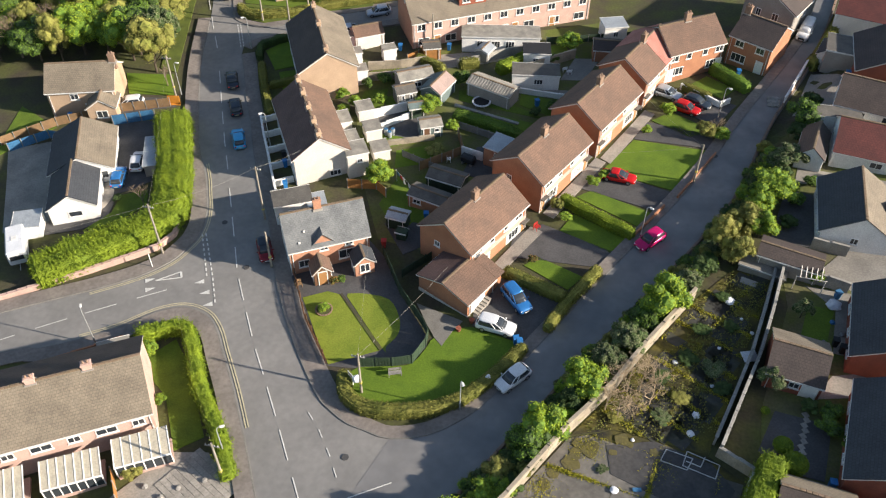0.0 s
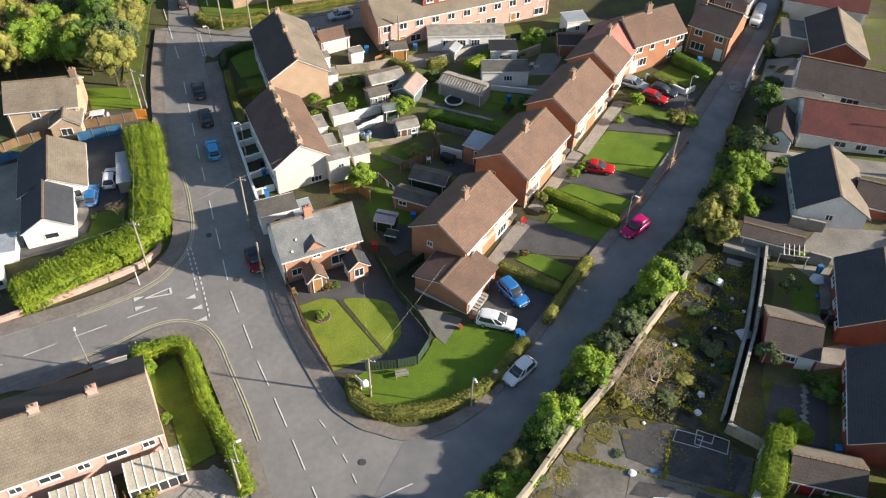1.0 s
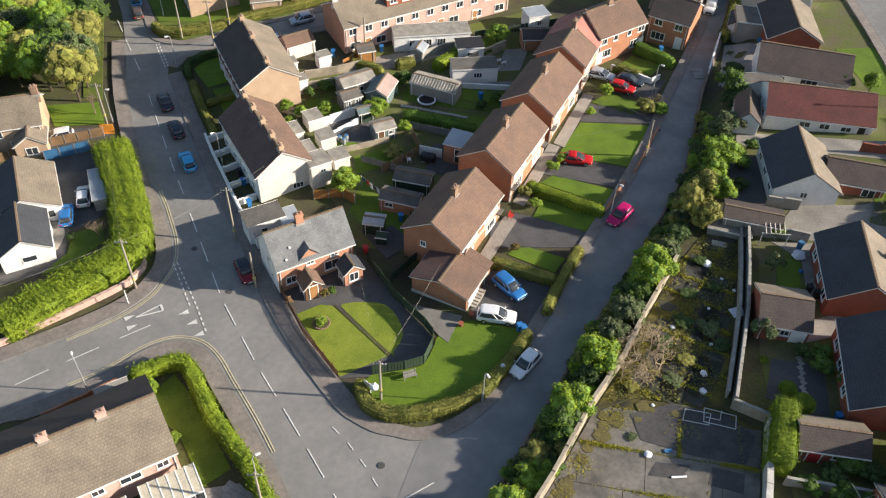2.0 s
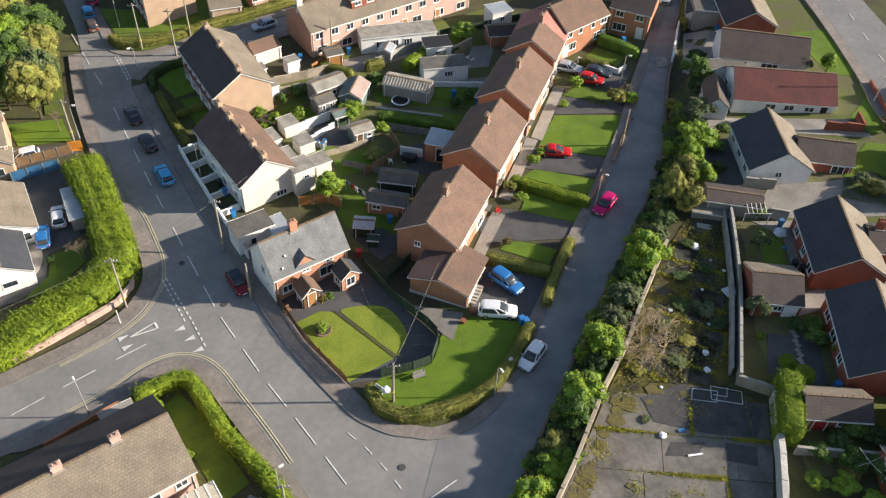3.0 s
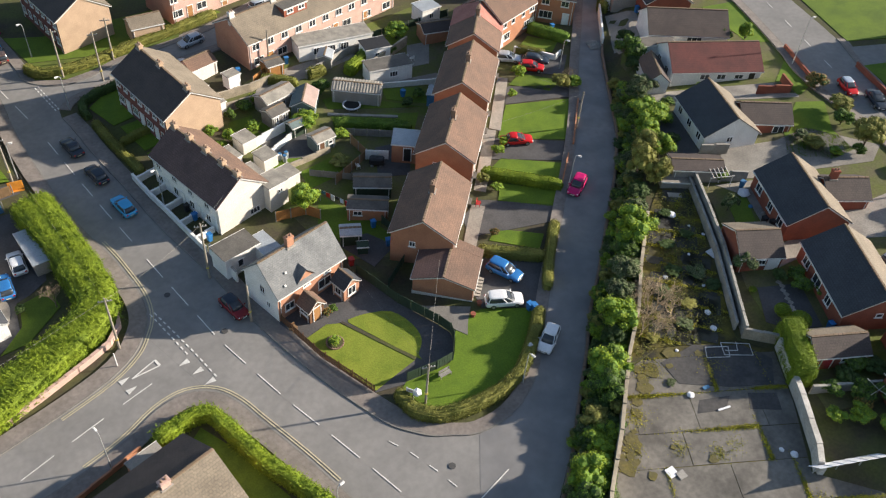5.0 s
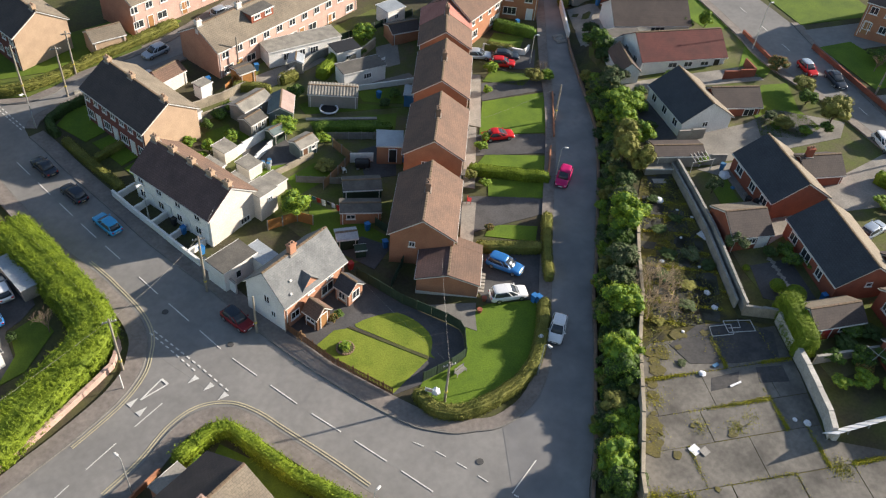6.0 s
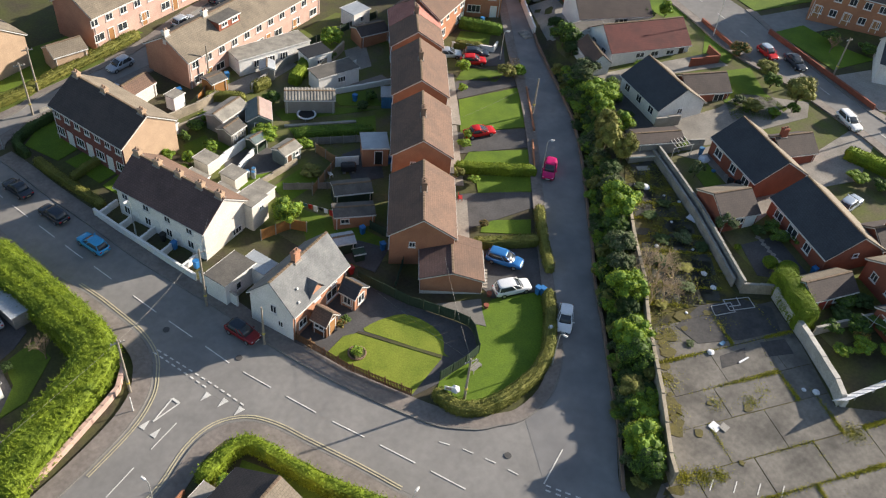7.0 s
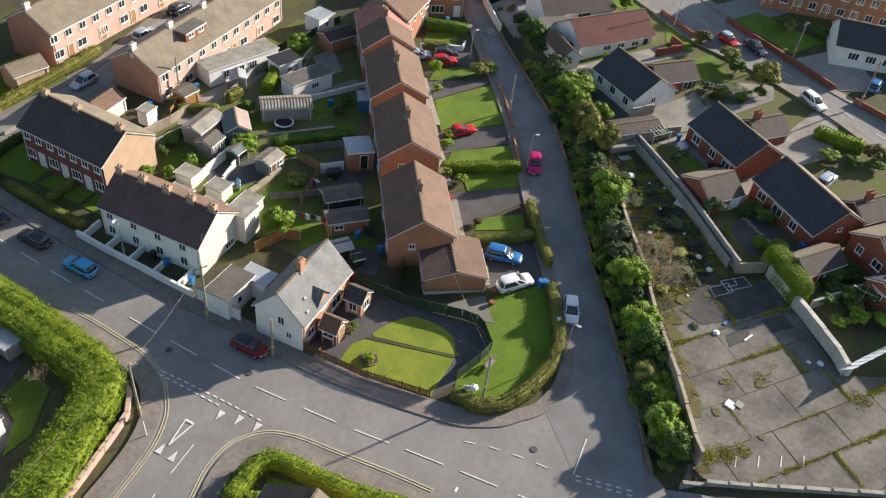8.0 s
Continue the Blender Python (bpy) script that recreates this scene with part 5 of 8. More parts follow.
GARDEN = [(-16.7, 98.2, 0.9, 1.6, "leaf_mid"), (-14.9, 99.8, 0.8, 1.4, "leaf_bright"), (-18.8, 96.6, 0.7, 1.6, "leaf_mid"), (-21.8, 93.6, 0.9, 1.6, "leaf_bright"), (-0.5, 99.9, 0.8, 1.4, "leaf_dark"), (-4.6, 89.2, 0.9, 1.5, "leaf_bright"), (38.8, 35.4, 1.1, 1.6, "leaf_mid"), (40.6, 34.2, 1.0, 1.4, "leaf_dark"), (34.6, 33.2, 1.0, 1.3, "leaf_mid"), (33.0, 30.2, 0.9, 1.2, "leaf_bright"), (39.6, 30.6, 1.2, 1.8, "leaf_mid"), (36.4, 30.6, 0.8, 1.3, "leaf_rust"),
          (-12.0, 76.9, 1.6, 3.2, "leaf_bright"), (-8.8, 92.8, 1.6, 2.2, "leaf_bright"), (-5.4, 99.9, 1.1, 2.2, "leaf_mid"), (-16.2, 93.4, 0.9, 1.6, "leaf_bright"), (-19.4, 92.0, 0.8, 1.8, "leaf_bright"), (-6.0, 84.0, 1.2, 1.0, "leaf_olive"),
          (11.4, 75.6, 0.8, 1.3, "leaf_olive"), (12.6, 73.6, 0.7, 1.0, "leaf_bright"), (16.7, 82.2, 0.7, 1.2, "leaf_bright"), (21.8, 92.8, 0.7, 1.0, "leaf_bright"), (24.4, 97.4, 0.9, 1.8, "leaf_bright"), (29.6, 93.2, 1.3, 2.0, "leaf_olive"), (31.6, 92.6, 1.0, 1.6, "leaf_bright"),
          (9.6, 65.8, 0.5, 0.8, "leaf_rust"), (15.4, 81.0, 0.8, 0.9, "leaf_bright"), (9.2, 112.6, 1.6, 2.6, "leaf_bright"), (7.0, 108.4, 0.9, 1.6, "leaf_mid"), (-26.4, 92.6, 0.8, 1.3, "leaf_bright"), (-20.6, 90.4, 0.9, 1.2, "leaf_bright"), (-23.8, 108.0, 0.8, 1.4, "leaf_mid"), (8.4, 96.4, 0.9, 1.3, "leaf_mid"), (6.2, 94.6, 0.8, 1.2, "leaf_dark"), (-12.6, 58.8, 0.5, 0.8, "leaf_rust"), (-11.8, 59.2, 0.5, 0.7, "leaf_mid"),
          (35.0, 51.0, 1.3, 2.6, "leaf_grey"), (36.2, 52.6, 0.8, 1.6, "leaf_rust"), (38.6, 60.6, 0.9, 2.6, "leaf_grey"), (40.6, 66.0, 0.8, 1.8, "leaf_bright"), (40.3, 48.4, 0.9, 1.4, "leaf_mid"), (39.6, 46.4, 1.0, 1.6, "leaf_mid"), (38.2, 48.6, 0.8, 1.2, "leaf_dark"), (41.4, 45.0, 0.7, 1.2, "leaf_mid"),
          (64.0, 80.2, 1.4, 2.2, "leaf_rust"), (64.2, 74.2, 1.6, 2.4, "leaf_olive"), (62.6, 71.6, 1.3, 2.0, "leaf_mid"), (62.8, 66.6, 2.0, 4.2, "leaf_olive"), (60.8, 65.4, 0.8, 1.4, "leaf_mid"), (56.0, 68.4, 1.2, 1.6, "leaf_olive"), (55.6, 70.6, 0.9, 1.2, "leaf_grey"), (58.0, 66.2, 0.8, 1.0, "leaf_bright"),
          (57.0, 50.0, 1.2, 1.5, "leaf_bright"), (58.6, 47.4, 1.0, 1.4, "leaf_mid"), (62.4, 46.6, 1.4, 2.0, "leaf_rust"), (60.8, 45.2, 1.0, 1.2, "leaf_mid"), (80.0, 76.4, 1.4, 1.8, "leaf_mid"), (82.6, 71.6, 1.3, 1.6, "leaf_mid"), (47.4, 83.6, 1.1, 1.9, "leaf_bright"), (39.8, 79.4, 0.9, 1.2, "leaf_mid"), (38.4, 75.2, 1.0, 1.2, "leaf_dark"), (41.8, 83.0, 0.8, 1.2, "leaf_mid"),
          (37.0, 32.0, 1.2, 1.8, "leaf_mid"), (35.4, 29.6, 1.1, 1.5, "leaf_bright"), (36.8, 34.0, 1.0, 1.5, "leaf_dark"), (37.6, 27.4, 1.2, 1.4, "leaf_bright"), (-29.6, 45.6, 0.9, 1.3, "leaf_bright"), (-25.6, 39.6, 0.6, 0.9, "leaf_bright"), (-24.4, 31.2, 0.9, 1.4, "leaf_olive"), (-45.4, 68.6, 0.6, 1.0, "leaf_dark"), (13.6, 92.0, 0.7, 1.2, "leaf_mid"), (57.6, 95.6, 1.2, 2.4, "leaf_mid"), (61.0, 94.6, 1.0, 3.0, "leaf_bright")]
for x, y, r, h, mt in GARDEN:
    word = {"leaf_bright": "bright green", "leaf_mid": "mid-green", "leaf_olive": "olive-green", "leaf_grey": "grey-green", "leaf_dark": "dark green", "leaf_rust": "rust-brown"}[mt]
    plant("garden_shrub", x, y, r, h, mt, f"{word} rounded garden shrub")
for x, y, r in ((35.4, 43.6, 0.8), (36.2, 41.6, 1.05), (34.2, 47.6, 0.4)):
    plant("topiary_ball", x, y, r, r * 1.9, "leaf_hedge", "clipped ball-shaped bush beside a patio", "ball")
WOOD = random.Random(11)
for i in range(120):
    u, v = WOOD.uniform(0, 1), WOOD.uniform(0, 1)
    y = 96 + 46 * v
    x = -51.5 - 0.3 * (y - 97) - 42 * u
    if x > -67 and y < 96.5:
        continue
    mt = WOOD.choice(["leaf_bright", "leaf_mid", "leaf_olive", "leaf_bright", "leaf_mid", "leaf_grey"])
    plant("woodland_tree", x, y, WOOD.uniform(2.0, 3.4), WOOD.uniform(5, 8.5), mt, "leafy tree at the edge of the wood", "tree", "tree")
for i, (x, y, h) in enumerate(((-72, 103, 9), (-77, 98, 9), (-83, 106, 10), (-70, 112, 9), (-79, 115, 9))):
    bare("bare_tree", x, y, h, 0.75, "leafless grey tree standing in the wood", 40 + i, "twig", depth=5)
bare("bare_tree", -49.6, 93.6, 4.2, 0.6, "pale leafless young tree on the lawn", 50, depth=5)
bare("bare_shrub", -41.6, 68.4, 3.8, 0.85, "leafless brown shrub inside the hedge", 51, "twig", "bush")
bare("bare_shrub", 30.6, 93.6, 3.6, 0.9, "pale leafless shrub beside the lane", 52, "twig", "bush")
for i, (x, y) in enumerate(((19.6, 47.0), (20.8, 49.4), (21.4, 46.0), (22.4, 48.2), (20.4, 44.8), (22.2, 50.4), (23.4, 46.8), (21.2, 48.0), (19.2, 45.4), (23.6, 49.4))):
    bare("dead_brambles", x, y, 4.2, 1.5, "tangle of dead straw-coloured branches in the waste ground", 60 + i, "straw", "bush")
bare("bare_tree", 77.8, 74.4, 4.0, 0.8, "leafless pale tree on the flats' lawn", 70)
bare("bare_shrub", 27.0, 64.6, 2.6, 1.0, "leafless grey brambles on the bank", 71, "twig", "bush")


# ---- walls and fences ----
M["old_wall"] = mat("old_wall", (0.36, 0.31, 0.235), (0.22, 0.19, 0.145), 0.9, 0.8, 7, 0.3, amount=0.9, rand=0.1)
M["grey_wall"] = mat("grey_wall", (0.34, 0.325, 0.29), (0.22, 0.21, 0.19), 0.9, 0.8, 7, 0.3, amount=0.9, rand=0.1)
M["pale_wall"] = mat("pale_wall", (0.5, 0.48, 0.44), (0.33, 0.315, 0.285), 0.9, 0.8, 7, 0.3, amount=0.9, rand=0.1)
M["cloth_white"] = mat("cloth_white", (0.7, 0.71, 0.74), (0.55, 0.57, 0.62), 0.9, 3, 12, 0.3)


def wall_run(name, line, height, thick, material, label, coping="grey_wall", step=2.4, category="wall", base=0.4):
    """A wall in stepped lengths that follow the slope, each with its own coping."""
    w = tagged(new(name), label, category)
    pts = resample(line, step)
    for (x0, y0), (x1, y1) in zip(pts, pts[1:]):
        ln, a = math.hypot(x1 - x0, y1 - y0), math.degrees(math.atan2(y1 - y0, x1 - x0))
        z = (ground_z(x0, y0) + ground_z(x1, y1)) / 2
        m = pose((x0 + x1) / 2, (y0 + y1) / 2, z, 0, 0, a)
        p = part("wall_length", boxes((-ln / 2 - 0.01, ln / 2 + 0.01, -thick / 2, thick / 2, -base, height)), M[material], w)
        p.matrix_local = m
        if coping:
            c = part("coping", boxes((-ln / 2, ln / 2 - 0.02, -thick / 2 - 0.05, thick / 2 + 0.05, height + 0.002, height + 0.08), bevel=0.015), M[coping], p)
    return w


def fence_run(name, line, height, material, label, step=1.85, post="wood_grey"):
    """Panel fence: posts, boarded panels with rails and a cap."""
    f = tagged(new(name), label, "fence")
    pts = resample(line, step)

    def panel(ln):
        # one boarded sheet, its boards set forward and back by turns
        bm = bmesh.new()
        n = max(4, int(ln / 0.16))
        prof = []
        for k in range(n):
            s = 0.02 * (k % 2)
            prof += [(-ln / 2 + ln * k / n, s), (-ln / 2 + ln * (k + 0.96) / n, s)]
        rows = [[bm.verts.new((x, y + d, z)) for x, y in prof] for d, z in ((-0.02, 0.05), (-0.02, height), (0.02, height), (0.02, 0.05))]
        for r in range(4):
            for a, b, c, d in zip(rows[r], rows[r][1:], rows[(r + 1) % 4][1:], rows[(r + 1) % 4]):
                bm.faces.new((a, b, c, d))
        for e in (0, -1):
            bm.faces.new([row[e] for row in rows])
        bmesh.ops.recalc_face_normals(bm, faces=bm.faces[:])
        return bm

    for i, (x, y) in enumerate(pts):
        p = shared("post", cached(("post", height, post), lambda: boxes((-0.06, 0.06, -0.06, 0.06, -0.3, height + 0.1), bevel=0.01), M[post]), f, pose(x, y, ground_z(x, y)))
        if i:
            x0, y0 = pts[i - 1]
            ln, a = math.hypot(x - x0, y - y0) - 0.12, math.degrees(math.atan2(y - y0, x - x0))
            tilt = -math.degrees(math.atan2(ground_z(x, y) - ground_z(x0, y0), ln))
            key = ("panel", round(ln, 1), height, material)
            shared("panel", cached(key, lambda: panel(round(ln, 1)), M[material]), f, pose((x + x0) / 2, (y + y0) / 2, (ground_z(x, y) + ground_z(x0, y0)) / 2, 0, tilt, a))
    return f


wall_run("boundary_wall", [(6.6, 26.4), (7.5, 28.3), (11.2, 34.0), (15.7, 41.9), (19.6, 47.6), (22.6, 53.2), (27.6, 61.5)], 2.0, 0.28, "old_wall", "tall weathered block wall along the waste ground", "old_wall", 3.0)
wall_run("lane_wall", [(x + 0.25, y) for x, y in LANE_R[3:]], 0.5, 0.2, "brick_sooty", "low dark stone wall between lane and bank", "brick_sooty")
wall_run("garden_wall", [(37.0, 66.6), (35.6, 60.5), (33.9, 54.0), (31.9, 48.2), (29.8, 42.1)], 1.7, 0.22, "grey_wall", "long grey double garden wall")
wall_run("garden_wall", [(36.3, 66.7), (34.9, 60.8), (33.2, 54.3), (31.2, 48.4), (29.4, 43.2)], 1.2, 0.22, "grey_wall", "lower grey wall beside the waste ground")
wall_run("garden_wall", [(29.6, 42.1), (32.9, 40.2)], 1.4, 0.25, "old_wall", "pale block wall across the terrace")
wall_run("terrace_wall", [(32.6, 39.8), (31.7, 36.8), (30.6, 32.8), (28.8, 27.4), (27.8, 25.6)], 1.6, 0.5, "pale_wall", "pale cracked concrete wall beside the yard", "pale_wall")
wall_run("terrace_wall", [(31.7, 36.2), (30.0, 30.0), (28.0, 25.2)], 0.9, 0.5, "pale_wall", "low inner concrete wall beside the yard", "pale_wall")
wall_run("retaining_wall", [(4.0, 25.8), (9.0, 21.9), (21.0, 13.0), (34.0, 3.0)], 0.5, 0.3, "grey_wall", "low concrete retaining wall of the yard", base=1.6)
wall_run("bank_wall", [(-35.4, 67.4), (-34.9, 63.4), (-36.0, 61.0), (-37.9, 59.4), (-42.1, 56.2), (-47.4, 52.4), (-52.0, 49.2)], 0.75, 0.35, "brick_pink", "low brick bank wall under the hedge", "brick_pink", 1.1)
wall_run("front_wall", [(-32.4, 87.8), (-30.5, 83.8), (-28.5, 80.0), (-26.6, 76.2), (-24.6, 72.4)], 0.9, 0.22, "white_render", "white rendered front garden wall of the terrace", "white_render", 1.7)
for k in range(5):
    x, y = -25.6 - 1.55 * k, 74.3 + 3.15 * k
    wall_run("dividing_wall", [(x, y), (x + 2.3, y + 1.3)], 0.9, 0.2, "white_render", "white dividing wall between two front yards", "white_render", 1.3)
wall_run("side_wall", [(-24.2, 72.0), (-23.4, 70.4), (-21.6, 66.6)], 1.7, 0.22, "white_render", "white side wall at the pavement beside the cottage", "grey_wall")
for line, h, mt, lab in (([(-17.4, 89.4), (-10.9, 93.1)], 1.4, "white_render", "white back garden wall"), ([(-19.4, 98.5), (-12.8, 100.4)], 1.3, "old_wall", "pale back garden wall"), ([(-20.0, 101.2), (-15.2, 102.6), (-11.6, 104.3)], 1.3, "old_wall", "pale garden wall with cracked render"),
                         ([(-15.8, 86.7), (-10.2, 91.7)], 0.9, "white_render", "low white garden wall"), ([(-6.8, 104.2), (0.4, 109.4), (5.3, 111.4)], 1.3, "grey_wall", "long grey back garden wall"), ([(3.0, 104.6), (10.4, 110.6)], 1.6, "old_wall", "cream wall round a paved yard"),
                         ([(2.2, 99.9), (13.6, 99.0)], 0.8, "white_render", "low white wall beside a black yard"), ([(26.2, 104.2), (31.6, 100.2), (33.0, 101.4)], 0.9, "white_render", "white garden wall beside the parking bay"), ([(20.9, 71.6), (24.4, 77.6)], 0.6, "brick_orange", "low brick wall along the lane"),
                         ([(26.0, 79.6), (30.8, 89.2)], 0.5, "brick_orange", "low brick kerb wall before a lawn"), ([(44.2, 112.0), (40.2, 101.6)], 1.5, "white_render", "white wall beside the lane"), ([(40.6, 71.6), (44.4, 70.8)], 1.6, "grey_wall", "grey wall behind the yard"), ([(37.4, 67.0), (43.8, 65.0)], 1.6, "grey_wall", "grey end wall of a yard"),
                         ([(73.4, 83.2), (72.9, 76.4), (72.4, 69.1), (71.9, 60.3)], 0.8, "brick_red", "low red brick wall beside the eastern road"), ([(66.0, 91.0), (64.9, 82.0)], 0.7, "brick_red", "low red brick wall before a lawn"), ([(71.6, 56.6), (71.8, 50), (71.6, 40)], 0.8, "brick_red", "red brick roadside wall"),
                         ([(55.4, 81.6), (60.2, 80.4), (60.6, 83.4)], 1.3, "brick_red", "red garden wall beside the bungalow"), ([(-34.6, 110.3), (-29.4, 112.2)], 0.4, "grey_wall", "low kerb wall"), ([(-40.0, 42.4), (-36.0, 45.1), (-33.4, 46.9)], 0.7, "brick_orange", "low brick front wall in shade"), ([(32.4, 33.6), (39.8, 32.2)], 1.2, "grey_wall", "garden wall below the bungalow")):
    wall_run("garden_wall", line, h, 0.2, mt, lab, None if mt == "brick_orange" else mt)
fence_run("garden_fence", [(-8.1, 64.2), (-4.6, 58.3), (-1.0, 54.0), (-0.1, 52.5), (-0.1, 51.3), (-1.0, 48.8), (-3.0, 48.1), (-6.4, 47.5)], 1.5, "wood_green", "dark green stained panel fence round the drive", post="wood_green")
fence_run("garden_fence", [(-68.0, 77.1), (-62.0, 82.4), (-53.7, 86.7), (-47.0, 88.8)], 1.5, "wood", "brown panel fence beside the drive")
fence_run("garden_fence", [(-7.3, 80.1), (-3.4, 83.3), (-2.2, 84.4), (-3.6, 88.0)], 1.5, "wood", "tan panel fence between back gardens", post="wood_grey")
fence_run("garden_fence", [(-15.8, 75.3), (-12.0, 75.6), (-10.4, 74.3)], 1.6, "wood_orange", "orange-brown fence behind the cottage")
fence_run("garden_fence", [(-4.4, 90.0), (5.6, 86.8)], 1.2, "wood_grey", "weathered grey garden fence")
fence_run("garden_fence", [(-14.6, 104.2), (-11.8, 107.2)], 1.3, "wood_orange", "orange fence behind the terrace")
fence_run("garden_fence", [(-3.4, 79.8), (-10.2, 82.6)], 1.1, "wood_grey", "low grey fence behind the washing line")
fence_run("garden_fence", [(-3.2, 71.6), (-0.6, 66.4), (-5.0, 61.0)], 1.3, "wood_green", "dark fence behind the extension", post="wood_green")
fence_run("garden_fence", [(5.6, 113.6), (12.0, 115.6), (19.4, 117.6)], 1.3, "wood_green", "dark green back fence")
fence_run("garden_fence", [(-53.6, 83.6), (-47.9, 85.7)], 1.7, "tarp_blue", "blue painted garden screen beside the drive")
fence_run("garden_fence", [(-66.0, 76.0), (-61.6, 79.6), (-58.6, 79.2)], 1.5, "tarp_blue", "blue painted fence behind the bungalow")
fence_run("garden_fence", [(-26.4, 30.8), (-23.6, 26.8)], 1.6, "wood_orange", "orange-brown fence between patios")

# the cottage's picket fence, board by board
picket = tagged(new("picket_fence"), "brown vertical-board picket fence beside the pavement", "fence")
line = resample([(-17.7, 59.2), (-14.4, 53.0), (-10.0, 47.1)], 0.17)
board = cached(("board",), lambda: boxes((-0.065, 0.065, -0.012, 0.012, 0.08, 1.22), bevel=0.008), M["wood_brown"])
for i, (x, y) in enumerate(line):
    a = -58 + random.uniform(-1.5, 1.5)
    shared("board", board, picket, pose(x, y, ground_z(x, y) + random.uniform(-0.02, 0.02), 0, random.uniform(-1, 1), a))
    if i % 11 == 0:
        shared("post", cached(("post", 1.2, "wood_brown"), lambda: boxes((-0.05, 0.05, -0.05, 0.05, -0.3, 1.3)), M["wood_brown"]), picket, pose(x + 0.09, y + 0.05, ground_z(x, y)))
for h in (0.35, 0.95):
    bm = bmesh.new()
    ribbon(bm, [(x + 0.05, y + 0.03) for x, y in line[::6] + line[-1:]], 0.02, 0.02, h, 0.08)
    part("rail", bm, M["wood_brown"], picket)


# ---- sheds and lean-tos ----
def flat_block(name, x, y, ang, L, Wd, h, wall, roof, label, category="outbuilding", windows=(), doors=(), base=None):
    z = ground_z(x, y) if base is None else base
    t = thing(name, pose(x, y, z, 0, 0, ang), label, category)
    part("wall", boxes((-L / 2, L / 2, -Wd / 2, Wd / 2, -1.0, h)), M[wall], t)
    r = part("roof", boxes((-L / 2 - 0.12, L / 2 + 0.12, -Wd / 2 - 0.12, Wd / 2 + 0.12, h + 0.002, h + 0.12), bevel=0.02), M[roof], t)
    part("roof_edge", boxes((-L / 2 - 0.15, L / 2 + 0.15, -Wd / 2 - 0.15, -Wd / 2 - 0.123, h - 0.06, h + 0.15), (-L / 2 - 0.15, L / 2 + 0.15, Wd / 2 + 0.123, Wd / 2 + 0.15, h - 0.06, h + 0.15)), M["fascia"], r)
    for wd in windows:
        add_window(t, wd[0], (L, Wd), *wd[1:])
    for d in doors:
        add_door(t, d[0], (L, Wd), *d[1:])
    return t


def shed(x, y, ang, L, Wd, h, rise, wall, roof, label, name="shed", windows=(), doors=(), other=None):
    return house(name, x, y, ang, L, Wd, h, rise, M[wall], (M[roof], M[other or roof]), label, windows=windows, doors=doors, footing=0.6, verge=0.08, over=0.12, category="shed")


def corrugated(t, L, Wd, h, rise, material):
    """Ribs of a corrugated sheet roof, laid up both slopes."""
    a = math.atan2(rise, Wd / 2)
    run = (Wd / 2 + 0.2) / math.cos(a)
    for s in (-1, 1):
        bm = bmesh.new()
        n = int(L / 0.42)
        for k in range(n):
            x = -L / 2 + L * (k + 0.5) / n
            block(bm, x - 0.1, x + 0.1, 0, run, 0.11, 0.18, bevel=0.03)
        r = part("roof_ribs", bm, M[material], t)
        r.matrix_local = pose(0, s * (Wd / 2 + 0.2), h - 0.2 * math.tan(a), 0, 0, 0 if s < 0 else 180) @ pose(0, 0, 0, math.degrees(a))
        r["kind"] = "stuff"


shed(-12.2, 98.5, 31, 5.2, 2.9, 2.2, 0.6, "grey_render", "asbestos", "grey shed with a pale ribbed roof", windows=[("f", 0, 0.8, 1.2, 0.8, 1)])
shed(-12.8, 94.9, 31, 2.9, 2.4, 2.0, 0.5, "wood_grey", "felt", "pale grey garden shed with two windows", windows=[("f", -0.6, 0.8, 0.5, 0.9, 0), ("f", 0.6, 0.8, 0.5, 0.9, 0)])
shed(-8.3, 96.8, 72, 4.4, 3.2, 2.0, 0.9, "roof_teal", "roof_faded", "teal summer house with a faded pink and grey roof", windows=[("n", 0, 0.6, 1.4, 1.1, 1)], other="roof_teal")
g1 = shed(-0.4, 97.9, -21, 7.0, 2.9, 2.2, 0.5, "grey_render", "asbestos", "concrete garage with a corrugated asbestos roof", "corrugated_garage")
corrugated(g1, 7.0, 2.9, 2.2, 0.5, "asbestos")
flat_block("white_garage", 5.2, 102.4, 8, 6.8, 3.0, 2.5, "white_render", "felt", "white flat-roofed garage with a stained roof", windows=[("f", 0.4, 1.0, 1.3, 0.9, 2)], doors=[("e", 0, 0, M["wood_brown"], 1.8, 2.0)])
shed(-4.5, 73.7, -16, 5.0, 2.4, 1.9, 0.4, "brick_orange", "felt", "low orange brick shed with a felt roof", "brick_shed", windows=[("f", -1.2, 0.8, 1.1, 0.7, 1)], doors=[("e", 0, 0, M["upvc"], 1.0, 1.9)])
shed(-3.0, 77.6, -13, 4.8, 2.6, 1.9, 0.5, "wood_green", "felt", "dark green shed with a grey felt roof")
flat_block("brick_side_block", 3.0, 83.7, -20, 3.4, 3.4, 2.9, "brick_orange", "metal_roof", "flat-roofed brick block with a pale sheet roof", doors=[("f", 0.4, 0.4, paint("door_black", (0.02, 0.02, 0.02), 0.4, 0))])
shed(-7.6, 69.7, -8, 2.5, 1.8, 1.8, 0.3, "wood_green", "metal_roof", "small green shed with a sheet metal roof")
flat_block("water_butt_store", -6.6, 67.4, -8, 1.2, 0.9, 1.2, "wood_green", "wood_green", "green plastic garden store")
flat_block("terrace_extension", -1.4, 111.4, 10, 12.0, 3.4, 2.6, "white_render", "asbestos", "long flat-roofed rear extension behind the terrace", windows=[("f", -3 + 2.2 * k, 0.8, 1.4, 1.2, 2) for k in range(3)])
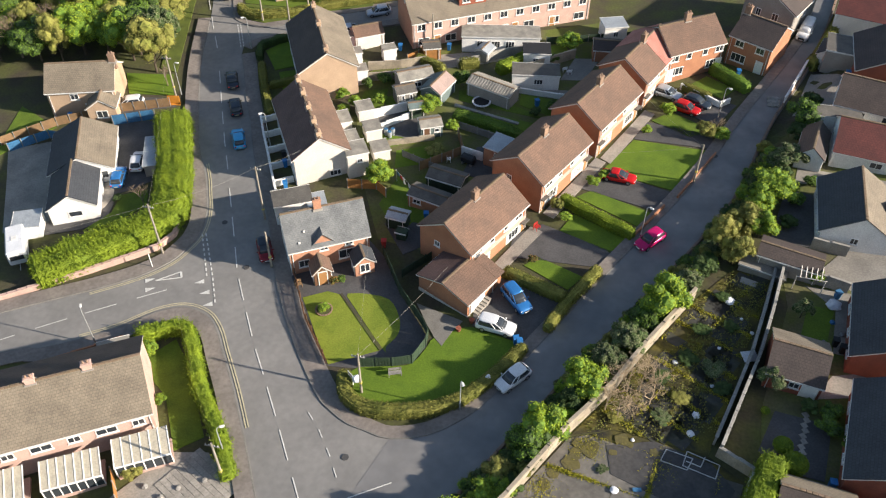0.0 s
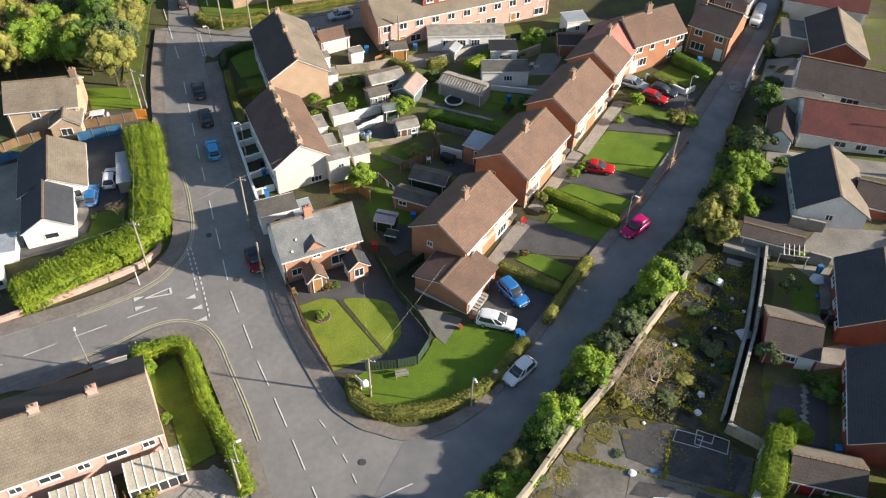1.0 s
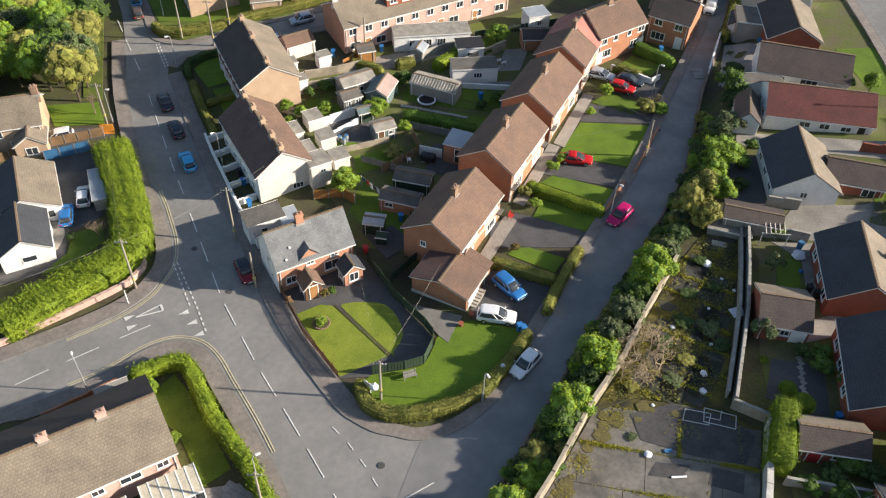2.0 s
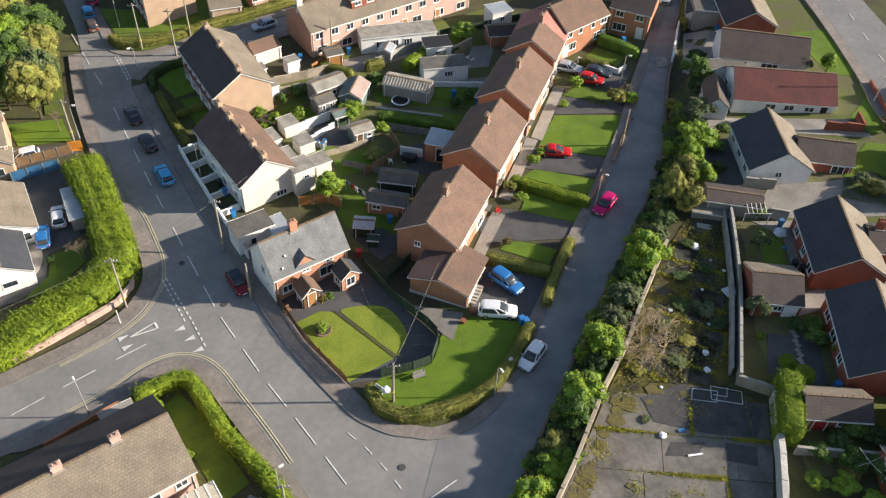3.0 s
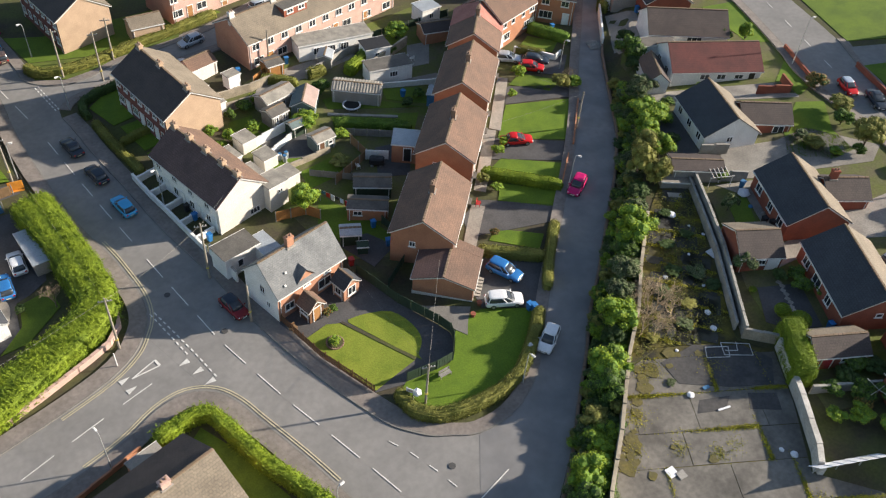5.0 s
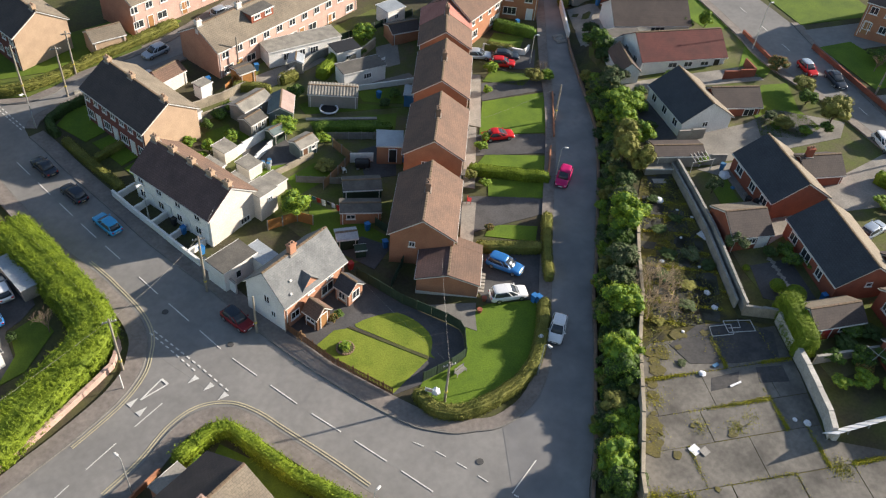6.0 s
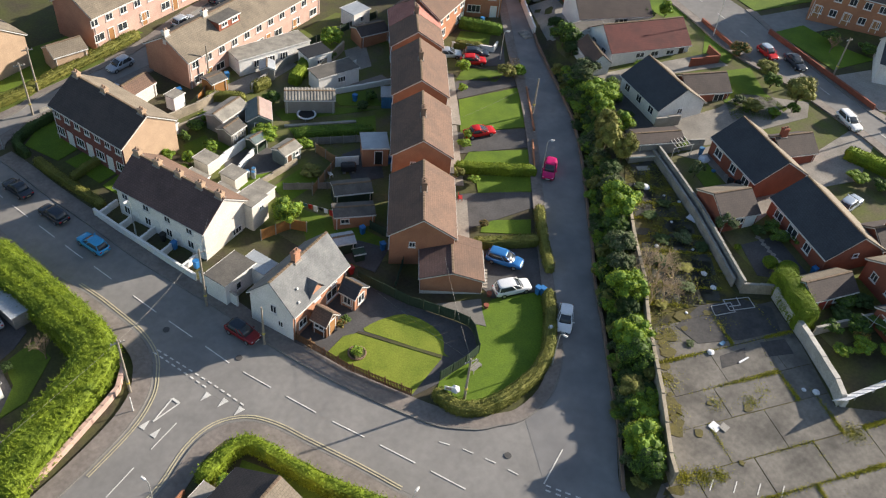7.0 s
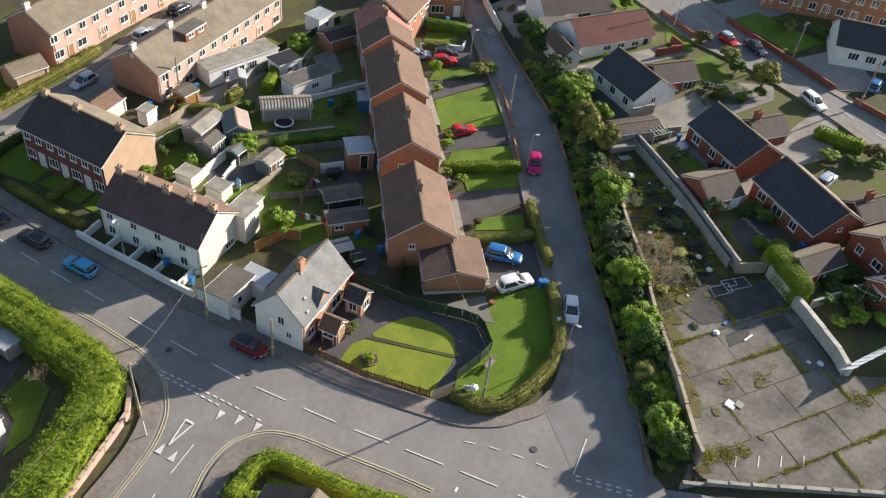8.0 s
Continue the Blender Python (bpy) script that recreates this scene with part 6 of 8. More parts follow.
flat_block("white_outbuilding", 4.6, 108.2, 10, 4.0, 3.0, 2.4, "white_render", "black", "white outbuilding with a black flat roof", windows=[("f", 0, 0.9, 1.2, 0.8, 2)])
shed(-3.2, 107.6, 70, 2.4, 2.0, 1.8, 0.4, "wood_grey", "metal_roof", "pale metal shed beside a garden wall")
shed(-11.4, 106.6, 20, 2.6, 2.4, 2.0, 0.3, "wood_orange", "felt", "small tan shed with a flat-pitched roof")
flat_block("lean_to", -17.6, 104.6, 30, 2.0, 1.6, 2.0, "white_render", "asbestos", "small white lean-to with a pale roof")
shed(-22.0, 108.2, 32, 4.6, 3.0, 2.2, 1.0, "cream", "tile_brown", "cream garage with a brown pitched roof", "pitched_garage", windows=[("n", 0, 1.4, 0.5, 0.6, 0)])
shed(-28.8, 120.6, 15, 5.0, 3.6, 2.4, 1.0, "brick_tan", "tile_tan", "pale brick garage with a tan roof", "pitched_garage")
shed(-7.6, 88.2, 25, 3.0, 2.3, 1.9, 0.45, "roof_teal", "asbestos", "pale teal garden shed with a grey roof", windows=[("f", 0.7, 0.9, 0.7, 0.6, 0)], doors=[("f", -0.7, 0.0, M["wood_brown"], 0.8, 1.7)])
shed(-10.4, 91.9, 25, 2.3, 1.8, 1.7, 0.35, "wood_green", "roof_teal", "small dark green shed behind a white wall")
tank = thing("oil_tank", pose(-1.2, 82.6, ground_z(-1.2, 82.6) + 0.02, 0, 0, -18), "dark plastic oil tank on blocks in a yard", "tank")
part("tank_body", boxes((-1.0, 1.0, -0.55, 0.55, 0.2, 1.35), bevel=0.22), M["black"], tank)
for sx in (-0.6, 0.6):
    part("block", boxes((sx - 0.2, sx + 0.2, -0.5, 0.5, 0.0, 0.196)), M["grey_wall"], tank)
part("cap", boxes((-0.15, 0.15, -0.15, 0.15, 1.354, 1.44), bevel=0.03), M["black"], tank)
for bx, by in ((-13.5, 86.7), (-12.9, 86.2), (-12.6, 86.9)):
    barrel = thing("water_barrel", pose(bx, by, ground_z(bx, by) + 0.05), "pale plastic water barrel in a back yard", "barrel")
    bm = bmesh.new()
    tube(bm, (0, 0, 0), (0, 0, 0.5), 0.27, 0.32, 14)
    tube(bm, (0, 0, 0.5), (0, 0, 1.0), 0.32, 0.27, 14)
    part("drum", bm, M["metal_roof"], barrel)
    bm = bmesh.new()
    tube(bm, (0, 0, 1.002), (0, 0, 1.05), 0.28, 0.26, 14)
    part("lid", bm, M["tarp_blue"], barrel)
wall_run("garden_wall", [(-14.7, 83.7), (-6.7, 86.8)], 0.8, 0.25, "old_wall", "low stained wall below a raised yard", "old_wall")
wall_run("garden_wall", [(-5.4, 94.9), (4.2, 92.2)], 0.25, 0.5, "grey_wall", "narrow concrete path edging across a lawn", None)
wall_run("garden_wall", [(-2.4, 84.2), (0.6, 83.4)], 1.5, 0.12, "white_render", "white panel wall behind an oil tank", None)
for k in range(3):
    flat_block("rear_extension", -15.6 - 2.35 * k, 79.0 + 4.1 * k, 30, 2.8, 2.8, 3.9 if k == 0 else 2.2, "cream", "asbestos", "cream flat-roofed rear extension of the terrace", windows=([("f", 0.2, 2.6, 0.8, 0.6, 1)] if k == 0 else []) + [("e", 0, 0.8, 0.9, 1.0, 1)], base=0.4)
    flat_block("rear_scullery", -13.2 - 2.2 * k, 82.2 + 4.1 * k, 30, 2.2, 2.4, 1.7, "cream", "asbestos", "low white scullery with a pale roof", windows=[("e", 0, 0.8, 0.9, 1.0, 1)])
for k in range(3):
    flat_block("rear_porch", -21.0 - 2.0 * k + 0.5, 98.2 + 4.2 * k, 26, 2.2, 1.8, 2.3, "white_render", "asbestos", "small white back porch", windows=[("e", 0, 0.8, 1.0, 1.0, 2)])
shed(15.4, 111.8, 5, 5.0, 3.4, 2.0, 0.7, "brick_orange", "tile_dark", "brick store with a dark roof", "brick_shed")
flat_block("white_store", 15.6, 117.8, 20, 3.6, 3.0, 2.4, "white_render", "metal_roof", "small white store with a pale roof", windows=[("f", 0, 0.8, 0.8, 0.9, 1)])
flat_block("blue_shed", 10.4, 94.6, 64, 2.6, 2.0, 1.9, "tarp_blue", "metal_roof", "blue-grey shed behind the house")
flat_block("cottage_extension", -21.3, 69.7, 28, 4.7, 3.0, 2.9, "white_render", "felt", "white flat-roofed extension with a roof window", windows=[("f", -0.4, 1.0, 0.8, 1.1, 0)])
flat_block("cottage_scullery", -18.0, 69.6, 28, 2.2, 3.4, 2.5, "white_render", "metal_roof", "white lean-to behind the cottage")
flat_block("concrete_stand", 35.2, 67.2, -17, 5.0, 2.4, 0.9, "grey_render", "concrete", "stepped concrete platform below a garage")
flat_block("white_annexe", 45.4, 95.6, 2, 6.4, 2.4, 2.5, "white_render", "felt", "long white annexe with a flat felt roof")
flat_block("bungalow_store", -53.9, 61.6, -66, 3.2, 3.2, 2.0, "white_render", "metal_roof", "white flat-roofed store beside the bungalow")
flat_block("polythene_store", -44.0, 77.0, 112, 6.4, 2.0, 1.7, "grey_render", "metal_roof", "long grey polycarbonate store against the hedge")
flat_block("front_block", -32.3, 43.5, 31, 3.2, 3.0, 2.4, "brick_orange", "concrete", "brick front block with a flat concrete roof")
flat_block("grey_block", 49.2, 112.5, -10, 6.0, 5.0, 2.6, "grey_render", "felt", "grey flat-roofed block above the lane")
house("slate_cabin", 47.6, 113.6, 70, 4.4, 3.6, 2.4, 1.2, M["white_render"], (VG, VG), "white cabin with a slate roof above the lane", over=0.15, category="cabin", windows=[("n", 0, 0.9, 1.0, 0.6, 1)])
# East slope coloured tan as if sunlit, west slope dark as if shaded.
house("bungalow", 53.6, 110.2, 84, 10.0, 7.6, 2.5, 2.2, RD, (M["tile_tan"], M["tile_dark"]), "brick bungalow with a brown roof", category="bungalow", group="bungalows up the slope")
house("bungalow", 55.0, 123.4, -14, 12.0, 7.6, 2.5, 2.4, WR, (M["tile_red"], M["tile_red"]), "white bungalow with a dark red roof on the hill", category="bungalow", group="bungalows up the slope")
house("bungalow", 42.4, 25.8, 78, 9.0, 7.4, 2.5, 2.3, RD, (M["tile_dark"], M["tile_dark"]), "red brick bungalow below the gardens", 4.7, category="bungalow", group="bungalows up the slope", windows=[("b", -2, 0.8, 1.6, 1.2, 1), ("b", 1.5, 0.8, 1.6, 1.2, 1)])


def conservatory(x, y, ang, L, Wd, label):
    t = thing("conservatory", pose(x, y, ground_z(x, y), 0, 0, ang), label, "conservatory")
    part("base_wall", boxes((-L / 2, L / 2, -Wd / 2, Wd / 2, -0.6, 0.5)), M["brick_pink"], t)
    part("roof_glass", boxes((-L / 2, L / 2, 0, math.hypot(Wd, 0.7), 0, 0.04)), M["roof_sheet"], t).matrix_local = pose(0, -Wd / 2, 2.05) @ pose(0, 0, 0, math.degrees(math.atan2(0.7, Wd)))
    part("front_glass", boxes((-L / 2, L / 2, -Wd / 2 + 0.02, -Wd / 2 + 0.05, 0.5, 2.0)), M["glass"], t)
    n = round(L / 0.8)
    for k in range(n + 1):
        u = -L / 2 + L * k / n
        part("glazing_bar", boxes((u - 0.05, u + 0.05, -0.05, math.hypot(Wd, 0.7), 0.045, 0.1)), M["upvc"], t).matrix_local = pose(0, -Wd / 2, 2.05) @ pose(0, 0, 0, math.degrees(math.atan2(0.7, Wd)))
        part("mullion", boxes((u - 0.05, u + 0.05, -Wd / 2 - 0.03, -Wd / 2 + 0.06, 0.5, 2.05)), M["upvc"], t)
    part("eaves_beam", boxes((-L / 2 - 0.06, L / 2 + 0.06, -Wd / 2 - 0.08, -Wd / 2 + 0.08, 1.96, 2.1)), M["upvc"], t)


M["roof_sheet"] = mat("roof_sheet", (0.42, 0.38, 0.3), (0.3, 0.28, 0.23), 0.35, 1.0, 6, 0.05)
conservatory(-24.0, 33.0, 30, 5.2, 2.8, "white-framed lean-to conservatory with a tan glazed roof")
conservatory(-29.6, 29.6, 30, 5.4, 2.8, "white-framed lean-to with a grey sheet roof")
conservatory(-35.6, 26.4, 30, 5.0, 3.2, "white conservatory with a pale panelled roof")


# ---- cars ----
def car(x, y, ang, colour, label, L=4.2, Wd=1.78, H=1.48, style="hatch", roof=None, name="car"):
    z = ground_z(x, y) + 0.06
    e = 0.6
    fx, fy = math.cos(radians(ang)), math.sin(radians(ang))
    pitch = -math.degrees(math.atan2(ground_z(x + fx * e, y + fy * e) - ground_z(x - fx * e, y - fy * e), 2 * e))
    t = thing(name, pose(x, y, z, 0, 0, ang) @ pose(0, 0, 0, 0, pitch), label, "car")
    a = L / 2
    belt = H * 0.6

    def loop(bm, n, at):
        """A ring of points; at(u, v) places a rounded square's outline."""
        ring = []
        for k in range(n):
            g = 2 * math.pi * (k + 0.5) / n
            c, s = math.cos(g), math.sin(g)
            e = 0.42
            ring.append(bm.verts.new(at(math.copysign(abs(c) ** e, c), math.copysign(abs(s) ** e, s))))
        return ring

    def skin(bm, rings, cap0=True, cap1=True):
        for p, q in zip(rings, rings[1:]):
            for k in range(len(p)):
                bm.faces.new((p[k], p[(k + 1) % len(p)], q[(k + 1) % len(p)], q[k]))
        if cap0:
            bm.faces.new(rings[0][::-1])
        if cap1:
            bm.faces.new(rings[-1])
        bmesh.ops.recalc_face_normals(bm, faces=bm.faces[:])
        for f in bm.faces:
            f.smooth = True

    snout = 1.0 if style != "van" else 1.12
    bm = bmesh.new()
    rings = []
    for sx, w, z0, z1 in ((-a, 0.74, 0.36, belt * 0.8), (-a + 0.07, 0.88, 0.26, belt * 0.95), (-a + 0.3, 0.97, 0.2, belt + 0.02), (-a * 0.4, 1.0, 0.18, belt + 0.02), (a * 0.3, 1.0, 0.18, belt), (a * 0.52, 0.99, 0.18, belt * 0.98), (a * 0.72, 0.97, 0.19, belt * 0.92 * snout), (a - 0.2, 0.91, 0.22, belt * 0.82 * snout), (a - 0.05, 0.8, 0.27, belt * 0.7), (a, 0.66, 0.34, belt * 0.58)):
        rings.append(loop(bm, 20, lambda u, v, sx=sx, w=w, z0=z0, z1=z1: (sx, u * w * Wd / 2 * (1 - 0.04 * max(v, 0)), (z0 + z1) / 2 + v * (z1 - z0) / 2)))
    skin(bm, rings)
    body = part("body", bm, colour, t)
    tail = {"hatch": -a + 0.14, "estate": -a + 0.1, "saloon": -a + 0.7, "van": -a + 0.05}[style]
    top0, top1 = {"hatch": (-a + 0.62, a * 0.1), "estate": (-a + 0.4, a * 0.1), "saloon": (-a + 1.25, a * 0.02), "van": (-a + 0.1, a * 0.3)}[style]
    nose = a * 0.54 if style != "van" else a * 0.68

    def hull(z, x0, x1, w):
        return lambda u, v: ((x0 + x1) / 2 + u * (x1 - x0) / 2, v * w * Wd / 2, z)

    mid0, mid1 = tail * 0.42 + top0 * 0.58, nose * 0.42 + top1 * 0.58
    levels = (hull(belt - 0.04, tail, nose, 0.92), hull(belt * 0.42 + H * 0.58 - 0.05, mid0 - 0.03, mid1 + 0.04, 0.845), hull(H - 0.1, top0, top1, 0.76))
    bm = bmesh.new()
    lower = [loop(bm, 28, at) for at in levels]
    rails = [[tuple(r[k].co) for r in lower] for k in (3, 10, 17, 24)]
    sides_mid = [[tuple(r[k].co) for r in lower] for k in (6, 21)]
    skin(bm, lower)
    part("glazing", bm, M["glass"] if style != "van" else colour, t)
    bm = bmesh.new()
    skin(bm, [loop(bm, 28, at) for at in (hull(H - 0.115, top0 - 0.03, top1 + 0.03, 0.78), hull(H - 0.06, top0 - 0.02, top1 + 0.0, 0.77), hull(H - 0.02, top0 + 0.08, top1 - 0.12, 0.7), hull(H, top0 + 0.35, top1 - 0.4, 0.42))])
    part("roof_panel", bm, roof or colour, t)
    for line in rails + sides_mid:
        bm = bmesh.new()
        for p, q in zip(line, line[1:]):
            tube(bm, p, q, 0.05, 0.05, 6)
        part("pillar", bm, colour, body)
    for s in (-1, 1):
        y0, y1 = sorted((s * (Wd / 2 - 0.05), s * (Wd / 2 + 0.15)))
        part("mirror", boxes((nose - 0.42, nose - 0.27, y0, y1, belt - 0.02, belt + 0.11), bevel=0.04), colour, t)
        y0, y1 = sorted((s * Wd * 0.25, s * Wd * 0.405))
        part("headlight", boxes((a - 0.3, a - 0.05, y0, y1, belt * 0.58, belt * 0.72), bevel=0.04), M["lamp_white"], t)
        part("tail_light", boxes((-a + 0.0, -a + 0.16, y0, y1, belt * 0.66, belt * 0.9), bevel=0.04), M["lamp_red"], t)
        for wx in (a * 0.62, -a * 0.6):
            bm = bmesh.new()
            tube(bm, (wx, s * (Wd / 2 - 0.2), 0.31), (wx, s * (Wd / 2 + 0.008), 0.31), 0.32, 0.3, 18)
            w = part("wheel", bm, M["tyre"], t)
            bm = bmesh.new()
            tube(bm, (wx, s * (Wd / 2 - 0.02), 0.31), (wx, s * (Wd / 2 + 0.02), 0.31), 0.2, 0.19, 12)
            part("rim", bm, M["alloy"], w)
    part("grille", boxes((a - 0.06, a + 0.012, -Wd * 0.25, Wd * 0.25, 0.38, belt * 0.6), bevel=0.01), M["black"], t)
    part("front_plate", boxes((a + 0.012, a + 0.03, -0.26, 0.26, 0.36, 0.47)), M["upvc"], t)
    part("rear_plate", boxes((-a - 0.03, -a - 0.004, -0.26, 0.26, belt * 0.55, belt * 0.55 + 0.11)), M["yellow_line"], t)
    return t


cw, cb, cd, cr = paint("car_white", (0.78, 0.78, 0.78)), paint("car_blue", (0.03, 0.16, 0.42)), paint("car_dark", (0.025, 0.035, 0.05)), paint("car_red", (0.5, 0.012, 0.012))
csky, cpink, cmar, csil, cbrown = paint("car_sky", (0.05, 0.34, 0.62)), paint("car_pink", (0.5, 0.008, 0.12)), paint("car_maroon", (0.2, 0.01, 0.015)), paint("car_silver", (0.42, 0.48, 0.55), 0.3, 0.5), paint("car_brown", (0.1, 0.07, 0.06))
car(-33.7, 82.4, 117, csky, "bright blue parked coupe with a rear spoiler", 4.3)
car(-36.8, 89.2, 117, cd, "dark grey parked hatchback", 4.2)
car(-39.8, 95.5, 116, cd, "dark blue parked car under the streetlight", 4.4, style="saloon")
car(-22.5, 62.4, 298, cmar, "dark red hatchback with a black roof at the kerb", 4.1, roof=cd)
car(-51.6, 127.4, 110, cpink, "crimson car parked up the main road", 4.2)
car(-51.2, 123.2, 110, csky, "pale blue car parked up the main road", 4.2)
car(-50.0, 119.6, 110, cbrown, "brown estate car parked up the main road", 4.4, style="estate")
car(-53.3, 88.2, 197, cw, "white estate car on the brick house's drive", 4.5, style="estate")
car(-47.2, 72.6, 106, cb, "dark blue hatchback on the bungalow drive", 4.1)
car(-46.0, 76.0, 106, cw, "white hatchback on the bungalow drive", 4.0)
car(8.6, 59.2, -50, cb, "mid-blue off-roader on the tarmac drive", 4.5, 1.85, 1.62, "estate")
car(7.0, 54.9, -10, cw, "white off-roader beside the lawn", 4.4, 1.85, 1.62, "estate")
car(9.8, 48.3, 231, cw, "white hatchback half on the pavement", 4.1)
car(22.9, 71.1, 229, cpink, "crimson hatchback parked on the lane", 4.2)
car(18.6, 82.3, -10, cr, "bright red coupe on the drive", 4.5, 1.8, 1.4, "saloon")
car(27.0, 98.6, -25, cr, "red hatchback in the parking bay", 4.0)
car(28.4, 100.3, -25, cd, "dark car in the parking bay", 4.2)
car(24.4, 102.0, -25, csil, "silver car before the white wall", 4.2)
car(44.9, 121.6, 250, cw, "white van with its door open on the lane", 5.0, 1.95, 2.1, "van", name="van")
car(-25.4, 110.6, 22, csil, "blue-grey car beside a garage", 4.2)
car(-22.3, 116.4, 205, csil, "silver hatchback on the side street", 4.1)
car(-10.4, 125.3, 30, csil, "silver estate on the side street", 4.3, style="estate")
car(-2.6, 131.2, 30, cd, "dark blue people carrier on the side street", 4.6, 1.85, 1.65, "estate")
car(68.4, 78.4, 262, cr, "red and grey hatchback on the eastern road", 3.9, roof=csil)
car(70.3, 74.4, 258, cd, "dark saloon on the eastern road", 4.5, style="saloon")
car(66.0, 59.6, 258, cw, "white estate on the eastern road", 4.5, style="estate")
car(77.6, 57.4, 20, cb, "blue car on a pale drive", 4.2)
car(52.6, 47.0, 10, csil, "silver car on the bungalow drive", 4.1)

van = thing("touring_caravan", pose(-53.0, 57.6, ground_z(-53, 57.6) + 0.1, 0, 0, -57), "white touring caravan behind the hedge", "caravan")
body = part("body", boxes((-2.6, 2.6, -1.1, 1.1, 0.4, 2.5), bevel=0.18), paint("caravan_white", (0.72, 0.73, 0.74)), van)
part("front_window", boxes((2.56, 2.63, -0.8, 0.8, 1.2, 1.9), bevel=0.02), M["glass"], van)
part("side_window", boxes((-1.2, 0.2, -1.13, -1.07, 1.2, 1.8), bevel=0.02), M["glass"], van)
part("roof_light", boxes((-0.4, 0.4, -0.35, 0.35, 2.5, 2.58), bevel=0.02), M["fascia"], van)
for s in (-1, 1):
    bm = bmesh.new()
    tube(bm, (0, s * 0.9, 0.25), (0, s * 1.08, 0.25), 0.32, 0.32, 14)
    part("wheel", bm, M["tyre"], van)
bm = bmesh.new()
tube(bm, (2.6, 0, 0.45), (3.6, 0, 0.4), 0.05, 0.05, 6)
part("drawbar", bm, M["galv"], van)


# ---- poles, street lamps and wires ----
def telegraph_pole(x, y, h, label, arms=True):
    t = thing("telegraph_pole", pose(x, y, ground_z(x, y)), label, "pole")
    bm = bmesh.new()
    tube(bm, (0, 0, -0.5), (0, 0, h), 0.15, 0.1, 10)
    part("shaft", bm, M["pole_wood"], t)
    if arms:
        part("crossarm", boxes((-0.7, 0.7, -0.05, 0.05, h - 0.5, h - 0.38), bevel=0.01), M["wood_grey"], t)
        for k in (-0.6, -0.25, 0.25, 0.6):
            bm = bmesh.new()
            tube(bm, (k, 0, h - 0.38), (k, 0, h - 0.22), 0.04, 0.03, 8)
            part("insulator", bm, M["fascia"], t)
    part("marker_band", boxes((-0.16, 0.16, -0.16, 0.16, 1.6, 1.85), bevel=0.04), paint("marker_yellow", (0.55, 0.45, 0.08), 0.6, 0), t)


def street_lamp(x, y, h, ang, label, reach=0.4):
    t = thing("street_lamp", pose(x, y, ground_z(x, y), 0, 0, ang), label, "street lamp")
    bm = bmesh.new()
    tube(bm, (0, 0, -0.3), (0, 0, 1.3), 0.1, 0.1, 10)
    tube(bm, (0, 0, 1.3), (0, 0, h - 0.4), 0.065, 0.05, 8)
    tube(bm, (0, 0, h - 0.4), (reach * 0.3, 0, h - 0.08), 0.05, 0.045, 8)
    tube(bm, (reach * 0.3, 0, h - 0.08), (reach, 0, h), 0.045, 0.04, 8)
    part("column", bm, M["galv"], t)
    part("lantern", boxes((reach - 0.1, reach + 0.42, -0.11, 0.11, h - 0.06, h + 0.07), bevel=0.04), M["fascia"], t)
    part("lamp_glass", boxes((reach + 0.0, reach + 0.36, -0.1, 0.1, h - 0.13, h - 0.082)), M["lamp_white"], t)


for x, y, h in ((-5.3, 44.3, 6.4), (-24.7, 68.2, 8.6), (-35.0, 60.2, 8.2), (28.0, 83.2, 6.0), (-41.0, 112.3, 8.0), (-35.5, 110.2, 8.0), (-33.9, 115.1, 7.0), (-47.2, 91.2, 7.0), (73.4, 69.4, 6.5), (71.6, 55.6, 7.5), (-11.6, 108.6, 6.0), (-15.6, 32.2, 6.5)):
    telegraph_pole(x, y, h, "weathered wooden telegraph pole", h > 6.2)
for x, y, h, a in ((5.1, 43.8, 5.2, -60), (-28.9, 81.9, 5.8, 208), (21.7, 71.2, 5.6, -30), (-36.2, 45.6, 6.0, 120), (-46.6, 91.8, 5.6, 0), (31.4, 97.8, 5.0, -30), (64.6, 86.6, 8.0, 0), (-40.2, 104.6, 5.5, 200), (-45.6, 119.0, 5.5, 200), (-16.4, 34.6, 5.2, 30)):
    street_lamp(x, y, h, a, "slim galvanised street lamp beside the road")
telegraph_pole(-20.9, 60.2, 5.8, "plain slim pole at the kerb", False)
sp = thing("sign_post", pose(-35.3, 57.9, ground_z(-35.3, 57.9)), "plain white marker post on the pavement", "post")
bm = bmesh.new()
tube(bm, (0, 0, -0.2), (0, 0, 2.3), 0.06, 0.05, 8)
part("shaft", bm, M["upvc"], sp)


def wire(a, b, sag):
    t = tagged(new("overhead_wire"), "thin overhead telephone wire", "wire")
    bm = bmesh.new()
    prev, r = None, 0.011
    for k in range(15):
        u = k / 14
        p = Vector(a).lerp(Vector(b), u) - Vector((0, 0, sag * 4 * u * (1 - u)))
        ring = [bm.verts.new(p + Vector(d) * r) for d in ((0, 0, 1), (0.7, -0.7, 0), (0, 0, -1), (-0.7, 0.7, 0))]
        if prev:
            for i in range(4):
                bm.faces.new((prev[i], prev[(i + 1) % 4], ring[(i + 1) % 4], ring[i]))
        prev = ring
    me = bpy.data.meshes.new("overhead_wire")
    bm.to_mesh(me)
    bm.free()
    me.materials.append(M["grey_wall"])
    new("cable", me).parent = t


def top(x, y, h):
    return (x, y, ground_z(x, y) + h)


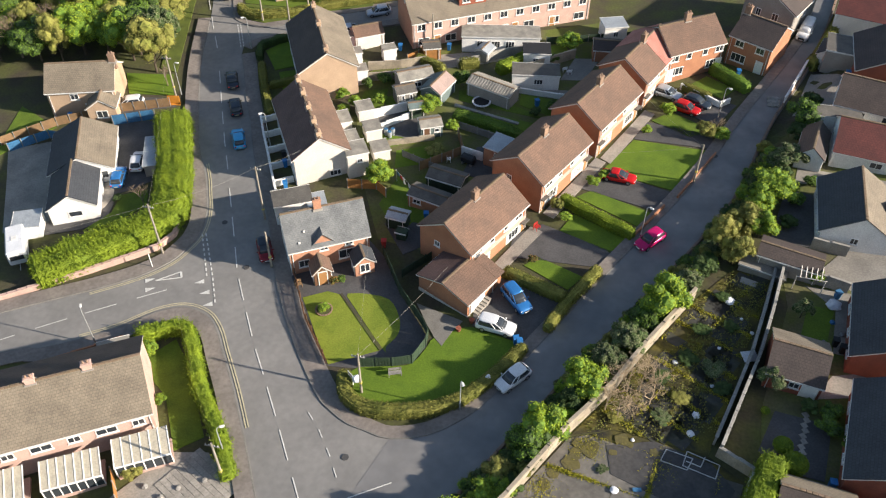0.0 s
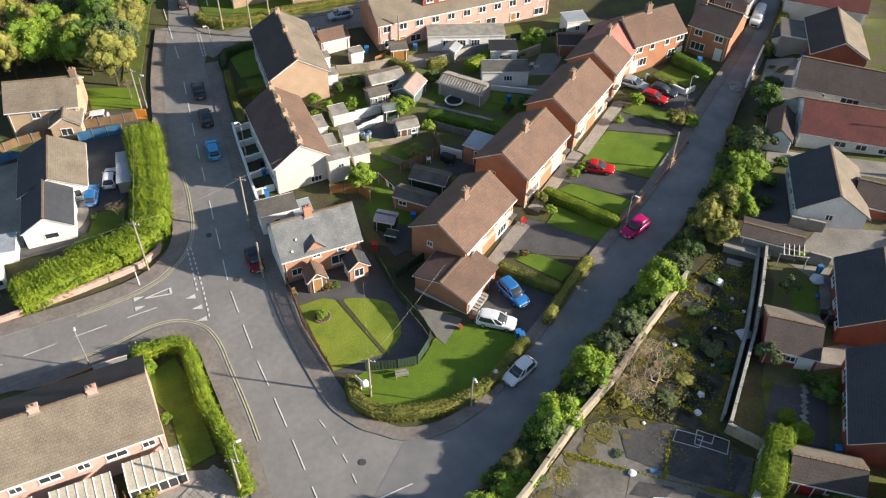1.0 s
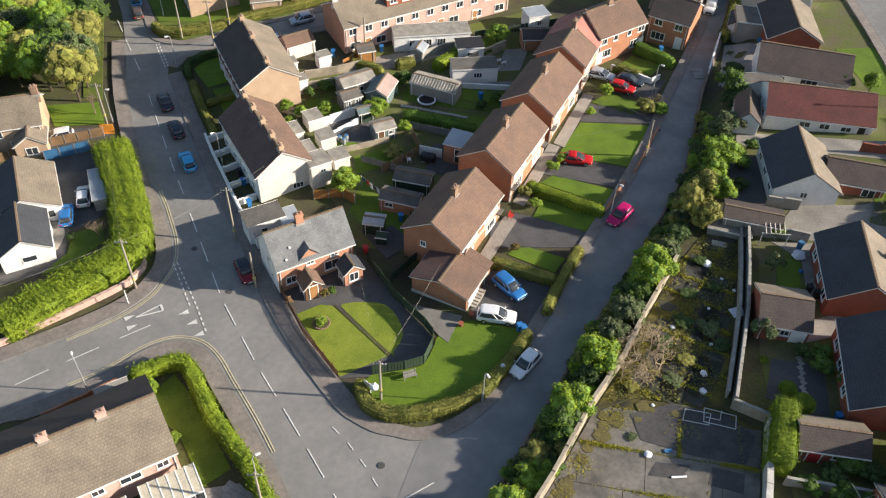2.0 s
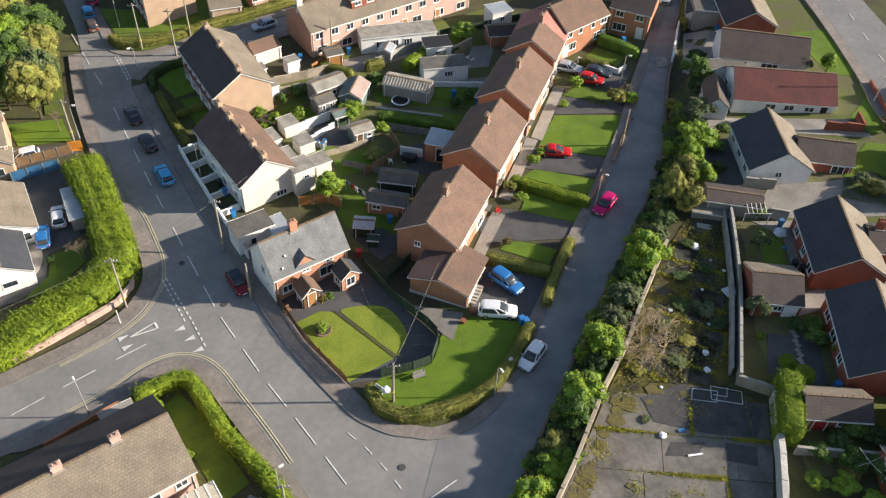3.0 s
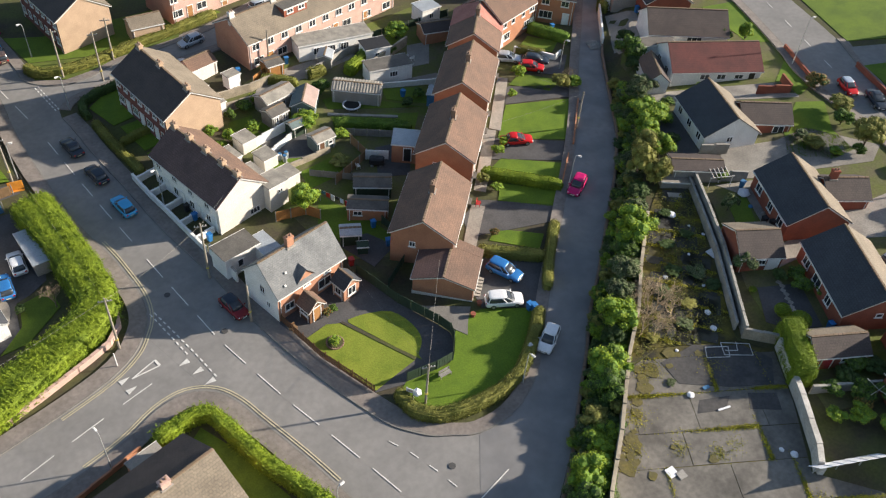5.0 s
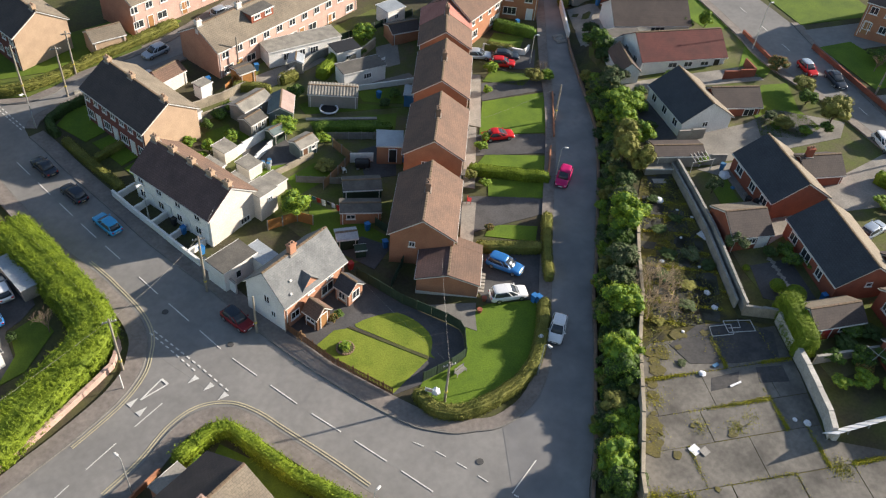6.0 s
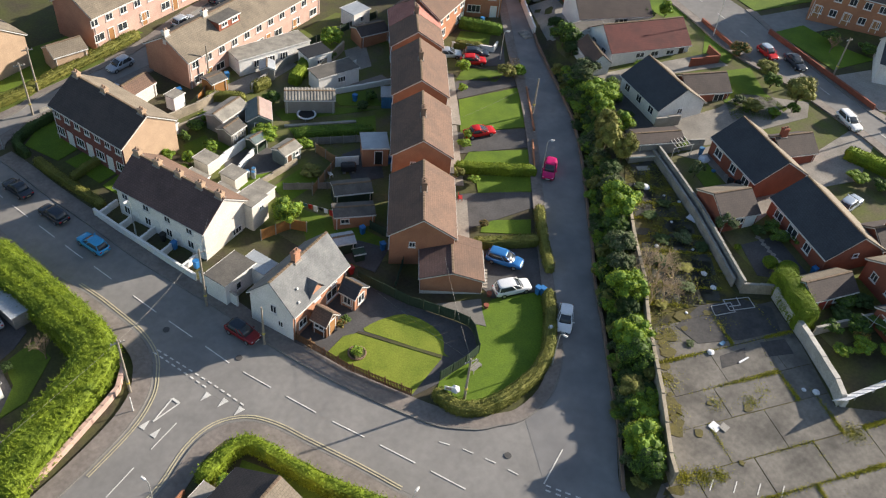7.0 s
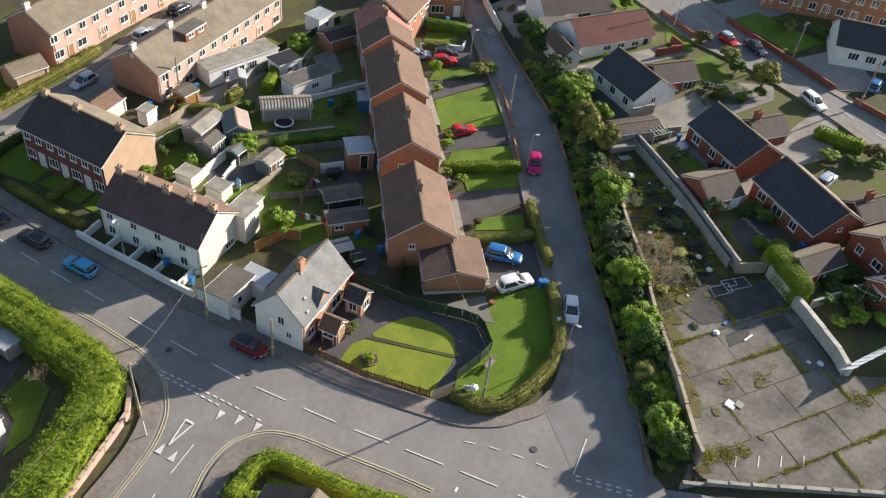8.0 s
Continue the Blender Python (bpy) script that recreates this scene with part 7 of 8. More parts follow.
A, B_, C_ = top(-35.0, 60.2, 8.0), top(-24.7, 68.2, 8.4), top(-5.3, 44.3, 6.2)
for a, b, s in ((A, B_, 0.6), (A, top(-15.6, 32.2, 6.3), 0.9), (A, top(-62, 46, 8), 0.8), (B_, (-20.0, 80.0, 4.6), 0.4), (B_, (-15.6, 64.0, 6.2), 0.4), (C_, (0.6, 60.0, 5.0), 0.4), (C_, (-9.4, 62.6, 4.0), 0.4), (top(28, 83.2, 5.8), (15.2, 82, 6.4), 0.3), (top(28, 83.2, 5.8), (21.0, 95.0, 6.8), 0.3), (A, top(-47.2, 91.2, 6.8), 0.8), (top(-11.6, 108.6, 5.8), (-10.0, 109.5, 6.2), 0.1)):
    wire(a, b, s)


# ---- the yard and the waste ground beyond the lane ----
def inside(x, y, poly):
    c = False
    for (x0, y0), (x1, y1) in zip(poly, poly[1:] + poly[:1]):
        if (y0 > y) != (y1 > y) and x < (x1 - x0) * (y - y0) / (y1 - y0) + x0:
            c = not c
    return c


YARD = [(4.6, 26.0), (7.4, 27.9), (11.4, 33.9), (16.0, 41.6), (20.2, 43.2), (29.0, 41.8), (32.0, 39.6), (30.2, 33.0), (27.4, 25.6), (34, 21), (33, 4)]
WASTE = [(16.2, 42.0), (20.0, 47.6), (23.0, 53.2), (27.8, 61.4), (33.0, 68.0), (36.2, 66.4), (34.6, 60.6), (31.0, 48.6), (29.2, 43.0), (29.0, 41.9), (20.2, 43.3)]
M["moss_ground"] = mat("moss_ground", (0.13, 0.112, 0.02), (0.028, 0.027, 0.02), 0.95, 0.55, 5, 0.6, amount=1.0)
M["yard_slab"] = mat("yard_slab", (0.19, 0.175, 0.152), (0.09, 0.084, 0.074), 0.9, 0.28, 2.2, 0.2, amount=1.0, rand=0.1)
M["slab_dark"] = mat("slab_dark", (0.062, 0.061, 0.06), (0.04, 0.043, 0.024), 0.9, 0.5, 4, 0.3, amount=0.9, rand=0.2)
drape("waste_ground", WASTE, 0.03, M["moss_ground"], "mossy overgrown waste ground strewn with rubbish", "waste ground", "structure")
plot("side_yard", [(41.0, 98.4), (47.2, 98.0), (49.0, 108.4), (44.8, 110.4)], "concrete", "pale concrete yard beside the lane's head", 0.05, "yard")
yard = drape("yard_bed", YARD, 0.02, M["moss_ground"], "weed-grown bed under a cracked concrete yard", "yard", "structure")


def clip(poly, n, d):
    """The part of poly on the side where the way along n is at most d."""
    out = []
    for a, b in zip(poly, poly[1:] + poly[:1]):
        u, v = a[0] * n[0] + a[1] * n[1] - d, b[0] * n[0] + b[1] * n[1] - d
        if u <= 0:
            out.append(a)
        if u * v < 0:
            k = u / (u - v)
            out.append((a[0] + (b[0] - a[0]) * k, a[1] + (b[1] - a[1]) * k))
    return out


ux, uy = math.cos(radians(-11.5)), math.sin(radians(-11.5))
AX, AY = (ux, uy), (-uy, ux)
rng = random.Random(21)
joints = []
rows = (-9.0, -3.6, 1.2, 5.6, 10.2, 13.9, 18.6, 23.4, 27.6, 32.2, 36.0, 40.4, 45.0)
for r, (v0, v1) in enumerate(zip(rows, rows[1:])):
    u0 = -12 + rng.uniform(0, 4)
    while u0 < 42:
        u1 = u0 + rng.uniform(5.0, 8.2)
        gap = rng.choice((0.02, 0.03, 0.06))
        poly = clip(clip(clip(clip(YARD, AX, u1 - gap), (-ux, -uy), -u0 - gap), AY, v1 - gap - rng.uniform(0, 0.04)), (uy, -ux), -v0 - gap)
        poly = [q for k, q in enumerate(poly) if math.dist(q, poly[k - 1]) > 0.05]
        if len(poly) > 2 and abs(sum(poly[k - 1][0] * poly[k][1] - poly[k][0] * poly[k - 1][1] for k in range(len(poly)))) > 1.5:
            drape("concrete_slab", poly, 0.06 + rng.uniform(-0.015, 0.015), M["yard_slab"], parent=yard, step=6.0)
        joints += [(ux * u1 - uy * (v0 + v1) / 2, uy * u1 + ux * (v0 + v1) / 2, -uy, ux, (v1 - v0) / 2), (ux * (u0 + u1) / 2 - uy * v1, uy * (u0 + u1) / 2 + ux * v1, ux, uy, (u1 - u0) / 2)]
        u0 = u1
for i in range(150):
    y = rng.uniform(43, 66)
    x = rng.uniform(17, 36)
    if inside(x, y, WASTE):
        w, h, a = rng.uniform(0.6, 1.5), rng.uniform(0.5, 1.3), radians(57 + rng.uniform(-6, 6))
        if all(inside(x + s * w, y + q * h, WASTE) for s in (-1, 1) for q in (-1, 1)):
            drape("old_slab", [(x + math.cos(a) * s * w - math.sin(a) * q * h, y + math.sin(a) * s * w + math.cos(a) * q * h) for s, q in ((-1, -1), (1, -1), (1, 1), (-1, 1))], 0.06, M["slab_dark"], "dark mossy slab left from an old garden path", "slab", step=6.0)
M["yard_stain"] = mat("yard_stain", (0.05, 0.05, 0.052), (0.085, 0.08, 0.075), 0.9, 0.5, 3, 0.2, amount=0.9)
for poly in ([(19.6, 41.4), (24.0, 42.6), (29.2, 41.0), (31.2, 38.6), (29.6, 35.6), (25.0, 36.6), (20.2, 38.4)], [(20.2, 34.6), (23.2, 34.2), (24.4, 35.6), (21.2, 36.0)], [(25.6, 33.6), (28.6, 32.6), (29.2, 34.6), (26.4, 35.4)]):
    drape("tar_patch", poly, 0.085, M["yard_stain"], "dark stained tar patch on the old yard", "patch", "structure")
M["moss_stain"] = mat("moss_stain", (0.13, 0.112, 0.036), (0.085, 0.078, 0.045), 0.95, 0.9, 5, 0.5, amount=0.9)
spots = random.Random(8)
for k in range(34):
    v = spots.uniform(0, 1)
    cx, cy = (9.0 + 8.2 * v + spots.uniform(0, 1.8), 29.6 + 13.0 * v) if k < 20 else (spots.uniform(16, 29), spots.uniform(40.5, 42.4)) if k < 27 else (spots.uniform(8, 24), spots.uniform(18, 34))
    r = spots.uniform(0.35, 1.0) * (1.0 if k < 27 else 0.6)
    ring = [(cx + r * spots.uniform(0.5, 1.2) * math.cos(a * math.pi / 5), cy + r * spots.uniform(0.5, 1.2) * math.sin(a * math.pi / 5)) for a in range(10)]
    if all(inside(x, y, YARD) for x, y in ring):
        drape("moss_patch", ring, 0.094 + 0.001 * k, M["moss_stain"], "yellow-brown moss patch on the old yard", "moss", "structure", step=9.0)
for k in range(4):
    x, y = 9.4 + 1.85 * k, 24.2 - 1.2 * k
    bm = bmesh.new()
    ribbon(bm, [(x, y), (x + 1.1, y + 0.75)], 0.05, 0.05, 0.1)
    link("bay_line", bm, W, yard)
nr = np.random.default_rng(4)
tufts = []
for x, y, dx, dy, half in joints:
    if rng.random() < 0.5:
        sgn = rng.choice((-1, 1))
        for _ in range(rng.choice((80, 260, 700, 1400))):
            u = half * (1 - 1.6 * abs(nr.normal()) * 0.6) * sgn
            k = abs(nr.normal()) * 0.22
            tufts.append((x + dx * u + nr.normal() * 0.12 * (1 + k), y + dy * u + nr.normal() * 0.12 * (1 + k)))
for cx, cy, r, n in ((14, 36, 1.2, 500), (12, 32.4, 0.9, 250), (18.0, 41.0, 1.4, 700), (8.2, 26.4, 0.8, 700), (9.8, 25.6, 0.9, 900), (11.4, 25.0, 0.7, 500), (26.6, 22.4, 1.0, 600), (20.0, 30.0, 0.8, 300), (22.0, 30.5, 0.8, 160), (16.6, 31.4, 0.9, 220), (24.6, 39.6, 1.2, 200)):
    tufts += [(cx + nr.normal() * r * 0.6, cy + nr.normal() * r * 0.6) for _ in range(n)]
tufts = [p for p in tufts if inside(p[0], p[1], YARD)]
pts = np.array([(x, y, ground_z(x, y) + 0.06 + abs(nr.normal()) * 0.05) for x, y in tufts])
tagged(shared("weeds", leaves("weeds", pts, np.tile((0, 0, 1.0), (len(pts), 1)), 0.065, M["moss"], None, nr), None), "yellow-green weeds and moss growing from yard joints", "weeds", kind="stuff")
strips = []
ca, sa = math.cos(radians(59)), math.sin(radians(59))
for k in range(9):
    for _ in range(1100):
        # moss along the joints of the old garden plots
        a, b = (2.9 * k + nr.normal() * 0.16, nr.uniform(-7, 7)) if k < 8 else (nr.uniform(0, 24), nr.normal() * 0.2 - 0.6)
        x, y = 22.0 + ca * a + sa * b, 43.6 + sa * a - ca * b
        if inside(x, y, WASTE) and noise.noise((x * 0.5, y * 0.5, 9.0)) > -0.22:
            strips.append((x, y, ground_z(x, y) + 0.07 + abs(nr.normal()) * 0.05))
strips = np.array(strips)
tagged(shared("moss_strips", leaves("moss_strips", strips, np.tile((0, 0, 1.0), (len(strips), 1)), 0.08, M["moss"], None, nr), None), "yellow-green moss along the joints of old garden plots", "moss", kind="stuff")
wild = []
for _ in range(16000):
    x, y = nr.uniform(16, 36), nr.uniform(42, 68)
    if inside(x, y, WASTE) and noise.noise((x * 0.45, y * 0.45, 3.0)) > -0.05:
        wild.append((x, y, ground_z(x, y) + 0.05 + abs(nr.normal()) * 0.14))
wild = np.array(wild)
tagged(shared("rough_grass", leaves("rough_grass", wild, np.tile((0, 0, 0.8), (len(wild), 1)), 0.1, M["hedge_dry"], None, nr), None), "rough olive grass and weeds on waste ground", "weeds", kind="stuff")
for x, y, r, h, mt in ((24.4, 50.2, 0.9, 0.9, "leaf_dark"), (27.0, 53.0, 1.0, 0.9, "leaf_dark"), (29.6, 52.0, 1.1, 1.1, "leaf_grey"), (30.4, 49.6, 0.9, 0.9, "leaf_dark"), (28.4, 57.2, 0.9, 0.7, "leaf_dark"), (31.4, 58.0, 0.8, 0.8, "leaf_dark"), (24.6, 45.4, 0.9, 0.8, "leaf_grey"), (20.2, 44.6, 0.7, 0.7, "leaf_olive"), (19.4, 38.8, 0.5, 0.5, "leaf_grey"), (30.8, 62.0, 0.8, 0.9, "leaf_dark"), (26.4, 48.0, 0.9, 0.7, "leaf_olive")):
    plant("bramble_clump", x, y, r * 0.95, h * 0.55, mt, "low bramble clump on the waste ground", category="bush")


def lump(name, x, y, r, material, label, category, flat=0.6, seed=0, z=None):
    t_seed = Vector((seed * 3.1, x, y))
    bm = bmesh.new()
    bmesh.ops.create_icosphere(bm, subdivisions=2, radius=r)
    for v in bm.verts:
        v.co *= 1 + 0.35 * noise.noise(v.co * (1.6 / r) + t_seed)
        v.co.z = max(v.co.z * flat, -r * 0.3)
    ob = link(name, bm, M[material])
    ob.matrix_world = pose(x, y, (ground_z(x, y) if z is None else z) + r * 0.3, 0, 0, seed * 40)
    return tagged(ob, label, category)


for k, (x, y, r) in enumerate(((31.4, 61.8, 0.6), (30.6, 62.6, 0.35), (27.3, 44.0, 0.38), (27.8, 46.2, 0.4), (20.6, 36.8, 0.4), (25.8, 52.4, 0.3), (33.6, 57.6, 0.22), (30.2, 55.0, 0.2), (26.9, 27.8, 0.4), (26.0, 28.6, 0.25), (29.4, 50.0, 0.22), (32.6, 59.4, 0.2), (22.0, 42.4, 0.2))):
    lump("rubbish_bag", x, y, r, "cloth_white", "crumpled pale plastic rubbish on the ground", "rubbish", 0.5, k)
for x, y, a, w, h, mt, lab in ((33.2, 54.4, 20, 0.8, 0.65, "cloth_white", "white board lying on waste ground"), (23.1, 34.4, 5, 0.75, 0.1, "cloth_white", "pale plank lying in the yard"), (33.6, 65.0, -15, 0.9, 0.45, "grey_wall", "grey slab lying on the ground"), (36.3, 66.5, 10, 0.4, 0.3, "plastic_blue", "blue plastic sheet scrap"), (22.6, 37.2, 12, 0.4, 0.2, "tarp_blue", "blue-green tarpaulin scrap in the yard"), (14.6, 29.4, 15, 0.5, 0.5, "cloth_white", "white mattress scrap in the yard"), (15.4, 28.9, 15, 0.45, 0.4, "wood_grey", "grey board in the yard")):
    t = link("loose_board", boxes((-w, w, -h, h, 0.0, 0.07), bevel=0.01), M[mt])
    t.matrix_world = pose(x, y, ground_z(x, y) + 0.06, 2, 1, a)
    tagged(t, lab, "rubbish")


def pipe_frame(name, loops, r, material, label, category):
    t = tagged(new(name), label, category)
    for loop in loops:
        bm = bmesh.new()
        for a, b in zip(loop, loop[1:]):
            tube(bm, a, b, r, r, 6)
        part("tube", bm, M[material], t)
    return t


def on(x, y, h=0.1):
    return (x, y, ground_z(x, y) + h)


pipe_frame("goal_frame", [[on(24.6, 40.6), on(25.1, 41.9), on(27.5, 41.3), on(27.0, 40.0), on(24.6, 40.6)], [on(26.6, 40.4), on(27.0, 42.0), on(29.9, 41.0), on(29.5, 39.5), on(26.6, 40.4)], [on(26.9, 40.9, 0.15), on(28.2, 40.5, 0.15), on(28.6, 41.6, 0.15)]], 0.05, "galv", "collapsed grey goal frames lying in the yard", "goal frame")

# leaning white hoarding on posts at the yard's corner
hoard = tagged(new("hoarding"), "white slanting hoarding panels on posts beside the yard", "hoarding")
for k in range(6):
    x, y, a = 27.4 + 1.22 * k, 25.9 - 0.12 * k, -6
    p = part("panel", boxes((-0.59, 0.59, -0.03, 0.03, 0, 1.9)), M["cloth_white" if k != 4 else "upvc"], hoard)
    p.matrix_local = pose(x, y, ground_z(x, y) + 0.9, 0, 0, a) @ pose(0, 0, 0, 38)
    if k % 2 == 0:
        bm = bmesh.new()
        tube(bm, (x, y - 0.35, ground_z(x, y) - 0.3), (x, y - 0.35, ground_z(x, y) + 1.2), 0.06, 0.06, 8)
        part("post", bm, M["galv"], hoard)

# ---- garden and street clutter ----
def bin_box(x, y, a, material, label, h=1.05):
    t = thing("wheelie_bin", pose(x, y, ground_z(x, y) + 0.05, 0, 0, a), label, "bin")
    bm = bmesh.new()
    v = [bm.verts.new((sx * w, sy * w, z)) for z, w in ((0, 0.22), (h, 0.3)) for sx, sy in ((-1, -1), (1, -1), (1, 1), (-1, 1))]
    for q in ((3, 2, 1, 0), (4, 5, 6, 7), (0, 1, 5, 4), (1, 2, 6, 5), (2, 3, 7, 6), (3, 0, 4, 7)):
        bm.faces.new([v[i] for i in q])
    part("body", bm, M[material], t)
    part("lid", boxes((-0.33, 0.33, -0.35, 0.33, h + 0.004, h + 0.09), bevel=0.02), M[material], t)


for x, y, a, mt in ((9.4, 53.2, 20, "plastic_blue"), (9.8, 52.9, 20, "plastic_blue"), (-3.4, 67.6, 0, "plastic_blue"), (-4.4, 71.2, 10, "plastic_blue"), (6.2, 97.0, 30, "plastic_blue"), (4.4, 82.0, 0, "plastic_blue"), (-60.6, 84.0, 0, "plastic_blue"), (34.4, 108.6, 10, "plastic_blue"), (-16.4, 107.0, 10, "plastic_blue"), (-9.0, 108.6, 0, "plastic_blue"), (39.4, 40.4, 0, "plastic_blue"), (42.6, 64.0, 30, "tarp_blue"), (-15.6, 33.6, 20, "plastic_blue"), (41.6, 57.2, 0, "black"), (42.2, 56.4, 0, "black"), (49.0, 108.0, 0, "plastic_blue"), (-25.4, 78.2, 30, "plastic_blue"), (-26.2, 80.0, 30, "black"), (-24.0, 74.2, 30, "plastic_blue"), (17.0, 93.6, 20, "plastic_blue"), (11.2, 89.4, 20, "plastic_blue"), (-8.4, 65.6, 10, "plastic_red")):
    bin_box(x, y, a, mt, {"plastic_blue": "blue plastic wheelie bin in a yard", "tarp_blue": "teal plastic bin in a yard", "black": "black plastic wheelie bin in a yard", "plastic_red": "red plastic bin in a garden"}[mt])


def garden_seat(x, y, a, material, label, name="garden_bench", L=1.4):
    t = thing(name, pose(x, y, ground_z(x, y) + 0.06, 0, 0, a), label, "bench")
    for k in range(4):
        part("seat_slat", boxes((-L / 2, L / 2, -0.25 + 0.13 * k, -0.14 + 0.13 * k, 0.42, 0.45)), M[material], t)
    for k in range(3):
        part("back_slat", boxes((-L / 2, L / 2, 0.27, 0.3, 0.52 + 0.14 * k, 0.62 + 0.14 * k)), M[material], t)
    for sx in (-1, 1):
        for y0 in (-0.22, 0.26):
            part("leg", boxes((sx * L * 0.46 - 0.03, sx * L * 0.46 + 0.03, y0 - 0.03, y0 + 0.03, 0, 0.9 if y0 > 0 else 0.42)), M[material], t)


garden_seat(-2.4, 47.0, 20, "wood_grey", "weathered grey bench on the corner lawn")
garden_seat(-16.6, 57.6, 40, "wood", "small wooden seat beside the porch", L=0.8)
garden_seat(9.4, 71.4, 60, "plastic_red", "red garden seat beside a front door", L=0.8)
for x, y in ((9.2, 106.6), (10.0, 106.0), (44.0, 80.6)):
    garden_seat(x, y, 200, "upvc", "white plastic garden chair on a paved yard", "garden_chair", 0.6)
garden_seat(-3.8, 82.6, 100, "upvc", "white garden seat on the back lawn", "garden_chair", 0.7)

bed = thing("flower_bed", pose(-12.6, 54.6, ground_z(-12.6, 54.6)), "round stone-edged flower bed on the lawn", "flower bed")
bm = bmesh.new()
tube(bm, (0, 0, -0.1), (0, 0, 0.16), 0.85, 0.8, 20)
part("soil", bm, M["earth"], bed)
stone = cached(("edge_stone",), lambda: boxes((-0.14, 0.14, -0.09, 0.09, -0.05, 0.2), bevel=0.03), M["brick_sooty"])
for k in range(18):
    a = k * math.pi / 9
    shared("edge_stone", stone, bed, pose(0.92 * math.cos(a), 0.92 * math.sin(a), 0, 0, 0, math.degrees(a) + 90))
plant("flower_clump", -12.6, 54.6, 0.6, 0.7, "leaf_bright", "yellow-green plants in the round flower bed", category="plant")
drape("lawn_edging", [(-11.5, 57.2), (-11.2, 57.3), (-4.6, 50.2), (-4.9, 49.9)], 0.11, M["earth"], "dark soil strip dividing the cottage lawn", "edging", "structure")

pool = thing("trampoline", pose(-1.7, 96.0, ground_z(-1.7, 96.0)), "round black trampoline with a pale rim", "trampoline")
bm = bmesh.new()
tube(bm, (0, 0, 0.42), (0, 0, 0.46), 1.15, 1.15, 24)
part("mat", bm, M["black"], pool)
bm = bmesh.new()
for k in range(24):
    a, b = k * math.pi / 12, (k + 1) * math.pi / 12
    tube(bm, (1.25 * math.cos(a), 1.25 * math.sin(a), 0.47), (1.25 * math.cos(b), 1.25 * math.sin(b), 0.47), 0.13, 0.13, 6)
part("rim", bm, M["cloth_white"], pool)
for k in range(6):
    a = k * math.pi / 3
    bm = bmesh.new()
    tube(bm, (1.25 * math.cos(a), 1.25 * math.sin(a), 0), (1.25 * math.cos(a), 1.25 * math.sin(a), 0.42), 0.03, 0.03, 6)
    part("leg", bm, M["galv"], pool)

wash = tagged(new("washing_line"), "washing line with towels and clothes in the garden", "washing line")
x0, y0, x1, y1 = -9.8, 77.6, -5.4, 73.0
bm = bmesh.new()
tube(bm, on(x0, y0, 1.9), on(x1, y1, 1.9), 0.012, 0.012, 4)
part("line", bm, M["fascia"], wash)
for k, mt in enumerate(("tarp_blue", "plastic_red", "cloth_white", "black", "cloth_white", "plastic_red", "cloth_white", "wood_green")):
    u = 0.08 + 0.11 * k
    x, y = x0 + (x1 - x0) * u, y0 + (y1 - y0) * u
    g = part("garment", boxes((-0.26, 0.26, -0.015, 0.015, -0.5 - 0.5 * ((k * 7) % 3) / 2, 0.0)), M[mt], wash)
    g.matrix_local = pose(x, y, ground_z(x, y) + 1.88, 6, 0, -46)
for x, y in ((x0, y0), (x1, y1)):
    bm = bmesh.new()
    tube(bm, on(x, y, -0.2), on(x, y, 2.0), 0.05, 0.05, 8)
    part("post", bm, M["galv"], wash)

stone = cached(("step_stone",), lambda: boxes((-0.28, 0.28, -0.28, 0.28, 0.0, 0.06), bevel=0.015), M["paving"])
path = tagged(new("stepping_stones"), "line of pale square stepping stones on the patio", "path")
for k in range(11):
    x, y = 38.0 - 0.12 * k + (0.18 if k % 2 else 0), 48.0 - 0.62 * k
    shared("stone", stone, path, pose(x, y, ground_z(x, y) + 0.07, 0, 0, 30))

sign = thing("notice_board", pose(-6.7, 45.3, ground_z(-6.7, 45.3), 0, 0, -40), "white notice board beside a round mirror", "sign")
part("board", boxes((-0.45, 0.45, -0.03, 0.03, 1.1, 1.7), bevel=0.01), M["upvc"], sign)
part("printed_panel", boxes((-0.3, 0.3, -0.036, -0.032, 1.25, 1.55)), M["brick_pink"], sign)
for sx in (-1, 1):
    part("leg", boxes((sx * 0.38 - 0.04, sx * 0.38 + 0.04, -0.04, 0.04, -0.2, 1.1)), M["upvc"], sign)
for k, (x, y, r) in enumerate(((-6.0, 45.1, 0.45), (7.3, 47.6, 0.3))):
    lump("garden_ornament", x, y, r, "cloth_white", "pale stone garden ornament", "ornament", 1.2, 20 + k, ground_z(x, y) + 0.9)
for x, y in ((4.2, 55.4), (3.0, 54.0)):
    pot = thing("plant_pot", pose(x, y, ground_z(x, y) + 0.05), "terracotta pot with a green plant", "pot")
    bm = bmesh.new()
    tube(bm, (0, 0, 0), (0, 0, 0.5), 0.22, 0.32, 12)
    part("pot_body", bm, M["brick_red"], pot)
drape("side_path", [(-2.4, 57.2), (3.2, 55.4), (2.3, 53.6), (1.6, 51.6), (0.6, 52.6), (-0.8, 54.6)], 0.08, M["kerb"], "pale stepped path beside the lawn", "path", "structure")
st = thing("garden_steps", pose(4.9, 58.2, ground_z(4.9, 58.2), 0, 0, -28), "pale concrete steps beside the extension", "steps")
for k in range(6):
    part("step", boxes((-0.6, 0.6, -1.6 + 0.42 * k, -1.2 + 0.42 * k, -0.2, 0.1 + 0.12 * k), bevel=0.015), M["paving"], st)
bg = thing("orange_barrier", pose(-46.6, 89.4, ground_z(-46.6, 89.4), 0, 0, 10), "orange plastic works barrier beside the pole", "barrier")
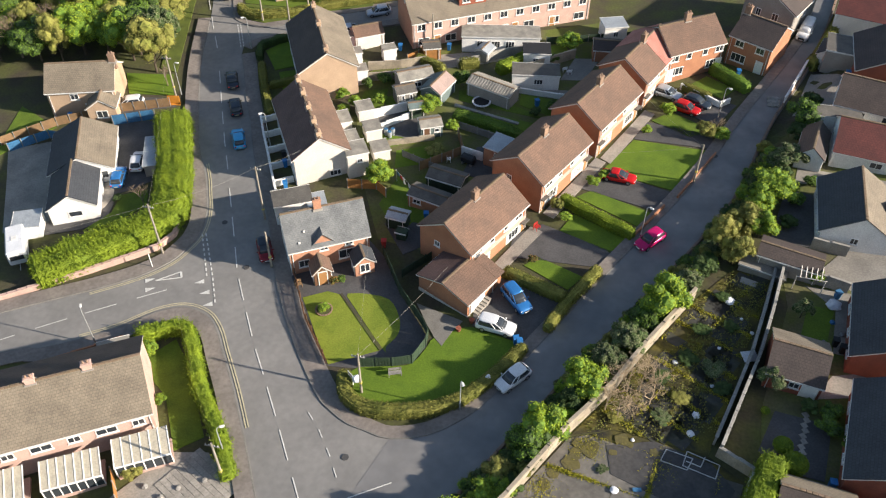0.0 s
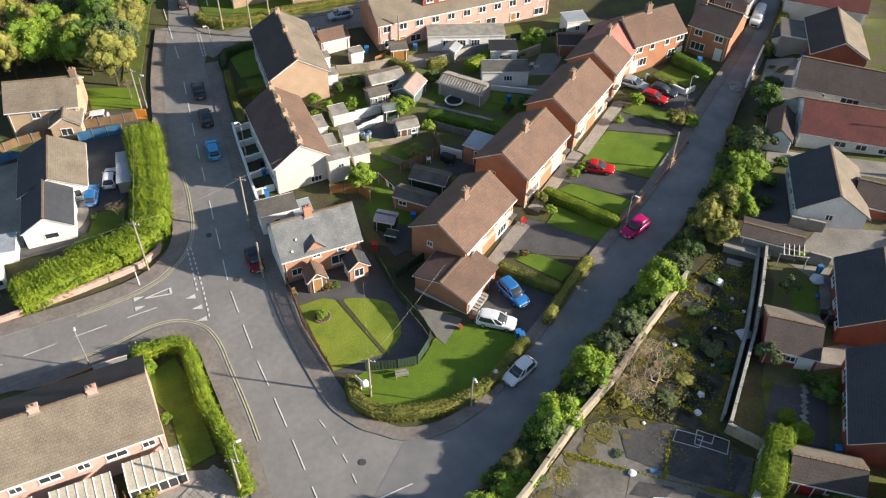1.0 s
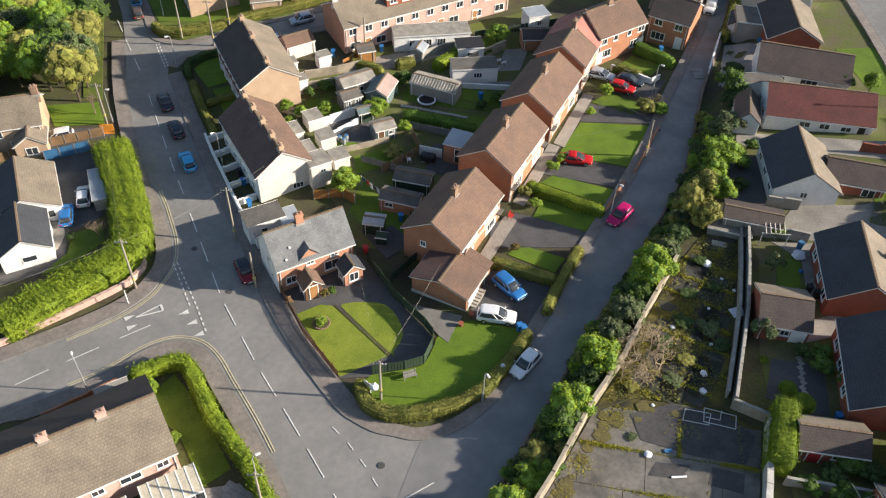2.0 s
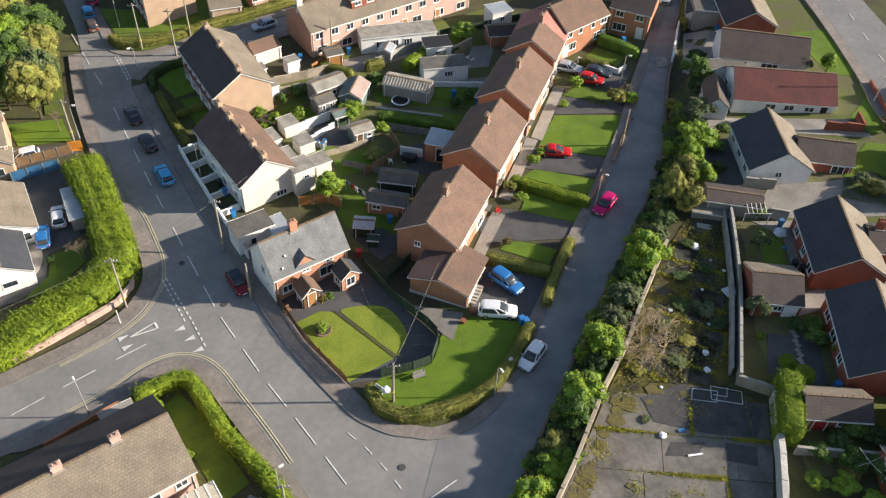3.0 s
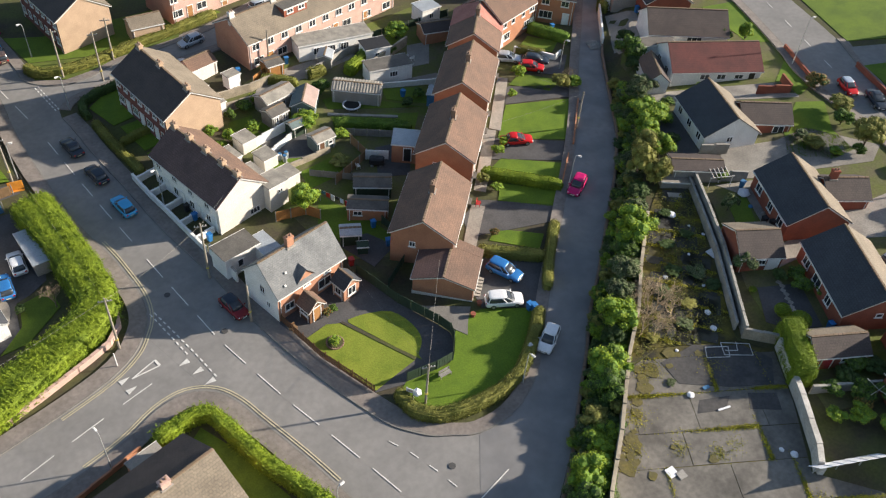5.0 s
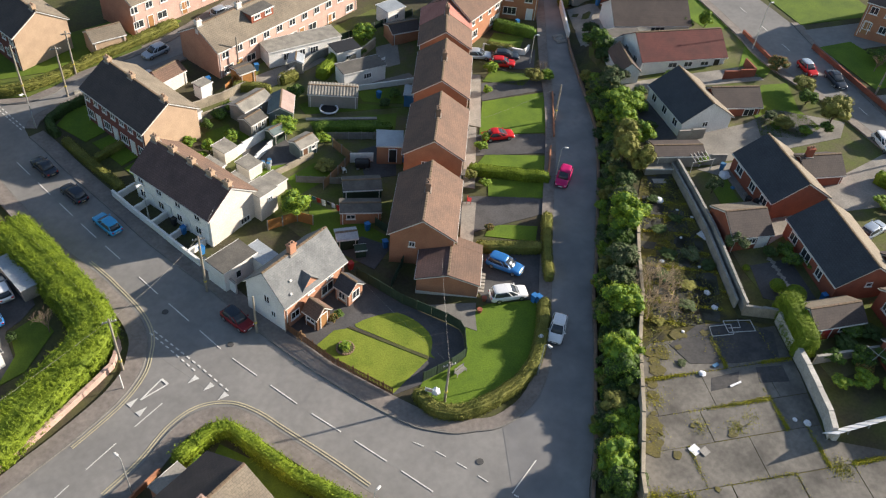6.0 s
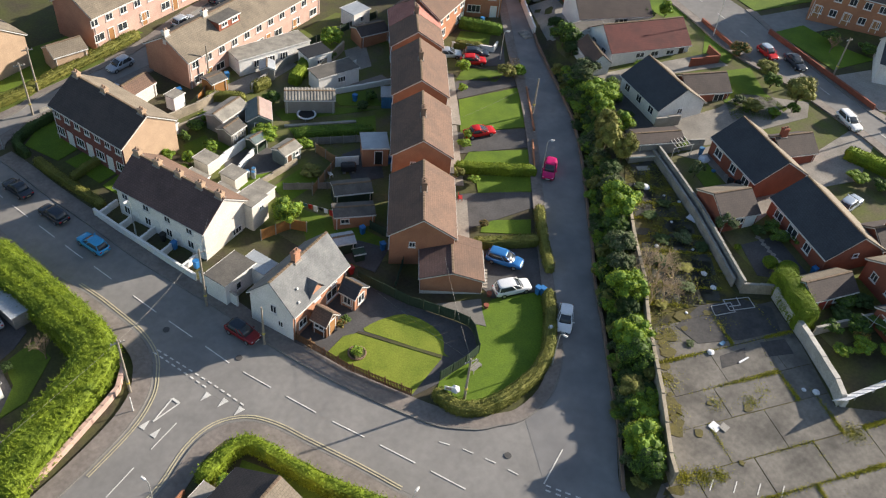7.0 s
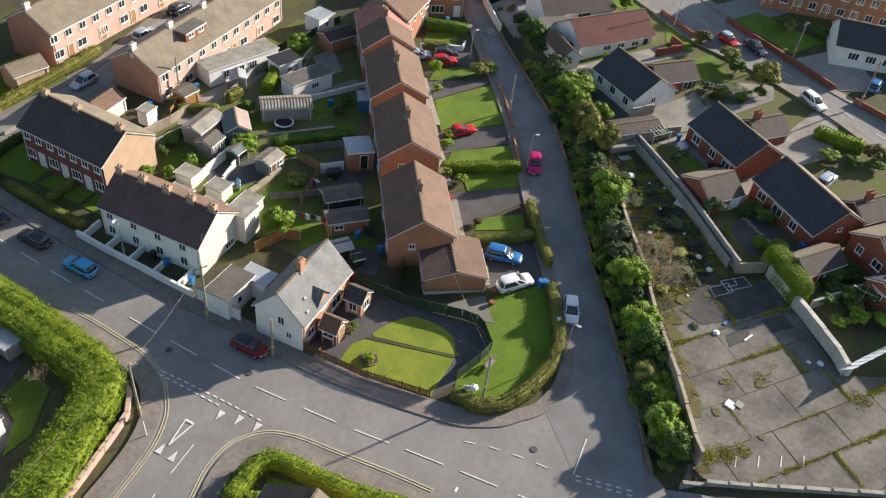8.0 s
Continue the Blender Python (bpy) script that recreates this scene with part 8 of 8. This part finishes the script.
part("panel", boxes((-0.9, 0.9, -0.05, 0.05, 0.15, 1.5), bevel=0.03), M["plastic_orange"], bg)
part("foot", boxes((-0.9, 0.9, -0.3, 0.3, 0.0, 0.145), bevel=0.03), M["plastic_orange"], bg)
pg = pipe_frame("pergola", [[on(38.4 + 0.55 * k, 64.6, 2.1), on(38.8 + 0.55 * k, 66.6, 2.1)] for k in range(5)] + [[on(38.0, 64.8, 2.0), on(41.2, 64.4, 2.0)], [on(38.1, 64.8, 0), on(38.1, 64.8, 2.0)], [on(41.0, 64.4, 0), on(41.0, 64.4, 2.0)]], 0.05, "cream", "cream timber pergola against the garden wall", "pergola")
dryer = pipe_frame("rotary_dryer", [[on(38.0, 31.0, 0), on(38.0, 31.0, 2.0)]] + [[on(38.0, 31.0, 1.9), (38.0 + 1.5 * math.cos(a), 31.0 + 1.5 * math.sin(a), ground_z(38, 31) + 2.1)] for a in (0.3, 1.87, 3.44, 5.0)], 0.025, "galv", "rotary clothes dryer in the shaded garden", "clothes dryer")
lump("covered_furniture", 42.2, 62.8, 0.8, "cloth_white", "crumpled pale sheet over garden furniture", "cover", 0.6, 31)
for x, y in ((41.8, 60.4), (42.6, 58.8), (40.6, 57.4), (43.0, 57.6), (-19.6, 30.6), (-20.8, 29.4), (-17.4, 31.8), (-22.8, 30.2)):
    lump("garden_pot", x, y, 0.3, random.choice(["tarp_blue", "grey_wall", "wood_grey"]), "small garden pot on paving", "pot", 1.0, int(x * 3))
for k in range(9):
    lump("rubble_lump", 38.6 + 0.5 * (k % 3), 101.6 + 0.8 * (k // 3), 0.45, "grey_wall", "heap of rubble behind the lane wall", "rubble", 0.6, 50 + k)
rl = link("roof_window", boxes((-0.35, 0.35, -0.5, 0.5, 0, 0.08), bevel=0.01), M["glass"])
rl.matrix_world = pose(-61.2, 87.6, ground_z(-60, 89) + 5.1, 0, 0, 17.5) @ pose(0, 0, 0, 34)
tagged(rl, "small roof window in the brown tiles", "roof window")
flat_block("roof_dormer", -7.0, 115.0, 30, 4.4, 2.4, 1.0, "brick_red", "felt", "red-fronted flat dormer on the terrace roof", "dormer", windows=[("f", -1.1, 0.2, 1.2, 0.7, 1), ("f", 1.1, 0.2, 1.2, 0.7, 1)], base=7.5)
